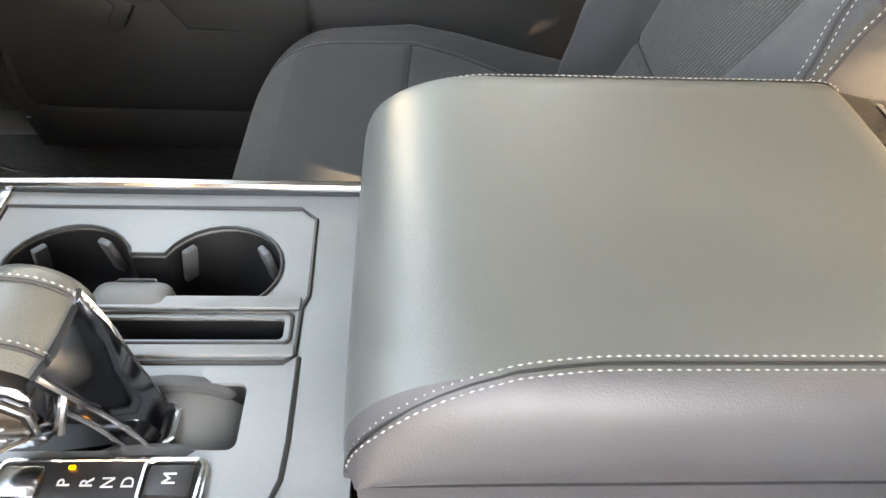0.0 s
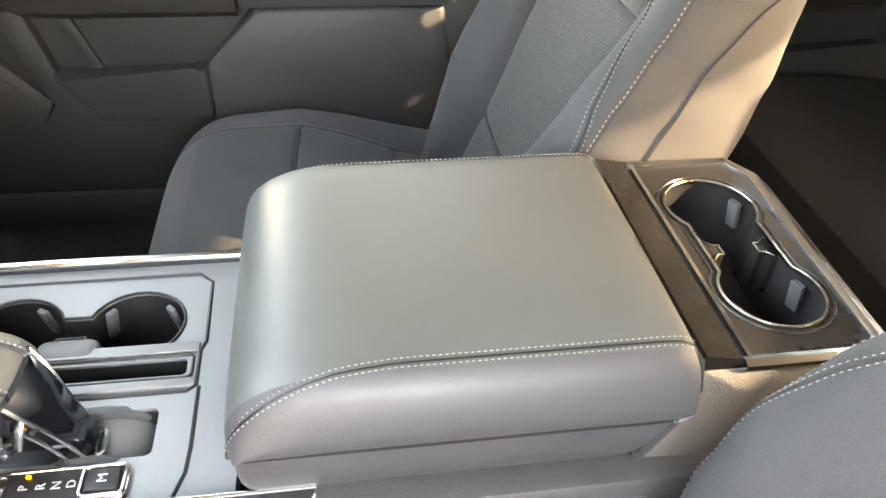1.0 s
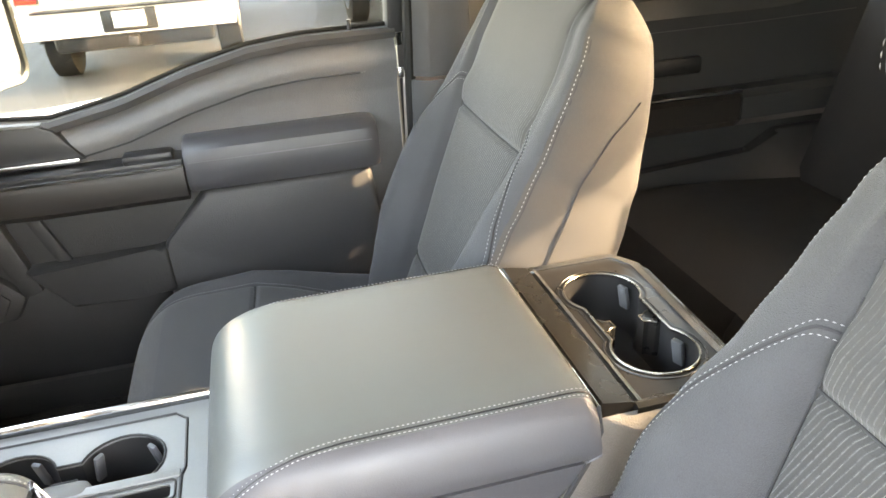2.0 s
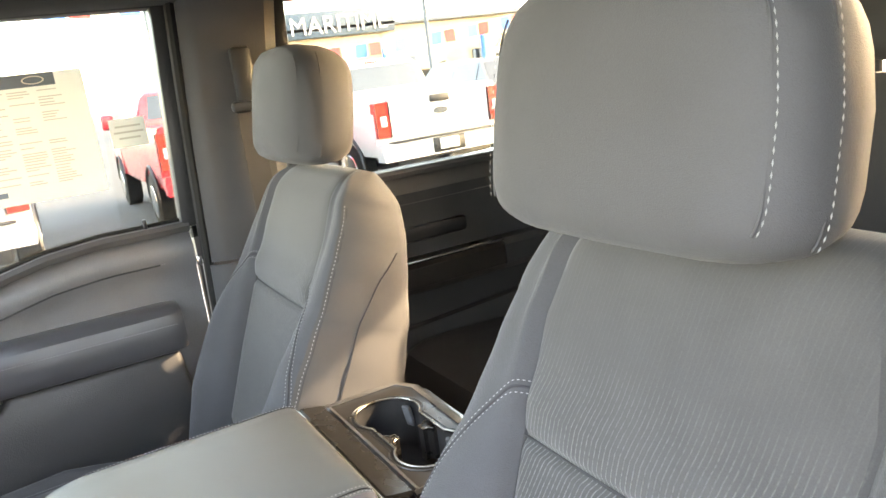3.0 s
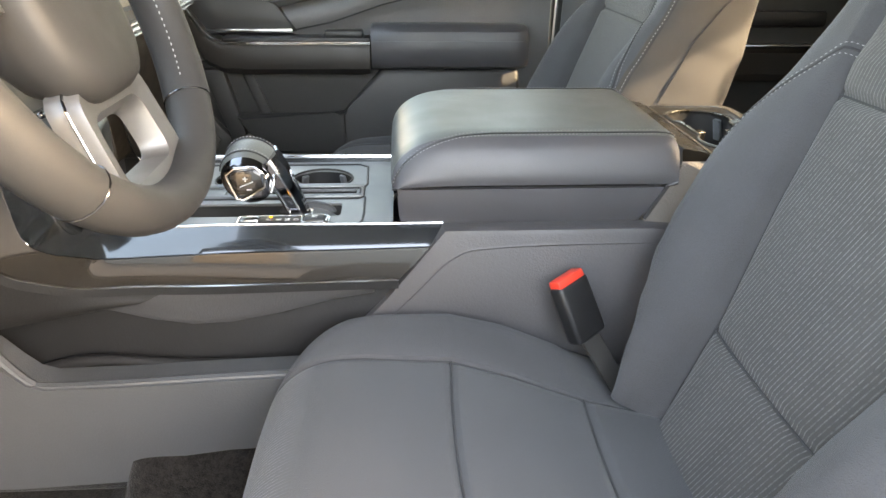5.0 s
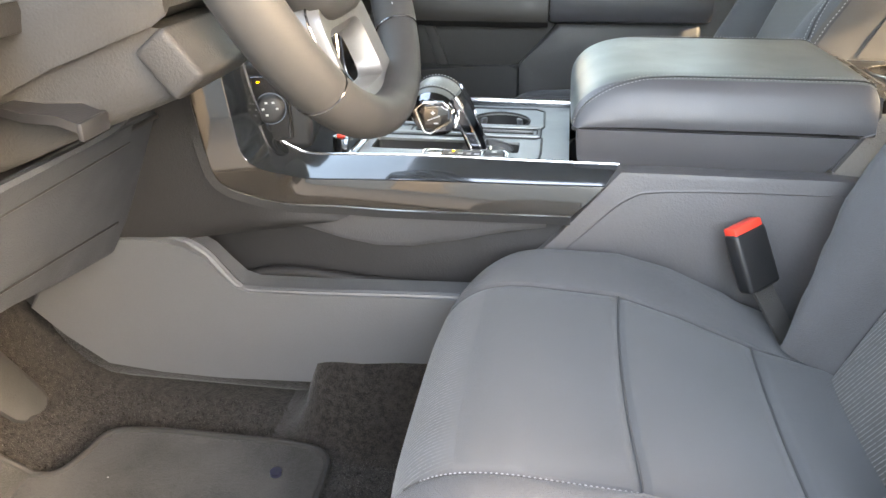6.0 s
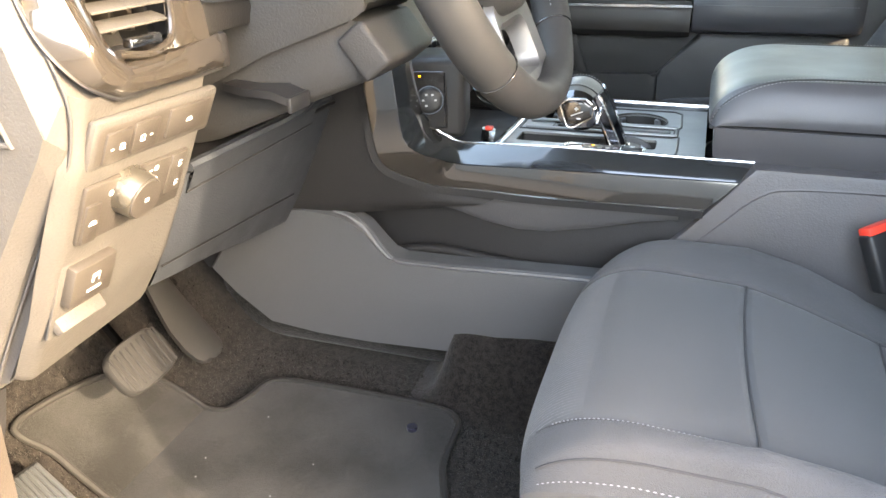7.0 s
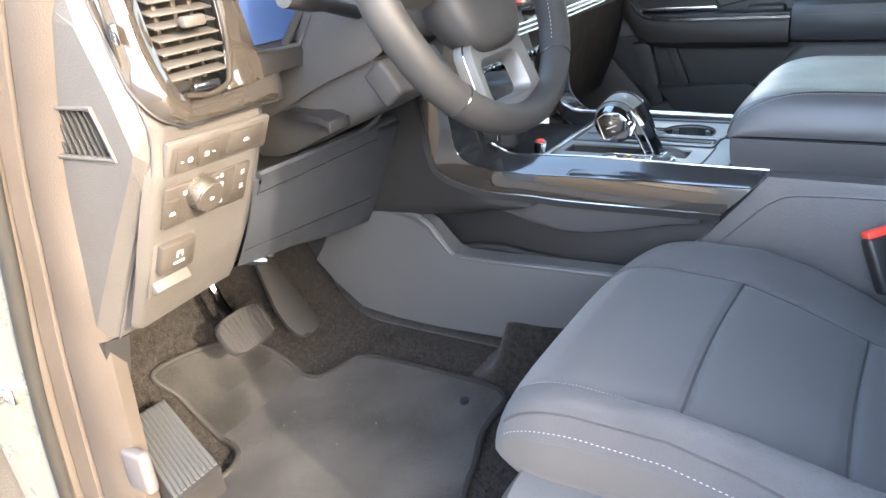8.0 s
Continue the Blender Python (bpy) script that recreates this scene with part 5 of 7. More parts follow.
mid = len(lid_rows) - 1
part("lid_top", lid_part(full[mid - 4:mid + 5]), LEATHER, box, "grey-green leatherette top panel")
# Sides darker and purpler than the top: shade and reflections put into colour.
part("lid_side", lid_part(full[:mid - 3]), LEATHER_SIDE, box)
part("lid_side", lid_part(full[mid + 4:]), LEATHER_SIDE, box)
part("lid_back", loft([[r[0] for r in full], [Vector((0.265, r[0].y, 1.219)) for r in full], [r[0] + Vector((0, 0, 0)) for r in full]], closed=False), BLACK, box)
part("lid_end", prism([(-0.155, 1.22), (0.155, 1.22), (0.15, 1.25), (0.135, 1.276), (-0.135, 1.276), (-0.15, 1.25)], "x", 0.245, 0.264), BLACK, box)
for s in (-1, 1):
    base = spline(lid_section(s * 0.1335, 0.0032, 0.0024), 3)
    fall = spline(lid_section(s * 0.15, 0.0155, 0.0085), 3)
    seam = []
    for p, q in zip(base, fall):
        k = min(max((0.06 - p.x) / 0.13, 0), 1) ** 1.7
        seam.append(p.lerp(q, k) + Vector((0, 0, 0.0006)))
    seam = [p for p in seam if p.x < 0.281]
    nrm = Vector((-0.1, s * 0.35, 0.9)).normalized()
    for off in (-0.0029, 0.0029):
        part("double_stitching", stitches([p + Vector((0, off, -s * off * 0.55 if p.x > -0.06 else 0)) + nrm * 0.0008 for p in seam], nrm, pitch=0.0047, fill=0.74, w=0.0007), THREAD, box, "pale double stitching")
    part("lid_seam", tube([p + nrm * 0.0005 for p in seam[::2]], 0.0009, 6), BLACK, box)
# bin below the lid
bm = loft([[Vector((x0 + 0.006, -w + 0.004, z)), Vector((x0 + 0.014, -w, z)), Vector((x1, -w, z)), Vector((x1, w, z)), Vector((x0 + 0.014, w, z)), Vector((x0 + 0.006, w - 0.004, z))] for z, x0, x1, w in ((1.2185, -0.0745, 0.264, 0.1608), (1.2, -0.074, 0.254, 0.1605), (1.185, -0.073, 0.245, 0.1575), (1.168, -0.07, 0.234, 0.152))])
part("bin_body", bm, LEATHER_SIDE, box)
part("lid_gap", rbox((0.09, 0, 1.217), (0.33, 0.308, 0.005), 0.002), SEAM, box)

# rear end of the console with two more cup holders
REAR_Z = 1.247
cups_r = twin_cups((0.394, -0.052), (0.394, 0.078), 0.0465, 0.036)
outer = [(0.33, -0.13), (0.437, -0.13), (0.452, -0.118), (0.462, 0.128), (0.445, 0.158), (0.33, 0.158)]
bm = plate(outer, [cups_r], REAR_Z, 0.012, [0.004])
bmesh.ops.delete(bm, geom=[f for f in bm.faces if len(f.verts) > 12], context="FACES")
tail = part("rear_tray", bm, TRAY, console, "satin grey tray with two cup holders", smooth=False)
well("cup_well", cups_r, REAR_Z - 0.002, 0.07, BLACK, tail)
part("cup_rim", tube([(x, y, REAR_Z + 0.001) for x, y in cups_r], 0.0014, 6, closed=True), CHAMPAGNE, tail, "thin champagne rim")
part("cup_ring", tube([(x, y, REAR_Z) for x, y in shrink(cups_r, -0.0065)], 0.0013, 6, closed=True), TRAY, tail)
for cy in (-0.052, 0.078):
    for a in (20, 200):
        p = Vector((0.394 + 0.041 * math.cos(radians(a)), cy + 0.041 * math.sin(radians(a)), REAR_Z - 0.022))
        part("cup_tab", rbox(p, (0.007, 0.014, 0.034), 0.002, 2, pose(0, 0, 0, 0, -12, a)), GRIP, tail, "grey rubber cup grip")
for x0, x1 in ((0.449, 0.413), (0.339, 0.377)):
    # a stepped tongue between the cups, notched at its tip
    s = 1 if x1 > x0 else -1
    tongue = [(x0, -0.006), (x0, 0.032), (x1 - s * 0.012, 0.026), (x1 - s * 0.006, 0.02), (x1, 0.02), (x1, 0.006), (x1 - s * 0.006, 0.006), (x1 - s * 0.012, 0.0)]
    fin = part("inner_fin", loft([[Vector((x, y, REAR_Z + d)) for x, y in tongue] for d in (-0.05, -0.006, -0.004)]), TRAY, tail, smooth=False)
    part("fin_edge", tube([(x, y, REAR_Z - 0.0036) for x, y in tongue[1:]], 0.0009, 6), CHAMPAGNE, fin)
part("front_band", loft([[Vector((0.29, y, 1.256)), Vector((0.294, y, 1.26)), Vector((0.326, y, 1.254)), Vector((0.331, y, 1.247)), Vector((0.331, y, 1.22)), Vector((0.29, y, 1.22))] for y in (-0.133, 0.158)]), BAND, tail, "dark gloss band behind the lid")
edge = [(0.329, -0.131), (0.438, -0.131), (0.454, -0.119), (0.464, 0.128), (0.446, 0.16), (0.33, 0.16)]
part("chrome_edge", sweep([Vector((x, y, REAR_Z)) for x, y in edge], [(-0.005, -0.005), (0.006, -0.005), (0.007, 0.002), (0.001, 0.0045), (-0.005, 0.002)]), CHROME, tail, "bright chrome edging")
part("band_line", tube([(0.2905, -0.133, 1.2575), (0.2905, 0.158, 1.2575)], 0.0014, 6), CHROME, tail)
part("chrome_edge", sweep([Vector((0.336, y, REAR_Z + 0.001)) for y in (-0.13, 0.158)], [(-0.002, -0.002), (0.002, -0.002), (0.002, 0.002), (-0.002, 0.002)]), CHROME, tail)
part("chrome_edge", sweep([Vector((x + 0.014, y * 1.01 + 0.0, REAR_Z - 0.014)) for x, y in edge[1:5]], [(-0.006, -0.007), (0.006, -0.007), (0.007, 0.004), (-0.004, 0.007)]), CHROME, tail)
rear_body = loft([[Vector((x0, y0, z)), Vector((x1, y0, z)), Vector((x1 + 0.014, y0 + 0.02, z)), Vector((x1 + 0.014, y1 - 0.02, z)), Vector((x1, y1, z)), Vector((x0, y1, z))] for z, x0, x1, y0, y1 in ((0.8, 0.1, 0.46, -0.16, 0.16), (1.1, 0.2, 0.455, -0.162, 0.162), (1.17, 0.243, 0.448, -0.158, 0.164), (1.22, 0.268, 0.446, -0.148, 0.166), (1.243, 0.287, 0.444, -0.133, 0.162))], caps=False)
# The sunlight on this end is in its colour.
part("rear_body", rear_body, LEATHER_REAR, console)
part("rear_gap", sweep([Vector((0.287, -0.137, 1.262)), Vector((0.284, -0.152, 1.245)), Vector((0.268, -0.16, 1.22)), Vector((0.242, -0.163, 1.178))], [(-0.002, -0.002), (0.002, -0.002), (0.002, 0.002), (-0.002, 0.002)]), SEAM, console)

# body below, side rails
part("core", rbox((-0.15, 0, 0.92), (0.82, 0.31, 0.3), 0.02), PLASTIC, console)
# Each rail runs beside the tray, then flares outwards and turns up the side of the centre stack.
RAIL_TOP = [(-0.012, 0.154, 1.172), (-0.11, 0.154, 1.172), (-0.266, 0.154, 1.173), (-0.35, 0.155, 1.171), (-0.419, 0.156, 1.17), (-0.444, 0.157, 1.178), (-0.463, 0.16, 1.19), (-0.472, 0.178, 1.215), (-0.478, 0.192, 1.25), (-0.484, 0.2, 1.3)]
RAIL_CREASE = [(-0.029, 0.18, 1.151), (-0.109, 0.181, 1.15), (-0.26, 0.184, 1.149), (-0.339, 0.19, 1.149), (-0.409, 0.206, 1.153), (-0.436, 0.222, 1.163), (-0.463, 0.238, 1.176), (-0.48, 0.247, 1.197), (-0.486, 0.25, 1.244), (-0.492, 0.25, 1.3)]
RAIL_LOW = [(-0.069, 0.186, 1.109), (-0.143, 0.186, 1.108), (-0.299, 0.187, 1.106), (-0.379, 0.197, 1.112), (-0.44, 0.215, 1.119), (-0.483, 0.236, 1.137), (-0.51, 0.25, 1.155), (-0.522, 0.259, 1.18), (-0.528, 0.262, 1.234), (-0.534, 0.262, 1.3)]
for s in (-1, 1):
    rings = []
    for a, m, b in zip(*(spline(line, 6) for line in (RAIL_TOP, RAIL_CREASE, RAIL_LOW))):
        if s > 0:
            a, m, b = (Vector((p.x, p.y - 0.0145, p.z)) for p in (a, m, b))

        def at(p, side=0.0, dz=0.0):
            return Vector((p.x, s * (p.y + side), p.z + dz))

        rings.append((at(a, -0.004, -0.002), at(a, 0.0, 0.0005), at(a.lerp(m, 0.15), 0.0015, 0.001), at(a.lerp(m, 0.6), 0.001, 0.001), at(m), at(m.lerp(b, 0.5), 0.0035), at(b), at(b, -0.014, -0.004), at(a, -0.004, -0.03)))
    rail = part("side_rail", loft([list(r) for r in rings]), GLOSS, console, "dark metallic gloss side rail")
    part("rail_lower_face", loft([[r[k] + Vector((0, s * 0.0006, 0)) for k in (4, 5, 6)] for r in rings], closed=False), BRONZE, rail, "bronze gloss lower face")
    part("rail_top_line", tube([r[1] for r in rings], 0.0018 if s < 0 else 0.0045, 8), CHROME, rail, "chrome line")
    part("rail_crease", tube([r[4] + Vector((0, s * 0.0005, 0)) for r in rings], 0.001, 6), CHROME_DARK, rail)
    part("rail_low_line", sweep([r[6] + Vector((0, 0, -0.004)) for r in rings], [(-0.004, -0.006), (0.004, -0.006), (0.004, 0.002), (-0.004, 0.004)]), STACK, rail)
    part("rail_edge_line", tube([r[6] + Vector((0, s * 0.0015, 0)) for r in rings], 0.0014, 6), CHROME, rail)
    part("rail_end_line", tube([rings[0][k] + Vector((0.001, 0, 0)) for k in (2, 3, 4)], 0.0008, 6), CHROME, rail)
# driver's side flank behind the rail
flank = [(-0.012, 1.172), (-0.09, 1.075), (-0.14, 1.02), (-0.14, 0.86), (0.42, 0.86), (0.42, 1.16), (0.25, 1.172)]
for s in (-1, 1):
    rows = []
    for y, k in ((0.15, 1.0), (0.17, 1.0), (0.177, 0.985), (0.18, 0.95)):
        rows.append([Vector((0.14 + (x - 0.14) * k, s * y, 1.02 + (z - 1.02) * k)) for x, z in flank])
    part("flank", loft(rows), PLASTIC_WARM, console, "soft grey moulded flank")
    part("flank_ridge", tube(spline([(0.4, s * 0.1748, 1.15), (0.2, s * 0.1748, 1.152), (0.05, s * 0.1748, 1.148), (0.0, s * 0.1748, 1.135), (-0.05, s * 0.1748, 1.085), (-0.11, s * 0.1748, 1.02)], 5), 0.006, 8), PLASTIC_WARM, console)
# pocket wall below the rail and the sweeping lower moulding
# The pocket's shade is in the dark colour of its wall and lip.
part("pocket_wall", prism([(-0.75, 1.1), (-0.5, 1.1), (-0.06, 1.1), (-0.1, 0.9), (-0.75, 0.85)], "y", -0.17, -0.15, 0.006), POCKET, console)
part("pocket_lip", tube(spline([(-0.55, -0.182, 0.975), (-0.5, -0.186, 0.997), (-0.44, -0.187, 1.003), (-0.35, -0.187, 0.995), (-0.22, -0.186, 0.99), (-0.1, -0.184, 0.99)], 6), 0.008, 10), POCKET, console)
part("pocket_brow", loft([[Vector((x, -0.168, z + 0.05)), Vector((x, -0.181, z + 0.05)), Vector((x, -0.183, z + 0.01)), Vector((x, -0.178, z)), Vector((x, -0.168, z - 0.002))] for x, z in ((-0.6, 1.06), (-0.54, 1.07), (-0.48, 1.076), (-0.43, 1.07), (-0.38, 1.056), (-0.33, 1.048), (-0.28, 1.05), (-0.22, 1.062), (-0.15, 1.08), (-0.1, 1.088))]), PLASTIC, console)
low_cheek = [(-0.36, -0.19, 1.098), (-0.44, -0.212, 1.112), (-0.487, -0.236, 1.13), (-0.515, -0.25, 1.148), (-0.528, -0.259, 1.178), (-0.534, -0.262, 1.234), (-0.54, -0.262, 1.34)]
far_cheek = [(-0.4, -0.196, 1.085), (-0.5, -0.215, 1.075), (-0.59, -0.235, 1.068), (-0.69, -0.25, 1.066), (-0.7, -0.262, 1.13), (-0.69, -0.268, 1.22), (-0.67, -0.272, 1.34)]
lo, hi = spline(low_cheek, 6), spline(far_cheek, 6)
# Cheek takes a near-black copy of the stack's plastic for shade missing here.
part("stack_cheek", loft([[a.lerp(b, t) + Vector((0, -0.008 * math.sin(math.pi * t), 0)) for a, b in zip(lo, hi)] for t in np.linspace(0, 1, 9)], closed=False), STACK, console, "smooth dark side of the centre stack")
top_line = [(-0.76, 1.058), (-0.7, 1.071), (-0.65, 1.074), (-0.61, 1.072), (-0.58, 1.066), (-0.555, 1.05), (-0.535, 1.024), (-0.518, 1.005), (-0.499, 0.998), (-0.411, 1.0), (-0.286, 1.006), (-0.12, 1.012)]
low_line = [(-0.12, 0.905), (-0.285, 0.897), (-0.37, 0.886), (-0.39, 0.872), (-0.405, 0.855), (-0.42, 0.85), (-0.56, 0.843), (-0.655, 0.844), (-0.744, 0.852), (-0.806, 0.897), (-0.85, 0.94)]
loop = top_line + low_line
cen = Vector((-0.45, 0.94))
rows = []
for y, k in ((-0.19, 1.0), (-0.228, 1.0), (-0.237, 0.996), (-0.24, 0.986)):
    rows.append([Vector((cen.x + (x - cen.x) * k, y - 0.012 * max(0, (z - 0.95)) / 0.1, cen.y + (z - cen.y) * k)) for x, z in loop])
part("lower_moulding", loft(rows), PLASTIC_GREY, console, "sweeping grey lower moulding")
part("moulding_lip", tube(spline([(x, -0.236, z - 0.004) for x, z in top_line[1:]], 4), 0.008, 8), PLASTIC_GREY, console)
block = []
for z, g in ((0.768, 0.07), (0.775, 0.045), (0.79, 0.026), (0.82, 0.014), (0.86, 0.004), (0.884, -0.002), (0.892, -0.012)):
    block.append([Vector((-0.33 + (0.09 + g) * math.copysign(abs(math.cos(t)) ** 0.35, math.cos(t)), -0.2 + (0.05 + g) * math.copysign(abs(math.sin(t)) ** 0.35, math.sin(t)), z)) for t in (2 * math.pi * k / 28 for k in range(28))])
part("carpet_block", loft(block), CARPET, console)
part("tunnel", rbox((-0.45, 0, 0.86), (0.9, 0.36, 0.2), 0.05, 3), CARPET, console)

# power sockets by the dash
socket = thing("power_socket", (-0.39, -0.1, 1.145), "small chrome-rimmed power socket with a red tab", "socket")
part("ring", tube([(-0.4, -0.102, 1.145), (-0.395, -0.102, 1.178)], 0.011, 14), CHROME, socket)
part("tab", rbox((-0.393, -0.107, 1.181), (0.012, 0.01, 0.006), 0.002), RED, socket)

# ---- dashboard ----
dash = thing("dashboard", (-0.8, 0, 1.1), "grey moulded dashboard with vents, switches and gloss trim", "dashboard")
FACE = [(-0.514, 1.375), (-0.522, 1.355), (-0.531, 1.32), (-0.563, 1.251), (-0.6, 1.18), (-0.656, 1.098)]
main = [(-1.4, 1.4), (-1.1, 1.52), (-0.8, 1.56), (-0.66, 1.555), (-0.6, 1.53), (-0.585, 1.49), (-0.585, 1.43), (-0.575, 1.39)] + [(x - 0.015, z) for x, z in FACE] + [(-0.75, 1.085), (-1.15, 1.1), (-1.22, 1.2)]
part("body", loft([[Vector((x, y, z)) for x, z in main] for y in (-0.775, -0.66, -0.6)]), PLASTIC, dash)
notch = main[:8] + [(-0.6, 1.345), (-0.61, 1.34), (-0.71, 1.335), (-0.71, 1.225), (-0.62, 1.222), (-0.65, 1.16), (-0.69, 1.1)] + main[-3:]
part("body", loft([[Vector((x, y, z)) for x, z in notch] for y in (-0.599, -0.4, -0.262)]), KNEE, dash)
part("body", loft([[Vector((x, y, z)) for x, z in main] for y in (-0.262, -0.21, -0.165)]), PLASTIC, dash)
part("body", loft([[Vector((x, y, z)) for x, z in main] for y in (0.26, 0.5, 0.77)]), PLASTIC, dash)
center = [(-1.4, 1.4), (-1.1, 1.52), (-0.8, 1.56), (-0.66, 1.555), (-0.6, 1.5), (-0.56, 1.35), (-0.55, 1.27), (-0.58, 1.1), (-0.8, 0.9), (-1.2, 0.9)]
part("body", loft([[Vector((x, y, z)) for x, z in center] for y in (-0.17, 0.17)]), PLASTIC, dash)
# end panel facing the open door, with its slanted louvres
END_EDGE = [(-0.6, 1.6), (-0.564, 1.504), (-0.543, 1.449), (-0.526, 1.403), (-0.518, 1.37), (-0.526, 1.336), (-0.548, 1.296), (-0.586, 1.243), (-0.642, 1.16), (-0.689, 1.086), (-0.75, 1.08), (-0.715, 1.25), (-0.69, 1.33), (-0.69, 1.4), (-0.685, 1.5), (-0.66, 1.6)]
END_FLAT = [(-0.6, 1.487), (-0.57, 1.48), (-0.5575, 1.446), (-0.545, 1.412), (-0.535, 1.373), (-0.529, 1.35), (-0.539, 1.334), (-0.577, 1.283), (-0.615, 1.232), (-0.712, 1.097), (-0.735, 1.093), (-0.7, 1.24), (-0.676, 1.33), (-0.677, 1.39), (-0.673, 1.45), (-0.669, 1.491)]
LOUVRE = [(-0.679, 1.3935), (-0.581, 1.395), (-0.563, 1.345), (-0.67, 1.3425)]


def toward(p, quad):
    """Where the line from the middle of a four-cornered outline to p crosses it."""
    c = sum((Vector(q) for q in quad), Vector((0, 0))) / 4
    d = Vector(p) - c
    for k in range(4):
        a, e = Vector(quad[k]) - c, Vector(quad[(k + 1) % 4]) - Vector(quad[k])
        den = d.x * e.y - d.y * e.x
        t, u = (a.x * e.y - a.y * e.x) / den, (a.x * d.y - a.y * d.x) / den
        if t > 0 and -1e-6 <= u <= 1 + 1e-6:
            return c + d * t
    return Vector(quad[0])


bm = join(loft([[Vector((x, y, z)) for x, z in loop] for y, loop in ((-0.74, END_EDGE), (-0.776, END_EDGE), (-0.784, [(a[0] * 0.85 + b[0] * 0.15, a[1] * 0.85 + b[1] * 0.15) for a, b in zip(END_EDGE, END_FLAT)]), (-0.7955, [(a[0] * 0.1 + b[0] * 0.9, a[1] * 0.1 + b[1] * 0.9) for a, b in zip(END_EDGE, END_FLAT)]), (-0.797, END_FLAT))], caps=False), loft([[Vector((x, y, z)) for x, z in loop] for y, loop in ((-0.797, END_FLAT), (-0.797, [toward(p, LOUVRE) for p in END_FLAT]), (-0.793, [toward(p, LOUVRE) for p in END_FLAT]))], caps=False))
endp = part("end_panel", bm, DASH_GREY, dash, "sunlit grey end panel", smooth=False)
bm = loft([[Vector((x, y, z)) for x, z in LOUVRE] for y in (-0.7955, -0.75)], caps=False)
bm.faces.new([v for v in bm.verts][-4:])
part("louvre_box", bm, BLACK, endp)
rim_pts = [Vector((-0.621 + (x + 0.621) * 1.05, -0.798, 1.369 + (z - 1.369) * 1.1)) for x, z in LOUVRE]
part("louvre_frame", tube(rim_pts, 0.0028, 8, closed=True), DASH_GREY, endp)
for k in range(9):
    t = (k + 0.5) / 9
    a = Vector((-0.679 + 0.098 * t, -0.7955, 1.394))
    b = Vector((-0.67 + 0.107 * t, -0.7955, 1.3435))
    part("louvre", sweep([a, b], [(-0.0011, -0.012), (0.0011, -0.012), (0.0011, 0.001), (-0.0011, 0.001)], up=(0, -1, 0)), BLACK, endp, smooth=False)
part("panel_seam", tube(spline([(x + 0.002, -0.781, z) for x, z in END_EDGE[1:10]], 5), 0.0012, 6), SEAM, endp)
# lower driver's panel with switches

def face_at(y, z, out=0.0):
    """A place on the driver's lower panel; out is how proud it stands."""
    x = float(np.interp(z, [p[1] for p in FACE[::-1]], [p[0] for p in FACE[::-1]]))
    return Vector((x + out * 0.85, y, z - out * 0.5))


def panel_sheet(u, v):
    """The lower panel: rolled in along the end panel's seam, folded back towards the knee panel."""
    z = 1.375 - (0.277 - 0.016 * u) * v
    left = -0.779 - 0.012 * math.sin(math.pi * v)
    y = left + (-0.605 - left) * u
    return face_at(y, z, 0.006 - 0.012 * max(0, (0.07 - u) / 0.07) ** 2 - 0.026 * max(0, (u - 0.86) / 0.14) ** 2 - 0.012 * max(0, (v - 0.96) / 0.04) ** 2)


bm = grid(panel_sheet, 36, 36)
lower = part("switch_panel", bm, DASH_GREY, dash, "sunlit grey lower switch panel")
tiltm = pose(0, 0, 0, 0, 25, 0) @ pose(0, 0, 0, -2.3, 0, 0)
SWITCH = pbr("switch_plastic", (0.03, 0.026, 0.023), 0.5, var=0.1, bump=0.15)


def on_face(name, y, z, w, h, d, material, parent, out=0.008, r=0.003, label=""):
    return part(name, rbox(face_at(y, z, out), (d, w, h), r, 2, tiltm), material, parent, label)


def mark(kind, y, z, parent, out):
    """A small printed sign on a switch, drawn in fine strokes."""
    strokes = {
        "lamp": ((-0.002, 0, 0.001, 0.005), (0.0005, 0.0023, 0.004, 0.0008), (0.0005, -0.0023, 0.004, 0.0008), (0.0026, 0, 0.0008, 0.0035)),
        "car": ((0, -0.0012, 0.0085, 0.0009), (0, 0.0014, 0.0042, 0.0009), (-0.0028, 0.0002, 0.001, 0.002), (0.0028, 0.0002, 0.001, 0.002)),
        "dash": ((0, 0, 0.0032, 0.0012),),
        "ring": ((-0.0018, 0, 0.0009, 0.0032), (0.0018, 0, 0.0009, 0.0032), (0, 0.0018, 0.003, 0.0009), (0, -0.0018, 0.003, 0.0009)),
        "seat": ((-0.001, 0, 0.0012, 0.006), (0.0012, -0.0012, 0.003, 0.001), (0.0016, 0.002, 0.002, 0.001)),
    }[kind]
    bm = join(*[rbox(face_at(y + dy, z + dz, out), (0.0008, w, h), 0, 1, tiltm) for dy, dz, w, h in strokes])
    part("switch_mark", bm, WHITE_MARK, parent)


row = on_face("switch_bank", -0.692, 1.3365, 0.156, 0.044, 0.009, DASH_GREY, lower, 0.007, 0.004)
on_face("bank_recess", -0.692, 1.3365, 0.146, 0.034, 0.004, SWITCH, row, 0.0102, 0.003)
for y, w, marks in ((-0.7435, 0.03, (("dash", -0.007), ("lamp", 0.004))), (-0.7105, 0.032, (("lamp", -0.005), ("dash", 0.0055))), (-0.6545, 0.058, (("car", 0.0),))):
    on_face("switch", y, 1.3365, w - 0.0016, 0.028, 0.005, SWITCH, row, 0.0118, 0.0014)
    for kind, dy in marks:
        mark(kind, y + dy, 1.3365, row, 0.0146)
lights = on_face("light_switch_panel", -0.706, 1.279, 0.13, 0.056, 0.006, SWITCH, lower, 0.0075, 0.003)
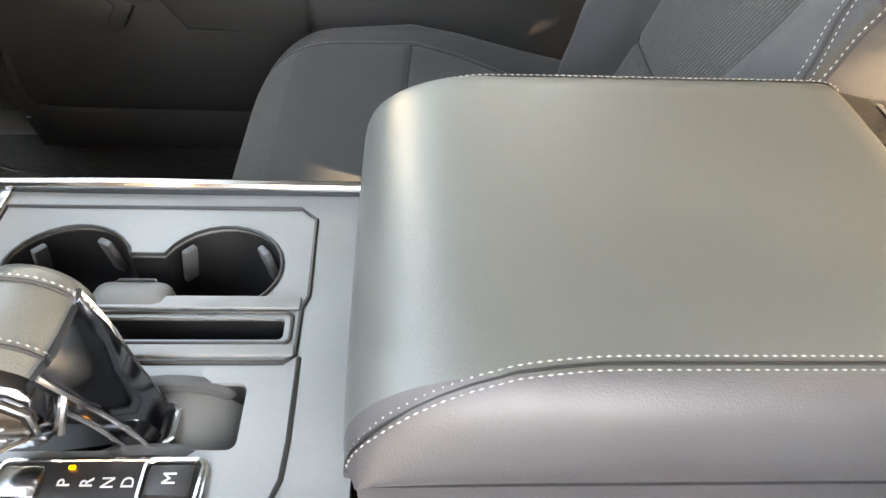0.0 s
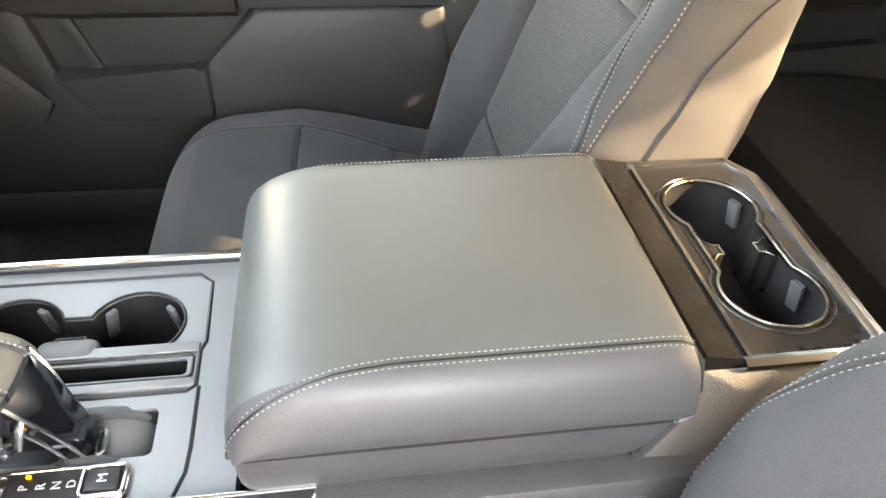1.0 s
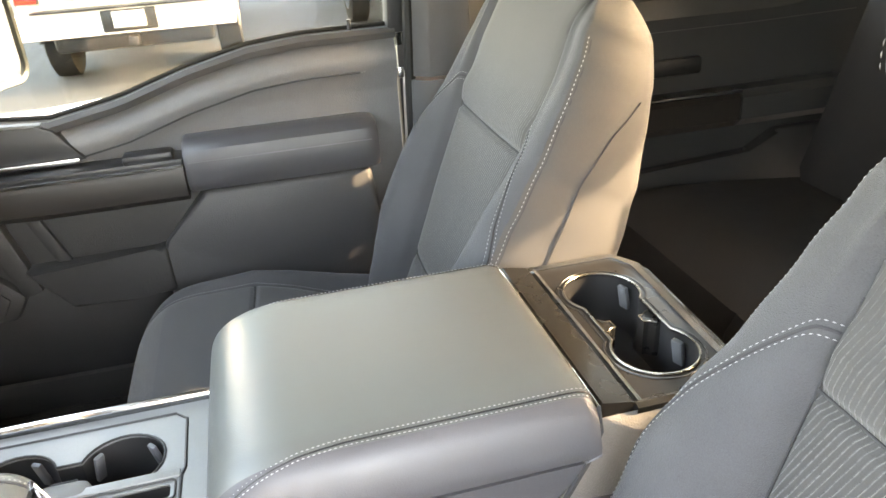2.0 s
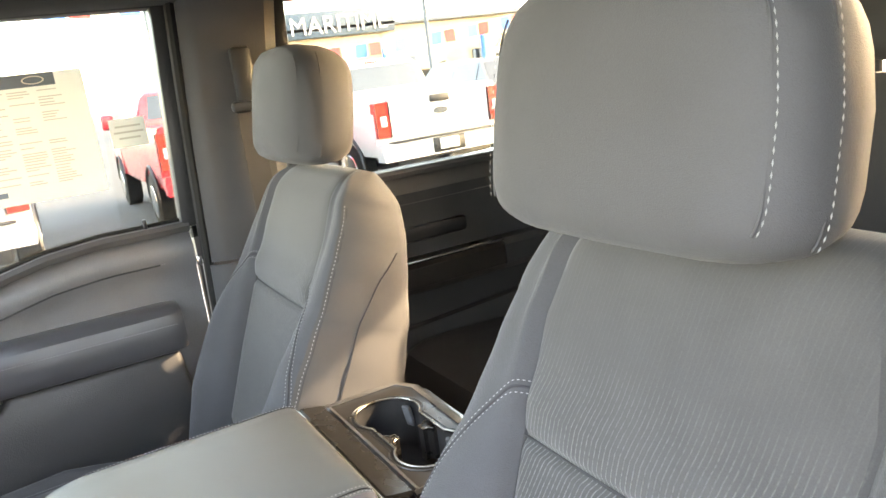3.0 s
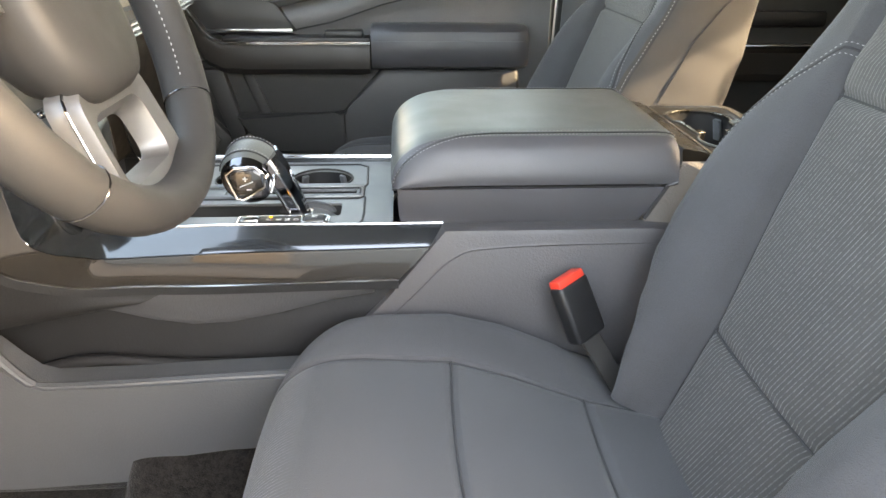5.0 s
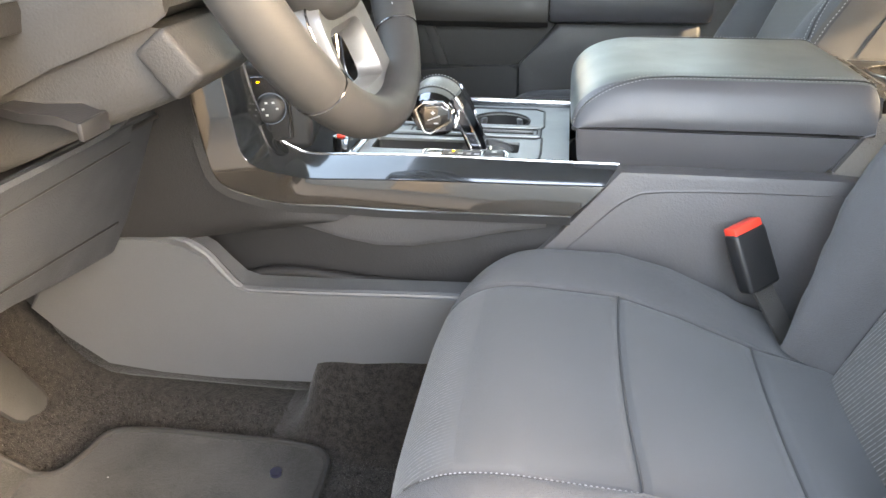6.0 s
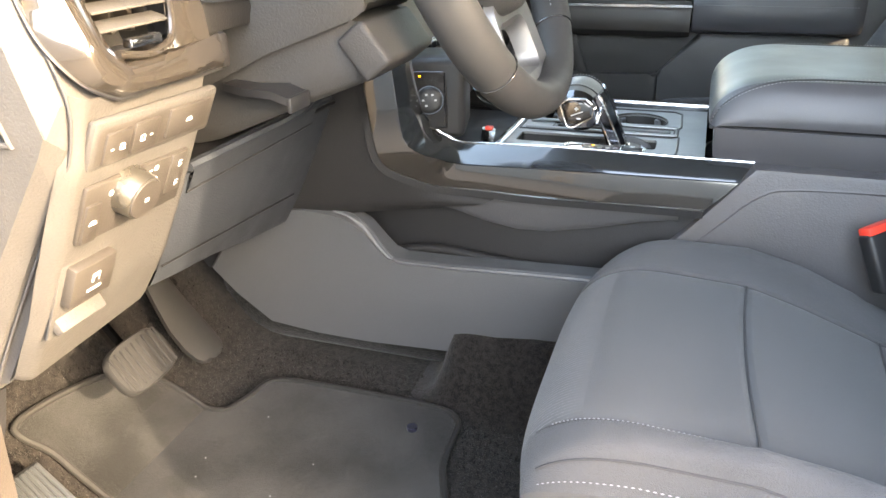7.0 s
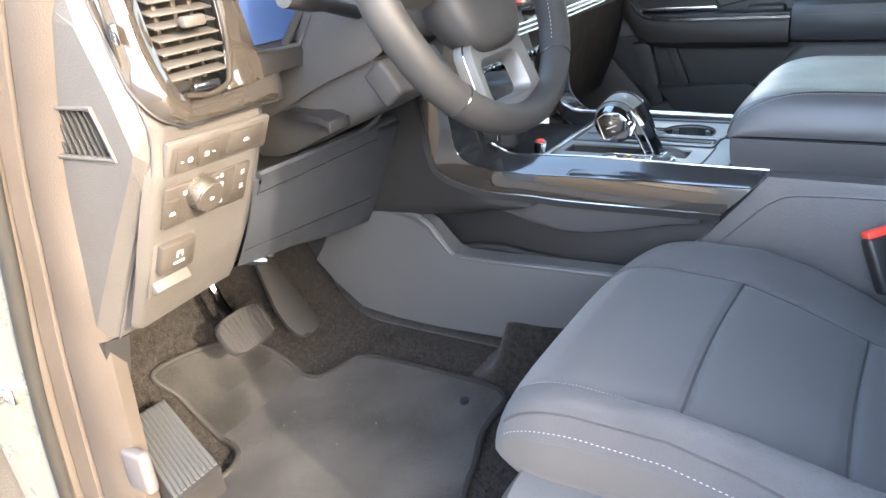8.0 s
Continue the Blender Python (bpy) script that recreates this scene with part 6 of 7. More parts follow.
on_face("panel_key", -0.7605, 1.2745, 0.017, 0.038, 0.004, SWITCH, lights, 0.0105, 0.0014)
on_face("panel_key", -0.6555, 1.284, 0.022, 0.042, 0.003, SWITCH, lights, 0.0105, 0.0014)
knob_c = face_at(-0.7185, 1.289, 0.011)
ax = Vector((0.906, 0, -0.423))
part("light_knob", tube([knob_c - ax * 0.004, knob_c + ax * 0.0165, knob_c + ax * 0.0172, knob_c + ax * 0.0174], [0.0185, 0.0185, 0.0178, 0.002], 36), SWITCH, lights, "round light switch")
part("knob_rim", tube([knob_c - ax * 0.004, knob_c + ax * 0.004, knob_c + ax * 0.012, knob_c + ax * 0.0155, knob_c + ax * 0.0158], [0.0218, 0.0212, 0.0202, 0.0196, 0.0186], 36), CHAMPAGNE, lights, "satin metal knob ring")
part("knob_mark", rbox(knob_c + ax * 0.0178, (0.0008, 0.0045, 0.0032), 0, 1, tiltm), WHITE_MARK, lights)
for kind, yy, zz in (("ring", -0.69, 1.3005), ("lamp", -0.6895, 1.289), ("ring", -0.689, 1.278), ("lamp", -0.6885, 1.267), ("dash", -0.697, 1.3), ("seat", -0.6555, 1.294), ("seat", -0.6555, 1.275), ("car", -0.7605, 1.276), ("ring", -0.7445, 1.297)):
    mark(kind, yy, zz, lights, 0.0132)
on_face("brake_recess", -0.749, 1.2, 0.062, 0.082, 0.003, DASH_GREY, lower, 0.0065, 0.001)
brake_sw = on_face("brake_switch", -0.748, 1.216, 0.05, 0.042, 0.012, SWITCH, lower, 0.011, 0.003)
on_face("brake_switch_mark", -0.7475, 1.221, 0.0085, 0.0085, 0.0008, WHITE_MARK, brake_sw, 0.0176, 0.0)
on_face("brake_switch_mark", -0.7475, 1.2195, 0.005, 0.005, 0.0008, SWITCH, brake_sw, 0.018, 0.0)
on_face("brake_switch_mark", -0.7475, 1.2095, 0.016, 0.0026, 0.0008, WHITE_MARK, brake_sw, 0.0176, 0.0)
part("brake_switch_scoop", rbox(face_at(-0.75, 1.18, 0.006), (0.012, 0.054, 0.026), 0.003, 2, pose(0, 0, 0, 0, -30, 0)), DASH_GREY, lower)
# knee panel to the right, set back, with its open tray
def knee_foot(y):
    return float(np.interp(y, [-0.615, -0.555, -0.476, -0.398, -0.27], [1.114, 1.102, 1.09, 1.07, 1.045]))


def knee_x(z):
    return -0.575 - 0.52 * (1.25 - z)


def knee_sheet(u, v):
    """The knee panel: a rounded lip above, its foot falling away towards the console."""
    y = -0.606 + 0.344 * u
    z = 1.262 + (knee_foot(y) - 1.262) * v
    return Vector((knee_x(z) + 0.006 * math.sin(math.pi * v) - 0.03 * max(0, (v - 0.95) / 0.05) ** 2 - 0.012 * max(0, (0.05 - v) / 0.05) ** 2, y, z))


knee_panel = part("knee_panel", grid(knee_sheet, 30, 40), KNEE, dash, "knee panel coloured dark and bluish as in shade")
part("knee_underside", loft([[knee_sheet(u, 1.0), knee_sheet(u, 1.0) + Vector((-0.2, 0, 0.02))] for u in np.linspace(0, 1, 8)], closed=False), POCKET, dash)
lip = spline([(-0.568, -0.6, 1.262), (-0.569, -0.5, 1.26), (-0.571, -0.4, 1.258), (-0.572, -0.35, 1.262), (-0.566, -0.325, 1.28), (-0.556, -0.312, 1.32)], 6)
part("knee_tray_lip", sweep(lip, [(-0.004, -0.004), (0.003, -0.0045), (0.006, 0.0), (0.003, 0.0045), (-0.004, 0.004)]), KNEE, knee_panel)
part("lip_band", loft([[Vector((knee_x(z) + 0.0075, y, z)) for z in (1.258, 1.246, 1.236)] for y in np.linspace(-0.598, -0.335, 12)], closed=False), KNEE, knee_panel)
# Tray back and floor drawn near-black: the opening's shade is in the colour.
part("knee_tray", rbox((-0.7, -0.43, 1.285), (0.02, 0.33, 0.12), 0.004), BLACK, dash)
part("knee_tray_floor", rbox((-0.63, -0.43, 1.249), (0.12, 0.33, 0.006), 0.002), POCKET, dash)
for run_ in ([(y, 1.2345) for y in (-0.6, -0.46, -0.33)], [(-0.604, 1.146), (-0.433, 1.129), (-0.292, 1.114)]):
    part("knee_seam", tube([(knee_x(z) + 0.0075, y, z) for y, z in run_], 0.0011, 6), BLACK, knee_panel)
part("panel_cheek", loft([[Vector((x, y, z)) for x, y in ((face_at(-0.61, z, -0.016).x, -0.612), (face_at(-0.61, z, -0.012).x, -0.604), (face_at(-0.61, z, -0.02).x, -0.596), (-0.7, -0.594), (-0.7, -0.612))] for z in (1.36, 1.3, 1.25, 1.2, 1.15, 1.112)]), KNEE, dash)
# side vent in its gloss surround: an outer edge, a rounded ridge and the vent's own frame
RIM_OUT = [(-0.575, -0.775, 1.53), (-0.556, -0.779, 1.482), (-0.543, -0.781, 1.449), (-0.53, -0.783, 1.42), (-0.519, -0.779, 1.4), (-0.511, -0.768, 1.383), (-0.507, -0.751, 1.372), (-0.505, -0.735, 1.367), (-0.506, -0.69, 1.367), (-0.51, -0.646, 1.364), (-0.522, -0.585, 1.36)]
RIM_RIDGE = [(-0.54, -0.757, 1.53), (-0.527, -0.762, 1.49), (-0.517, -0.764, 1.455), (-0.508, -0.762, 1.43), (-0.501, -0.759, 1.412), (-0.498, -0.752, 1.396), (-0.496, -0.742, 1.387), (-0.496, -0.73, 1.381), (-0.498, -0.685, 1.376), (-0.502, -0.64, 1.376), (-0.518, -0.585, 1.376)]
RIM_IN = [(-0.548, -0.74, 1.53), (-0.536, -0.742, 1.498), (-0.526, -0.744, 1.462), (-0.518, -0.744, 1.436), (-0.512, -0.742, 1.418), (-0.508, -0.738, 1.404), (-0.506, -0.73, 1.395), (-0.506, -0.719, 1.39), (-0.507, -0.678, 1.389), (-0.51, -0.64, 1.39), (-0.521, -0.585, 1.392)]
rings = []
for o, r, i in zip(*(spline(line, 6) for line in (RIM_OUT, RIM_RIDGE, RIM_IN))):
    rings.append([o + Vector((-0.02, 0.006, 0)), o, o.lerp(r, 0.5) + Vector((0.004, -0.003, -0.002)), o.lerp(r, 0.85) + Vector((0.003, -0.001, -0.001)), r, r.lerp(i, 0.4) + Vector((0.001, 0, 0.001)), i, i + Vector((-0.03, 0.004, 0.004))])
vent = part("vent_surround", loft(rings, closed=False), BRONZE, dash, "bronze gloss vent surround")
part("surround_seam", tube([r[1] + Vector((0.0006, -0.0006, -0.0006)) for r in rings], 0.0015, 6), BLACK, vent)
part("surround_end", rbox((-0.528, -0.583, 1.376), (0.024, 0.012, 0.032), 0.004), STACK, vent)
part("vent_frame", tube(spline([(-0.535, -0.638, 1.53), (-0.526, -0.642, 1.48), (-0.518, -0.65, 1.44), (-0.511, -0.661, 1.412), (-0.508, -0.672, 1.398), (-0.507, -0.7, 1.393), (-0.509, -0.73, 1.398)], 6), 0.0032, 8), BRONZE, vent, "bronze gloss vent frame")
part("vent_surround_side", loft([[Vector((x, y0, z)), Vector((x + 0.003, y0 + 0.006, z)), Vector((x - 0.002, -0.606, z)), Vector((x - 0.03, -0.6, z))] for x, y0, z in ((-0.541, -0.64, 1.53), (-0.532, -0.644, 1.48), (-0.523, -0.651, 1.44), (-0.516, -0.662, 1.412), (-0.514, -0.668, 1.391))], closed=False), BRONZE, vent)
part("vent_cavity", loft([[Vector((x, y, z)) for x, y in ((-0.55, -0.746), (-0.59, -0.744), (-0.59, -0.65), (-0.55, -0.645))] for z in (1.39, 1.54)], closed=False), BLACK, vent)
for k in range(9):
    z = 1.4165 + 0.0132 * k
    x = -0.517 - 0.25 * (z - 1.42)
    part("vent_slat", rbox((x - 0.009, -0.694 + 0.1 * (z - 1.45), z), (0.02, 0.084, 0.0024), 0.0009, 2, pose(0, 0, 0, 0, 14, 0)), DASH_GREY, vent)
for y in (-0.716, -0.69, -0.668):
    part("vent_vane", rbox((-0.556, y, 1.47), (0.022, 0.006, 0.13), 0.001), SWITCH, vent)
part("vent_tab", rbox((-0.516, -0.694, 1.4705), (0.012, 0.03, 0.012), 0.003), DASH_GREY, vent)
part("vent_wheel", rbox((-0.51, -0.7, 1.4035), (0.01, 0.036, 0.0075), 0.002), CHROME, vent)
plaque2 = part("flag_plaque", rbox((-0.528, -0.7835, 1.4715), (0.05, 0.003, 0.02), 0.001, 2, pose(0, 0, 0, 0, 0, -28)), CHROME_DARK, vent, "small smoked chrome flag plaque")
turn_f = Matrix.Rotation(radians(-28), 3, "Z")
for k in range(5):
    mid_ = Vector((-0.528, -0.7835, 1.4635 + 0.004 * k)) + turn_f @ Vector((0.008 if k > 2 else 0.0, -0.0018, 0))
    part("flag_stripe", rbox(mid_, (0.03 if k > 2 else 0.046, 0.001, 0.0016), 0.0, 1, pose(0, 0, 0, 0, 0, -28)), CHROME, plaque2)
# instrument cluster behind the wheel
clu = part("cluster_hood", loft([[Vector((x, y, z)) for x, z in ((-0.75, 1.62), (-0.57, 1.63), (-0.53, 1.62), (-0.56, 1.6), (-0.572, 1.44), (-0.55, 1.425), (-0.54, 1.405), (-0.57, 1.39), (-0.75, 1.4))] for y in (-0.604, -0.28)]), PLASTIC, dash)
part("cluster_screen", rbox((-0.556, -0.44, 1.51), (0.004, 0.31, 0.17), 0.001, 1, pose(0, 0, 0, 0, -10, 0)), SCREEN, clu, "lit blue instrument screen")
for zz, w_ in ((1.475, 0.02), (1.462, 0.012), (1.485, 0.008)):
    part("screen_mark", rbox((-0.5475 - 0.176 * (zz - 1.47), -0.545 + w_, zz), (0.0008, w_, 0.003), 0.0, 1, pose(0, 0, 0, 0, -10, 0)), WHITE_MARK, clu)
part("cluster_lip", loft([[Vector((x, y, z)) for x, z in ((-0.555, 1.43), (-0.524, 1.418), (-0.521, 1.408), (-0.524, 1.392), (-0.56, 1.39))] for y in (-0.602, -0.56, -0.5)]), STACK, clu)
part("cluster_rim", tube(spline([(-0.547, -0.612, 1.55), (-0.538, -0.617, 1.484), (-0.529, -0.615, 1.445), (-0.523, -0.605, 1.424), (-0.522, -0.57, 1.419), (-0.524, -0.5, 1.418)], 6), 0.0028, 8), CHROME, clu, "bright cluster rim")
part("cluster_gasket", tube(spline([(-0.53, -0.49, 1.47), (-0.53, -0.52, 1.445), (-0.535, -0.55, 1.41), (-0.54, -0.566, 1.385)], 5), 0.006, 8), RUBBER, clu)
# column shroud, stalk and tilt lever
col = thing("steering_column", (-0.5, -0.45, 1.36), "dark grey two-piece steering column shroud with stalks", "steering column")
rings = []
for x, zb, zt, w in ((-0.68, 1.285, 1.42, 0.082), (-0.577, 1.33, 1.446, 0.08), (-0.509, 1.362, 1.474, 0.078), (-0.458, 1.381, 1.49, 0.076), (-0.415, 1.397, 1.494, 0.072), (-0.405, 1.405, 1.488, 0.066)):
    h = zt - zb
    rings.append([Vector((x, -0.448 + a * w, zb + b * h)) for a, b in ((-0.86, 0.06), (-0.97, 0.0), (-1.0, 0.08), (-1.0, 0.4), (-0.93, 0.72), (-0.75, 0.93), (-0.5, 1.0), (0.5, 1.0), (0.75, 0.93), (0.93, 0.72), (1.0, 0.4), (1.0, 0.08), (0.97, 0.0), (0.86, 0.06))])
part("shroud", loft(rings), COLUMN, col, "grey upper column shroud")
part("shroud_seam", tube(spline([(-0.56, -0.5305, 1.385), (-0.535, -0.5295, 1.402), (-0.515, -0.5275, 1.43), (-0.505, -0.519, 1.452)], 5), 0.001, 6), SEAM, col)
rings = []
for x, zb, zt, w in ((-0.66, 1.24, 1.36, 0.06), (-0.6, 1.256, 1.362, 0.064), (-0.535, 1.284, 1.372, 0.066), (-0.471, 1.309, 1.388, 0.064), (-0.425, 1.327, 1.395, 0.06), (-0.414, 1.334, 1.392, 0.054)):
    rings.append([Vector((x, -0.448 + a * w, zb + b * (zt - zb))) for a, b in ((-0.78, 0.03), (-0.93, 0.14), (-1.0, 0.4), (-1.0, 1.0), (1.0, 1.0), (1.0, 0.4), (0.93, 0.14), (0.78, 0.03), (0, 0))])
part("shroud_skirt", loft(rings), COLUMN, col, "lower column cover")
part("column_collar", rbox((-0.408, -0.454, 1.366), (0.037, 0.126, 0.051), 0.006, 3, pose(0, 0, 0, 0, -38, 0)), COLUMN, col)
part("tilt_lever", join(loft([[Vector((x, y0, z)), Vector((x, y0, z - 0.008)), Vector((x, y1, z - 0.008)), Vector((x, y1, z))] for x, y0, y1, z in ((-0.56, -0.535, -0.5, 1.332), (-0.53, -0.545, -0.505, 1.33), (-0.495, -0.552, -0.512, 1.331), (-0.476, -0.55, -0.512, 1.324))]), rbox((-0.476, -0.531, 1.317), (0.006, 0.04, 0.016), 0.002)), BLACK, col, "black tilt lever")
part("stalk", tube(spline([(-0.43, -0.51, 1.45), (-0.43, -0.58, 1.47), (-0.42, -0.65, 1.485)], 4), [0.008] * 5 + [0.011] * 4, 10), BLACK, col)
part("stalk", tube(spline([(-0.43, -0.39, 1.45), (-0.43, -0.32, 1.47), (-0.42, -0.26, 1.485)], 4), [0.008] * 5 + [0.011] * 4, 10), BLACK, col)

# steering wheel
WC = Vector((-0.309, -0.461, 1.492))
WA = radians(22.5)
WU = Vector((-math.sin(WA), 0, math.cos(WA)))
WN = Vector((math.cos(WA), 0, math.sin(WA)))
WY = Vector((0, 1, 0))
wheel = thing("steering_wheel", WC, "black leather-wrapped steering wheel with silver spokes and pale stitching", "steering wheel")


def on_wheel(r, a, n=0.0):
    """A place on the wheel: a degrees from its foot, towards the passenger."""
    a = radians(a)
    return WC + WY * (r * math.sin(a)) - WU * (r * math.cos(a)) + WN * n


def rim(a0, a1, material, r0=0.0165, label=""):
    rings = []
    for a in np.linspace(a0, a1, int(abs(a1 - a0) / 4) + 2):
        c = on_wheel(0.185, a)
        rad = (on_wheel(1, a) - WC).normalized()
        rings.append([c + rad * r0 * 0.92 * math.cos(t) + WN * r0 * 1.1 * math.sin(t) for t in (2 * math.pi * k / 16 for k in range(16))])
    return part("rim", loft(rings), material, wheel, label)


RIM = pbr("rim_leather", (0.026, 0.0257, 0.026), 0.56, var=0.06, bump=0.12, bscale=1600, spec=0.28)
rim(-43, 43, RIM, 0.0188, "smooth lower rim")
rim(43.5, 142, RIM, 0.0194, "leather rim")
rim(142.5, 217.5, RIM, 0.0188)
rim(218, 316.5, RIM, 0.0194, "leather rim")
for a in (43.2, 142.2, 217.8, 316.8):
    part("rim_joint", tube([on_wheel(0.185 + 0.0178 * math.cos(t), a, 0.0211 * math.sin(t)) for t in (2 * math.pi * k / 18 for k in range(18))], 0.0009, 6, closed=True), CHROME_DARK, wheel)
for lo, hi in ((48, 138), (222, 312)):
    pts = [on_wheel(0.185 - 0.0175, a, 0.006) for a in np.linspace(lo, hi, 60)]
    part("rim_stitching", stitches(pts, WN, pitch=0.0062, fill=0.6, w=0.0011), THREAD_GREY, wheel, "pale chunky stitching")
part("hub_pad", loft([[WC + WY * (0.074 - 0.008 * max(0, -math.sin(t))) * k * math.copysign(abs(math.cos(t)) ** 0.55, math.cos(t)) + WU * (0.088 * k * math.copysign(abs(math.sin(t)) ** 0.55, math.sin(t)) - 0.012) + WN * d for t in (2 * math.pi * i / 40 for i in range(40))] for d, k in ((-0.06, 0.5), (-0.04, 0.8), (-0.02, 0.95), (-0.008, 1.0), (0.002, 0.985), (0.009, 0.94), (0.013, 0.86), (0.016, 0.7), (0.018, 0.3))]), RIM, wheel, "dark padded hub")
part("hub_back", tube([WC - WN * 0.08, WC - WN * 0.02], [0.05, 0.065], 20), PLASTIC, wheel)
part("badge_oval", prism([(WC.y + 0.028 * math.cos(t), 0.012 * math.sin(t)) for t in np.linspace(0, 2 * math.pi, 21)[:-1]], "x", 0, 0.002), CHROME, wheel, "plain chrome oval").matrix_local = Matrix.Translation(WN * 0.018) @ Euler((0, -WA, 0)).to_matrix().to_4x4() @ Matrix.Translation((WC.x, 0, WC.z))
SPOKE = pbr("silver_spoke", (0.1, 0.101, 0.103), 0.4, metal=0.5, var=0.05, bump=0)
for s in (-1, 1):
    # horizontal spokes with switch pods
    rings = [[WC + WY * s * y + WU * (z0 + b * h) + WN * (-0.014 + a * 0.012) for a, b in ((-1, -1), (1, -0.9), (1, 0.9), (-1, 1))] for y, z0, h in ((0.08, 0.0, 0.03), (0.12, 0.002, 0.024), (0.178, 0.006, 0.017))]
    part("spoke", loft(rings), PLASTIC, wheel)
    part("switch_pod", loft([[WC + WY * s * y + WU * (0.002 + b * h) + WN * (-0.006 + a * 0.008) for a, b in ((-1, -1), (1, -0.85), (1, 0.85), (-1, 1))] for y, h in ((0.092, 0.022), (0.12, 0.02), (0.145, 0.013))]), CHROME_DARK, wheel)
    for k in range(3):
        part("switch_key", rbox(WC + WY * s * (0.1 + 0.016 * k) + WU * 0.002 + WN * 0.0035, (0.004, 0.01, 0.024), 0.002, 2, Euler((0, -WA, 0)).to_matrix().to_4x4()), CHROME if k == 1 else BLACK, wheel)
# one wide lower spoke: a satin frame round a dark window
def plane(y, u, n=0.0):
    return WC + WY * y + WU * u + WN * n


def trapeze(w0, u0, w1, u1, n, r):
    """A rounded trapeze on the wheel's plane, wide above and narrower below."""
    cs = [(-w0, u0), (w0, u0), (w1, u1), (-w1, u1)]
    out = []
    for i, p in enumerate(cs):
        p, a, b = Vector(p), Vector(cs[i - 1]), Vector(cs[(i + 1) % 4])
        p0, p2 = p + (a - p).normalized() * r, p + (b - p).normalized() * r
        for k in range(6):
            t = k / 5
            q = (1 - t) ** 2 * p0 + 2 * t * (1 - t) * p + t * t * p2
            out.append(plane(q.x, q.y, n))
    return out


spoke_rows = [trapeze(0.062, -0.078, 0.068, -0.174, -0.026, 0.024), trapeze(0.064, -0.078, 0.072, -0.176, -0.012, 0.024), trapeze(0.061, -0.083, 0.068, -0.172, -0.002, 0.022), trapeze(0.046, -0.104, 0.05, -0.16, -0.006, 0.016), trapeze(0.041, -0.11, 0.044, -0.156, -0.016, 0.014), trapeze(0.04, -0.112, 0.042, -0.154, -0.026, 0.014)]
part("lower_spoke", loft(spoke_rows, caps=False), SPOKE, wheel, "satin grey lower spoke with a window")
part("spoke_edge", tube(trapeze(0.064, -0.078, 0.072, -0.176, -0.011, 0.024), 0.001, 6, closed=True), CHROME_DARK, wheel)

# drive-mode dial beside the centre stack, and the stack's lower face
dial = thing("drive_dial", (-0.5, -0.15, 1.2), "black drive-mode dial with knurled ring on a square plate", "control dial")
dm = pose(0, 0, 0, 0, 0, -72) @ pose(0, 0, 0, 0, -10, 0)
dc = Vector((-0.47, -0.16, 1.233))
part("housing", rbox((-0.474, -0.105, 1.232), (0.088, 0.105, 0.12), 0.012, 3, pose(0, 0, 0, 0, 0, 12)), BLACK, dial)
part("plate", rbox(dc, (0.012, 0.052, 0.088), 0.004, 2, dm), POCKET, dial)
part("plate_rim", tube([dc + dm.to_3x3() @ Vector((0.006, a * 0.022, b * 0.04)) for a, b in ((-1, -1), (1, -1), (1, 1), (-1, 1))], 0.0012, 6, closed=True), CHROME_DARK, dial)
dn = (dm.to_3x3() @ Vector((1, 0, 0))).normalized()
part("dial_knob", tube([dc + dn * 0.004, dc + dn * 0.02, dc + dn * 0.022, dc + dn * 0.024], [0.02, 0.0195, 0.018, 0.014], 24), BLACK, dial)
part("dial_ring", tube([dc + dn * 0.013, dc + dn * 0.016], 0.0205, 24), CHROME_DARK, dial)
for k in range(5):
    a = radians(60 * k)
    part("dial_mark", rbox(dc + dn * 0.0243 + dm.to_3x3() @ Vector((0, 0.009 * math.cos(a), 0.009 * math.sin(a))), (0.001, 0.0035, 0.0025), 0, 1, dm), WHITE_MARK, dial)
part("side_mark", rbox(dc + dn * 0.0065 + dm.to_3x3() @ Vector((0, -0.014, 0.034)), (0.001, 0.0035, 0.0014), 0, 1, dm), LED, dial, "amber mark")
stack = part("stack_face", loft([[Vector((x0, -0.16, z)), Vector((x0 + 0.02, -0.14, z)), Vector((x0 + 0.02, 0.14, z)), Vector((x0, 0.16, z)), Vector((x0 - 0.15, 0.16, z)), Vector((x0 - 0.15, -0.16, z))] for z, x0 in ((1.09, -0.56), (1.17, -0.53), (1.3, -0.54), (1.42, -0.575))]), PLASTIC, dash)
for k in range(7):
    part("stack_key", rbox((-0.512, -0.115 + 0.04 * k, 1.292), (0.014, 0.031, 0.017), 0.005, 3), CHROME_DARK, stack)
    part("key_line", rbox((-0.505, -0.115 + 0.04 * k, 1.302), (0.004, 0.029, 0.003), 0.001), CHROME, stack)
part("touch_screen", rbox((-0.55, 0.0, 1.47), (0.02, 0.32, 0.2), 0.008, 2, pose(0, 0, 0, 0, -15, 0)), CAR_GLASS, dash, "dark touch screen")
# passenger side: trim band and end vent
part("trim_band", loft([[Vector((x, y, z + dz)) for x, z in ((-0.6, 1.36), (-0.545, 1.36), (-0.53, 1.354), (-0.527, 1.335), (-0.536, 1.327), (-0.6, 1.322))] for y, dz in ((0.03, -0.004), (0.3, -0.002), (0.55, 0.004), (0.74, 0.012), (0.785, 0.018))]), CHROME, dash, "bright brushed trim band")
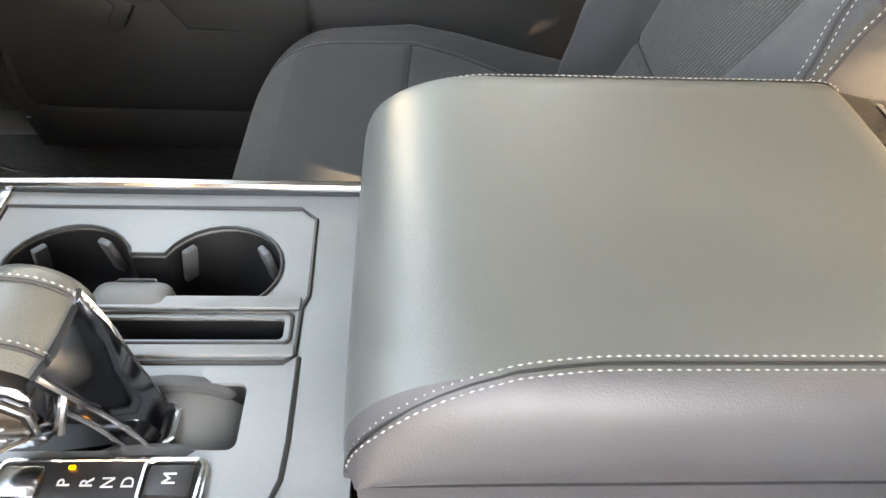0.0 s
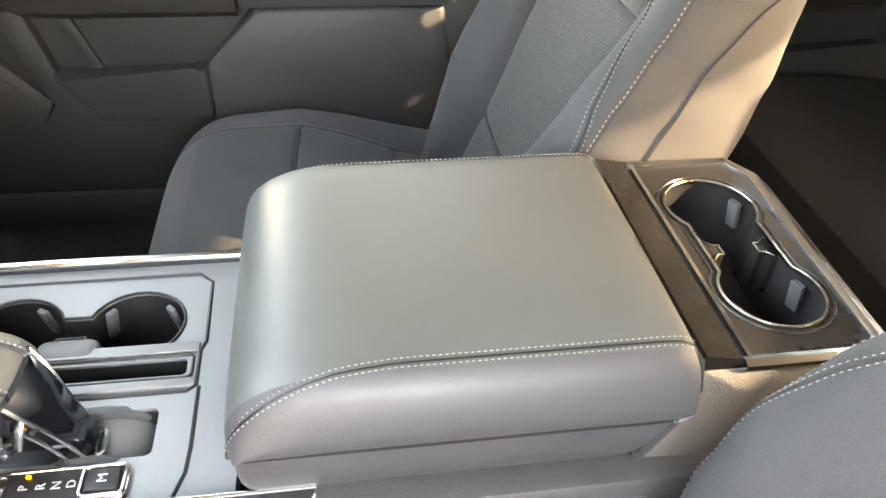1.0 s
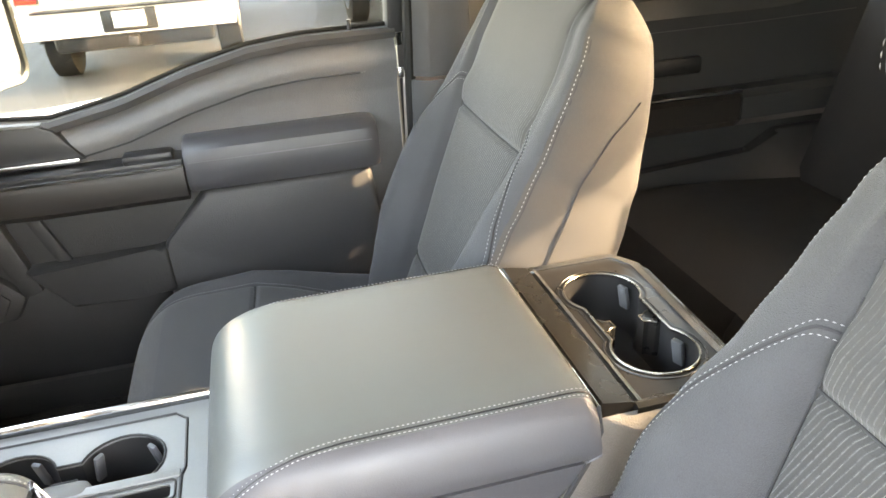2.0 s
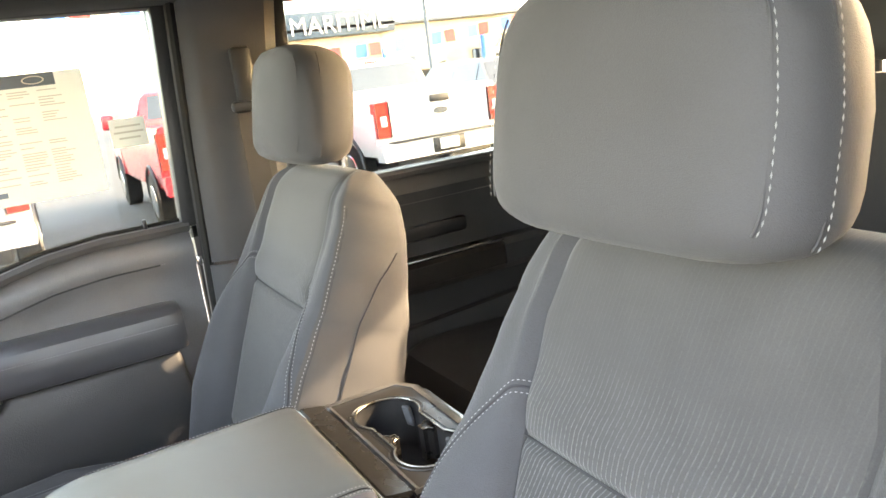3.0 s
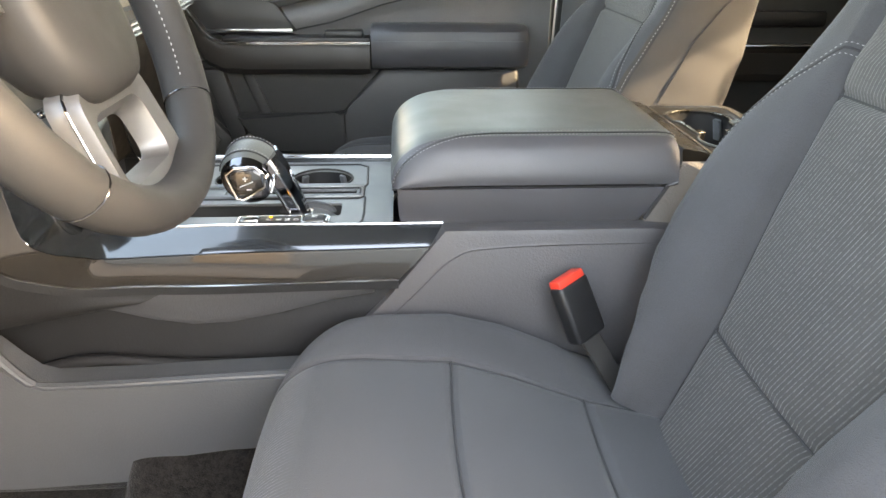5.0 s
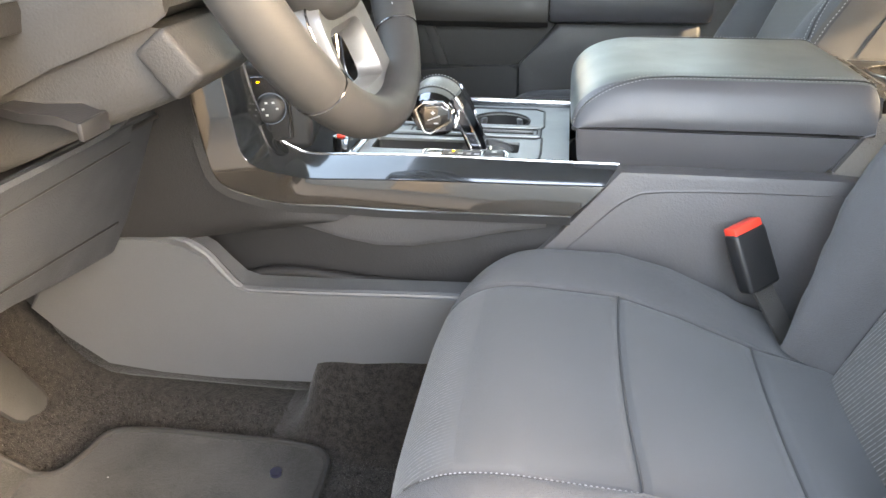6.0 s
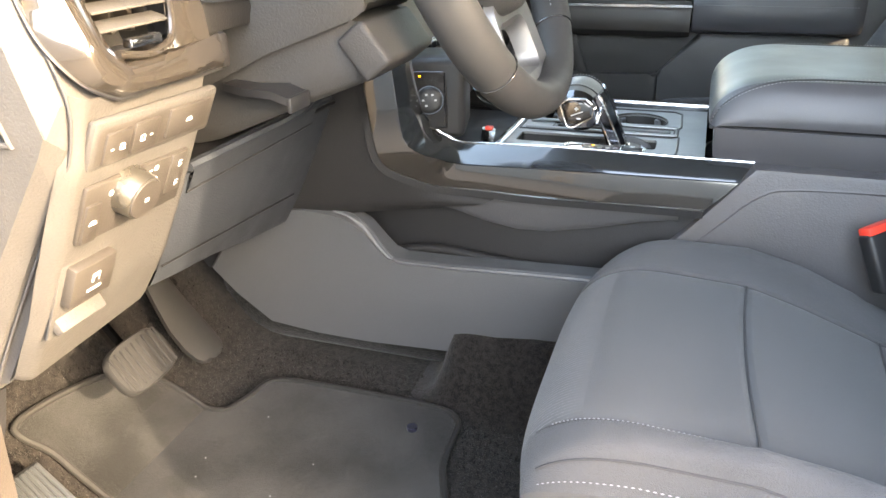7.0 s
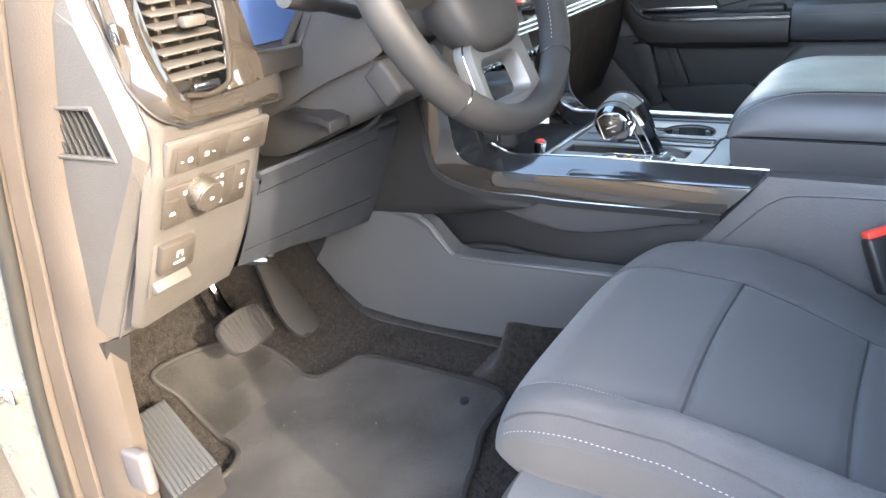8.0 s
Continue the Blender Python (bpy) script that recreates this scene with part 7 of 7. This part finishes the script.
for z in (1.333, 1.343, 1.353):
    part("trim_line", tube([(-0.528, 0.03, z - 0.004), (-0.526, 0.3, z - 0.002), (-0.526, 0.55, z + 0.004), (-0.526, 0.77, z + 0.015)], 0.0018, 6), CHROME, dash, "bright chrome trim line")
pv = part("vent_surround", loft([[Vector((x, y + dy, z)) for x, dy in ((-0.6, -0.03), (-0.545, -0.026), (-0.533, -0.016), (-0.53, 0.0), (-0.545, 0.008), (-0.6, 0.01))] for y, z in ((0.672, 1.62), (0.695, 1.5), (0.722, 1.44), (0.775, 1.39), (0.788, 1.362), (0.785, 1.345))]), BEZEL, dash, "silver-grey angular vent surround")
part("vent_cavity", prism([(0.5, 1.362), (0.7, 1.362), (0.755, 1.385), (0.71, 1.43), (0.68, 1.5), (0.66, 1.62), (0.5, 1.62)], "x", -0.61, -0.575), BLACK, pv)
part("vent_ramp", prism([(0.585, 1.362), (0.77, 1.362), (0.762, 1.388), (0.69, 1.4), (0.62, 1.385)], "x", -0.575, -0.548, 0.004), PLASTIC_GREY, pv)
for k in range(8):
    part("vent_slat", rbox((-0.556, 0.632, 1.402 + 0.023 * k), (0.02, 0.1, 0.0045), 0.0015, 2, pose(0, 0, 0, 0, 12, 0)), PLASTIC_GREY, pv)
part("vent_tab", rbox((-0.545, 0.632, 1.449), (0.012, 0.022, 0.012), 0.003), CHROME, pv)
part("upper_pad", loft([[Vector((x, y, z)) for x, z in ((-0.61, 1.362), (-0.545, 1.366), (-0.538, 1.4), (-0.54, 1.46), (-0.552, 1.53), (-0.58, 1.57), (-0.66, 1.58), (-0.7, 1.5))] for y in (0.2, 0.56, 0.585)]), BEZEL, dash, "pale padded dash panel")
part("lower_dash", loft([[Vector((x, y, z)) for x, z in ((-0.7, 1.322), (-0.545, 1.322), (-0.55, 1.28), (-0.575, 1.18), (-0.62, 1.08), (-0.7, 1.05))] for y in (0.27, 0.5, 0.76, 0.775)]), STACK, dash, "dark lower dash panel")

# ---- pedals, foot rest and mat ----
brake = thing("brake_pedal", (-0.8, -0.44, 0.9), "ribbed rubber brake pedal on a steel arm", "pedal")
bn = Vector((0.8, 0, 0.6)).normalized()
bm_ = pose(0, 0, 0, 0, -37, 0)
bcen = Vector((-0.77, -0.516, 0.94))
part("pad", loft([[bcen + bn * d + Vector((0, 0.052 * k * math.copysign(abs(math.cos(t)) ** 0.6, math.cos(t)), 0)) + Vector((-0.6, 0, 0.8)) * (0.036 * k * math.copysign(abs(math.sin(t)) ** 0.6, math.sin(t))) for t in (2 * math.pi * i / 28 for i in range(28))] for d, k in ((-0.008, 0.94), (-0.004, 1.0), (0.004, 1.0), (0.008, 0.95), (0.009, 0.8))]), RUBBER, brake)
for k in range(9):
    part("pad_rib", rbox(bcen + Vector((0, -0.042 + 0.0105 * k, 0)) + bn * 0.0095, (0.004, 0.005, 0.056), 0.0015, 1, bm_), RUBBER, brake)
part("arm", tube(spline([bcen - bn * 0.01, (-0.85, -0.5, 1.0), (-0.86, -0.5, 1.15)], 4), 0.009, 8), CHROME_DARK, brake)
accel = thing("accelerator_pedal", (-0.82, -0.33, 0.85), "black plastic accelerator pedal", "pedal")
rings = [[Vector((x + 0.004, -0.35 + dy + w * a, z + 0.01)) + Vector((0.7, 0, 0.7)) * t for a, t in ((-1, -0.006), (-1, 0.002), (-0.7, 0.007), (0.7, 0.007), (1, 0.002), (1, -0.006))] for x, z, w, dy in ((-0.772, 0.843, 0.012, -0.014), (-0.776, 0.847, 0.024, -0.014), (-0.784, 0.854, 0.031, -0.014), (-0.8, 0.87, 0.034, -0.014), (-0.825, 0.897, 0.033, -0.012), (-0.85, 0.925, 0.028, -0.006), (-0.875, 0.958, 0.023, 0.0), (-0.9, 1.0, 0.02, 0.006))]
part("pad", loft(rings), RUBBER, accel)
part("arm", tube([(-0.88, -0.33, 0.98), (-0.93, -0.33, 1.1)], 0.012, 8), BLACK, accel)
part("arm_pin", tube([(-0.86, -0.43, 1.02), (-0.84, -0.38, 1.0)], 0.01, 8), CHROME, accel)
rest = thing("foot_rest", (-0.8, -0.7, FLOOR_Z), "grey ribbed plastic foot rest on the carpet", "foot rest")
fr = [Vector((-0.812, -0.671, 0.885)), Vector((-0.82, -0.74, 0.884)), Vector((-0.66, -0.79, 0.826)), Vector((-0.66, -0.705, 0.828))]
# Black plate and dark ribs carry the foot rest's shadow in their colour.
part("plate", loft([[p + Vector((0, 0, d)) for p in fr] for d in (-0.06, 0.0)]), BLACK, rest)
for k in range(10):
    t = (k + 0.6) / 10.2
    a, b = fr[0].lerp(fr[1], t), fr[3].lerp(fr[2], t)
    part("rib", tube([a.lerp(b, 0.04) + Vector((0, 0, 0.002)), a.lerp(b, 0.96) + Vector((0, 0, 0.002))], 0.0032, 6), BEZEL_DARK, rest)
mat_loop = [Vector((p.x, p.y)) for p in spline([(-0.887, -0.63, 0), (-0.889, -0.6, 0), (-0.883, -0.538, 0), (-0.867, -0.461, 0), (-0.83, -0.418, 0), (-0.79, -0.408, 0), (-0.739, -0.404, 0), (-0.721, -0.365, 0), (-0.71, -0.315, 0), (-0.66, -0.3, 0), (-0.543, -0.297, 0), (-0.42, -0.3, 0), (-0.382, -0.32, 0), (-0.375, -0.36, 0), (-0.371, -0.42, 0), (-0.345, -0.49, 0), (-0.325, -0.56, 0), (-0.28, -0.64, 0), (-0.3, -0.72, 0), (-0.5, -0.75, 0), (-0.675, -0.738, 0), (-0.69, -0.668, 0), (-0.711, -0.633, 0), (-0.752, -0.62, 0), (-0.838, -0.618, 0), (-0.875, -0.634, 0)], 5, closed=True)]


def mat_z(x):
    return 0.014 + float(np.interp(-x, [-a for a, b in TOE], [b for a, b in TOE]))


MAT_EDGE = pbr("mat_binding", (0.012, 0.0118, 0.0115), 0.75, var=0.2, bump=0.4, bscale=700, spec=0.3)
mat = thing("floor_mat", (-0.6, -0.5, FLOOR_Z), "charcoal carpet floor mat with a bound edge, dusty", "floor mat")
bm = plate([(p.x, p.y) for p in mat_loop], [], 0.784, 0.01, [])
for fold in (-0.77, -0.795, -0.82, -0.86):
    bmesh.ops.bisect_plane(bm, geom=bm.verts[:] + bm.edges[:] + bm.faces[:], plane_co=(fold, 0, 0), plane_no=(1, 0, 0))
for v in bm.verts:
    v.co.z += mat_z(v.co.x) - 0.784
part("carpet_face", bm, MAT_PILE, mat, smooth=False)
part("binding", tube([(p.x, p.y, mat_z(p.x)) for p in mat_loop], 0.005, 8, closed=True), MAT_EDGE, mat, "sewn grey binding")
part("mat_anchor", tube([(-0.44, -0.36, 0.784), (-0.44, -0.36, 0.79)], 0.008, 12), pbr("blue_black_plastic", (0.01, 0.011, 0.02), 0.4), mat)
rnd = random.Random(9)
for k in range(6):
    p = Vector((rnd.uniform(-0.7, -0.42), rnd.uniform(-0.66, -0.36), 0.786))
    grit = tagged(part("grit", rbox(p, (0.0022, 0.002, 0.0012), 0.0006, 1), THREAD_GREY), "pale speck of grit on the mat", "grit", "grit on the mat")

# ---- the sales yard outside ----


def pickup(x, y, paint, label, dark_tail=False):
    """A parked pickup whose tailgate faces the viewer; x is its middle, y its rear end."""
    ob = thing("pickup_truck", (x, y, 0), label, "pickup truck", "parked trucks")
    W = 0.99
    # bed sides and tailgate
    part("bed", loft([[Vector((x + a * w, yy, z)) for a, w, z in ((-1, W - 0.03, 0.62), (-1, W, 0.8), (-1, W, 1.15), (-1, W - 0.05, 1.4), (-1, W - 0.12, 1.42), (1, W - 0.12, 1.42), (1, W - 0.05, 1.4), (1, W, 1.15), (1, W, 0.8), (1, W - 0.03, 0.62))] for yy in (y + 0.06, y + 1.9)]), paint, ob)
    gate = part("tailgate", loft([[Vector((x + a * 0.77, y + d, z)) for a, z in ((-1, 0.86), (-1, 1.4), (1, 1.4), (1, 0.86))] for d in (0.0, 0.08)]), paint, ob)
    part("gate_crease", rbox((x, y - 0.004, 1.07), (1.4, 0.02, 0.012), 0.004), paint, gate)
    part("spoiler", loft([[Vector((x + a * 0.78, y + d, z)) for a in (-1, 1)] + [Vector((x + a * 0.78, y + d, z + 0.03)) for a in (1, -1)] for d, z in ((-0.03, 1.395), (0.1, 1.4))]), paint, gate)
    part("gate_handle", rbox((x, y - 0.012, 1.3), (0.3, 0.02, 0.1), 0.01), BLACK, gate)
    part("badge_oval", prism([(x + 0.11 * math.cos(t), 1.13 + 0.045 * math.sin(t)) for t in np.linspace(0, 2 * math.pi, 21)[:-1]], "y", y - 0.02, y), PAINT_DARK, gate, "plain dark oval badge")
    for s in (-1, 1):
        lamp = part("tail_lamp", loft([[Vector((x + s * (0.79 + a), y + d, z)) for a, z in ((0, 0.88), (0, 1.34), (0.19, 1.34), (0.19, 0.88))] for d in (-0.02, 0.14)]), LAMP_RED, ob, "red tail lamp with a clear centre")
        part("lamp_centre", rbox((x + s * 0.88, y - 0.024, 1.09), (0.09, 0.02, 0.14), 0.006), WHITE_MARK, lamp)
        part("lamp_rim", tube([(x + s * 0.785, y - 0.02, 0.88), (x + s * 0.785, y - 0.02, 1.34), (x + s * 0.98, y - 0.01, 1.34), (x + s * 0.98, y - 0.01, 0.88)], 0.012, 6, closed=True), BLACK, lamp)
    bump = part("bumper", loft([[Vector((x + a * w, yy, z)) for a, w, z in ((-1, 0.98, 0.56), (-1, 1.0, 0.7), (-1, 0.98, 0.8), (1, 0.98, 0.8), (1, 1.0, 0.7), (1, 0.98, 0.56))] for yy in (y - 0.14, y + 0.1)]), paint, ob)
    part("step_pad", rbox((x, y - 0.1, 0.805), (1.7, 0.16, 0.02), 0.006), BLACK, bump)
    part("plate_recess", rbox((x, y - 0.145, 0.68), (0.5, 0.02, 0.2), 0.02), BLACK, bump)
    part("number_plate", rbox((x, y - 0.16, 0.69), (0.3, 0.01, 0.15), 0.004), WHITE_MARK, bump, "plain pale plate")
    part("hitch", rbox((x, y - 0.1, 0.48), (0.09, 0.16, 0.09), 0.01), BLACK, bump)
    part("underbody", rbox((x, y + 1.5, 0.5), (1.5, 3.0, 0.22), 0.05), BLACK, ob)
    # cab
    cab = part("cab", loft([[Vector((x + a * w, yy, z)) for a, w, z in ((-1, 0.97, 0.6), (-1, W, 1.2), (-1, W - 0.04, 1.42), (-1, rw, rz - 0.06), (-1, rw - 0.09, rz), (1, rw - 0.09, rz), (1, rw, rz - 0.06), (1, W - 0.04, 1.42), (1, W, 1.2), (1, 0.97, 0.6))] for yy, rw, rz in ((y + 1.92, 0.88, 1.5), (y + 2.0, 0.8, 1.86), (y + 2.2, 0.78, 1.94), (y + 3.3, 0.78, 1.95), (y + 3.7, 0.78, 1.88), (y + 4.2, 0.88, 1.5))]), paint, ob)
    part("rear_window", loft([[Vector((x + a * w, yy - 0.012, z)) for a in (-1, 1)] for w, yy, z in ((0.76, y + 1.918, 1.49), (0.72, y + 1.954, 1.66), (0.69, y + 1.991, 1.83))], closed=False), CAR_GLASS, cab, "dark tinted rear window")
    part("stop_lamp", rbox((x, y + 2.04, 1.9), (0.24, 0.04, 0.03), 0.008), LAMP_RED, cab)
    for s in (-1, 1):
        for y0, y1 in ((y + 2.12, y + 2.9), (y + 2.98, y + 3.75)):
            part("side_window", loft([[Vector((x + s * (w + 0.004), yy, z)) for w, z in ((0.955, 1.44), (0.795, 1.86))] for yy in (y0, y1)], closed=False), CAR_GLASS, cab)
        part("door_mirror", rbox((x + s * 1.12, y + 3.85, 1.5), (0.2, 0.1, 0.24), 0.04, 3), paint, cab)
    part("bonnet", loft([[Vector((x + a * w, yy, z)) for a, w, z in ((-1, W, 0.6), (-1, W, 1.1), (-1, W - 0.12, h), (1, W - 0.12, h), (1, W, 1.1), (1, W, 0.6))] for yy, h in ((y + 4.1, 1.36), (y + 5.1, 1.3), (y + 5.4, 1.15))]), paint, ob)
    for s in (-1, 1):
        for yy in (y + 1.05, y + 4.7):
            wheel_ = part("wheel", tube([(x + s * (W - 0.24), yy, 0.4), (x + s * (W - 0.22), yy, 0.4), (x + s * (W + 0.0), yy, 0.4), (x + s * (W + 0.02), yy, 0.4)], [0.36, 0.4, 0.4, 0.36], 28), RUBBER, ob, "black tyre")
            part("rim", tube([(x + s * (W + 0.0), yy, 0.4), (x + s * (W + 0.028), yy, 0.4)], [0.25, 0.22], 20), CHROME, wheel_)
            part("arch", tube([(x + s * W, yy + 0.47 * math.cos(t), 0.42 + 0.47 * math.sin(t)) for t in np.linspace(0, math.pi, 14)], 0.03, 6), BLACK, ob)
    return ob


pickup(-1.05, 7.35, PAINT_WHITE, "white pickup truck parked with its tailgate towards the cab")
pickup(2.42, 9.0, PAINT_RED, "bright red pickup truck parked with its tailgate towards the cab")
pickup(5.05, 8.2, PAINT_WHITE, "white pickup truck with red tail lamps and dark rear window")

suv = thing("suv", (8.3, 10.5, 0), "dark grey parked car with a sloping rear pillar", "car", "parked cars")
part("body", loft([[Vector((8.3 + a * w, yy, z)) for a, w, z in ((-1, 0.9, 0.3), (-1, 0.95, 0.9), (-1, 0.9, 1.15), (1, 0.9, 1.15), (1, 0.95, 0.9), (1, 0.9, 0.3))] for yy in (10.5, 14.9)]), PAINT_DARK, suv)
cabin = part("cabin", loft([[Vector((8.3 + a * w, yy, z)) for a, w, z in ((-1, 0.9, 1.1), (-1, rw, rz), (1, rw, rz), (1, 0.9, 1.1))] for yy, rw, rz in ((10.6, 0.85, 1.2), (11.1, 0.68, 1.72), (12.8, 0.68, 1.76), (13.6, 0.85, 1.2))]), PAINT_DARK, suv)
part("rear_window", loft([[Vector((8.3 + a * w, yy - 0.02, z)) for a in (-1, 1)] for w, yy, z in ((0.78, 10.66, 1.24), (0.64, 11.05, 1.66))], closed=False), CAR_GLASS, cabin)
for s in (-1, 1):
    for y0, y1 in ((11.1, 11.9), (12.0, 12.9)):
        part("side_window", loft([[Vector((8.3 + s * (w + 0.01), yy, z)) for w, z in ((0.885, 1.16), (0.7, 1.66))] for yy in (y0, y1)], closed=False), CAR_GLASS, cabin)
    for yy in (11.4, 14.0):
        part("wheel", tube([(8.3 + s * 0.72, yy, 0.34), (8.3 + s * 0.94, yy, 0.34)], 0.34, 24), RUBBER, suv)

# showroom across the yard
shop = thing("showroom", (17, 40, 0), "low tan showroom with a navy lettered fascia and blue posts", "building")
part("wall", rbox((24, 44, 2.2), (24, 8, 4.4), 0.05), TAN_WALL, shop)
part("roof", rbox((24, 44, 4.5), (24.6, 8.6, 0.25), 0.05), GREY_WALL, shop)
fascia = part("fascia", rbox((16.65, 39.8, 4.75), (7.2, 0.2, 1.4), 0.03), SIGN_NAVY, shop, "navy sign board")
part("sign_letters", text_mesh("MARITIME", 1.34, Matrix.Translation((16.8, 39.68, 4.66)) @ pose(0, 0, 0, 90, 0, 0), 0.02), WHITE_MARK, fascia, "white capital letters", smooth=False)
for x in (9, 19.2, 26):
    part("post", tube([(x, 39.4, 0), (x, 39.4, 3.6)], 0.16, 10), FLAG_BLUE, shop, "blue post")
for x, w, h, z in ((12.0, 2.6, 1.8, 1.4), (16.5, 2.6, 1.8, 1.4), (21.5, 4.0, 1.7, 1.6), (27, 3, 1.7, 1.6)):
    win = part("window", rbox((x, 39.97, z), (w, 0.12, h), 0.02), CAR_GLASS, shop)
    part("frame", rbox((x, 39.93, z), (0.08, 0.1, h), 0.01), WHITE_MARK, win)
part("sun_panel", rbox((14.2, 39.85, 2.95), (3.4, 0.1, 0.75), 0.02), PAINT_DARK, shop, "dark panel")
# The emblem is no lamp; the amber LED material makes it glow.
part("sun_disc", prism([(14.5 + 0.42 * math.cos(t) * (1 if k % 2 else 0.75), 2.95 + 0.3 * math.sin(t) * (1 if k % 2 else 0.75)) for k, t in enumerate(np.linspace(0, 2 * math.pi, 21)[:-1])], "y", 39.7, 39.78), LED, shop, "orange sun emblem, made to glow")
block = thing("workshop", (44, 30, 0), "dark grey panelled workshop with pale letters", "building")
part("wall", rbox((44, 30, 2.2), (10, 12, 4.4), 0.05), GREY_WALL, block)
part("roof", rbox((44, 30, 4.55), (10.4, 12.4, 0.3), 0.05), TAN_WALL, block)
part("door", rbox((38.95, 28, 1.6), (0.12, 3.6, 3.2), 0.03), PAINT_DARK, block)

# strings of pennants over the yard
rp = random.Random(3)
for (ax, ay, az), (bx, by, bz), n in (((-14, 26, 6.2), (9, 26, 5.0), 30), ((5.5, 26, 2.95), (20, 26, 3.5), 26), ((18, 24, 3.4), (34, 20, 3.3), 20)):
    line_ = thing("pennant_string", (ax, ay, 0), "string of red, white and blue pennants over the yard", "pennants", "pennant strings")
    pts = [Vector((ax, ay, az)).lerp(Vector((bx, by, bz)), t) + Vector((0, 0, -0.9 * (1 - (2 * t - 1) ** 2))) * 0.35 for t in np.linspace(0, 1, n + 1)]
    part("cord", tube(pts, 0.015, 5), WHITE_MARK, line_)
    for e in (pts[0], pts[-1]):
        part("post", tube([(e.x, e.y, 0), e], 0.05, 8), GREY_WALL, line_)
    for i, (p, q) in enumerate(zip(pts, pts[1:])):
        e = p.lerp(q, 0.86)
        drop = Vector((rp.uniform(-0.06, 0.06), rp.uniform(-0.1, 0.1), -0.5))
        bm = loft([[p, e, e + drop, p + drop], [v + Vector((0, 0.01, 0)) for v in (p, e, e + drop, p + drop)]])
        part("pennant", bm, (FLAG_RED, FLAG_WHITE, FLAG_BLUE)[i % 3], line_, smooth=False)
for x, y, h in ((13.7, 24, 9.0), (-6, 30, 8.0)):
    pole = thing("lamp_post", (x, y, 0), "slim grey yard lamp post", "lamp post", "lamp posts")
    part("pole", tube([(x, y, 0), (x, y, h)], [0.09, 0.06], 10), GREY_WALL, pole)
    part("head", rbox((x, y - 0.4, h), (0.3, 0.9, 0.12), 0.03), GREY_WALL, pole)
sign = thing("yard_sign", (11.3, 20.5, 0), "round pale yard sign on a thin pole", "sign")
part("pole", tube([(11.3, 20.5, 0), (11.3, 20.5, 2.3)], 0.03, 8), CHROME, sign)
part("disc", tube([(11.3, 20.45, 2.45), (11.3, 20.48, 2.45)], 0.3, 24), FLAG_WHITE, sign)

# Unseen wall, added to cut low sky light from the driver's side.
tagged(part("wall_light_block", rbox((0.0, -5.6, 1.2), (26.0, 0.3, 2.4), 0.02), GREY_WALL), "plain grey unseen wall that cuts low sky light", "wall", kind="structure")
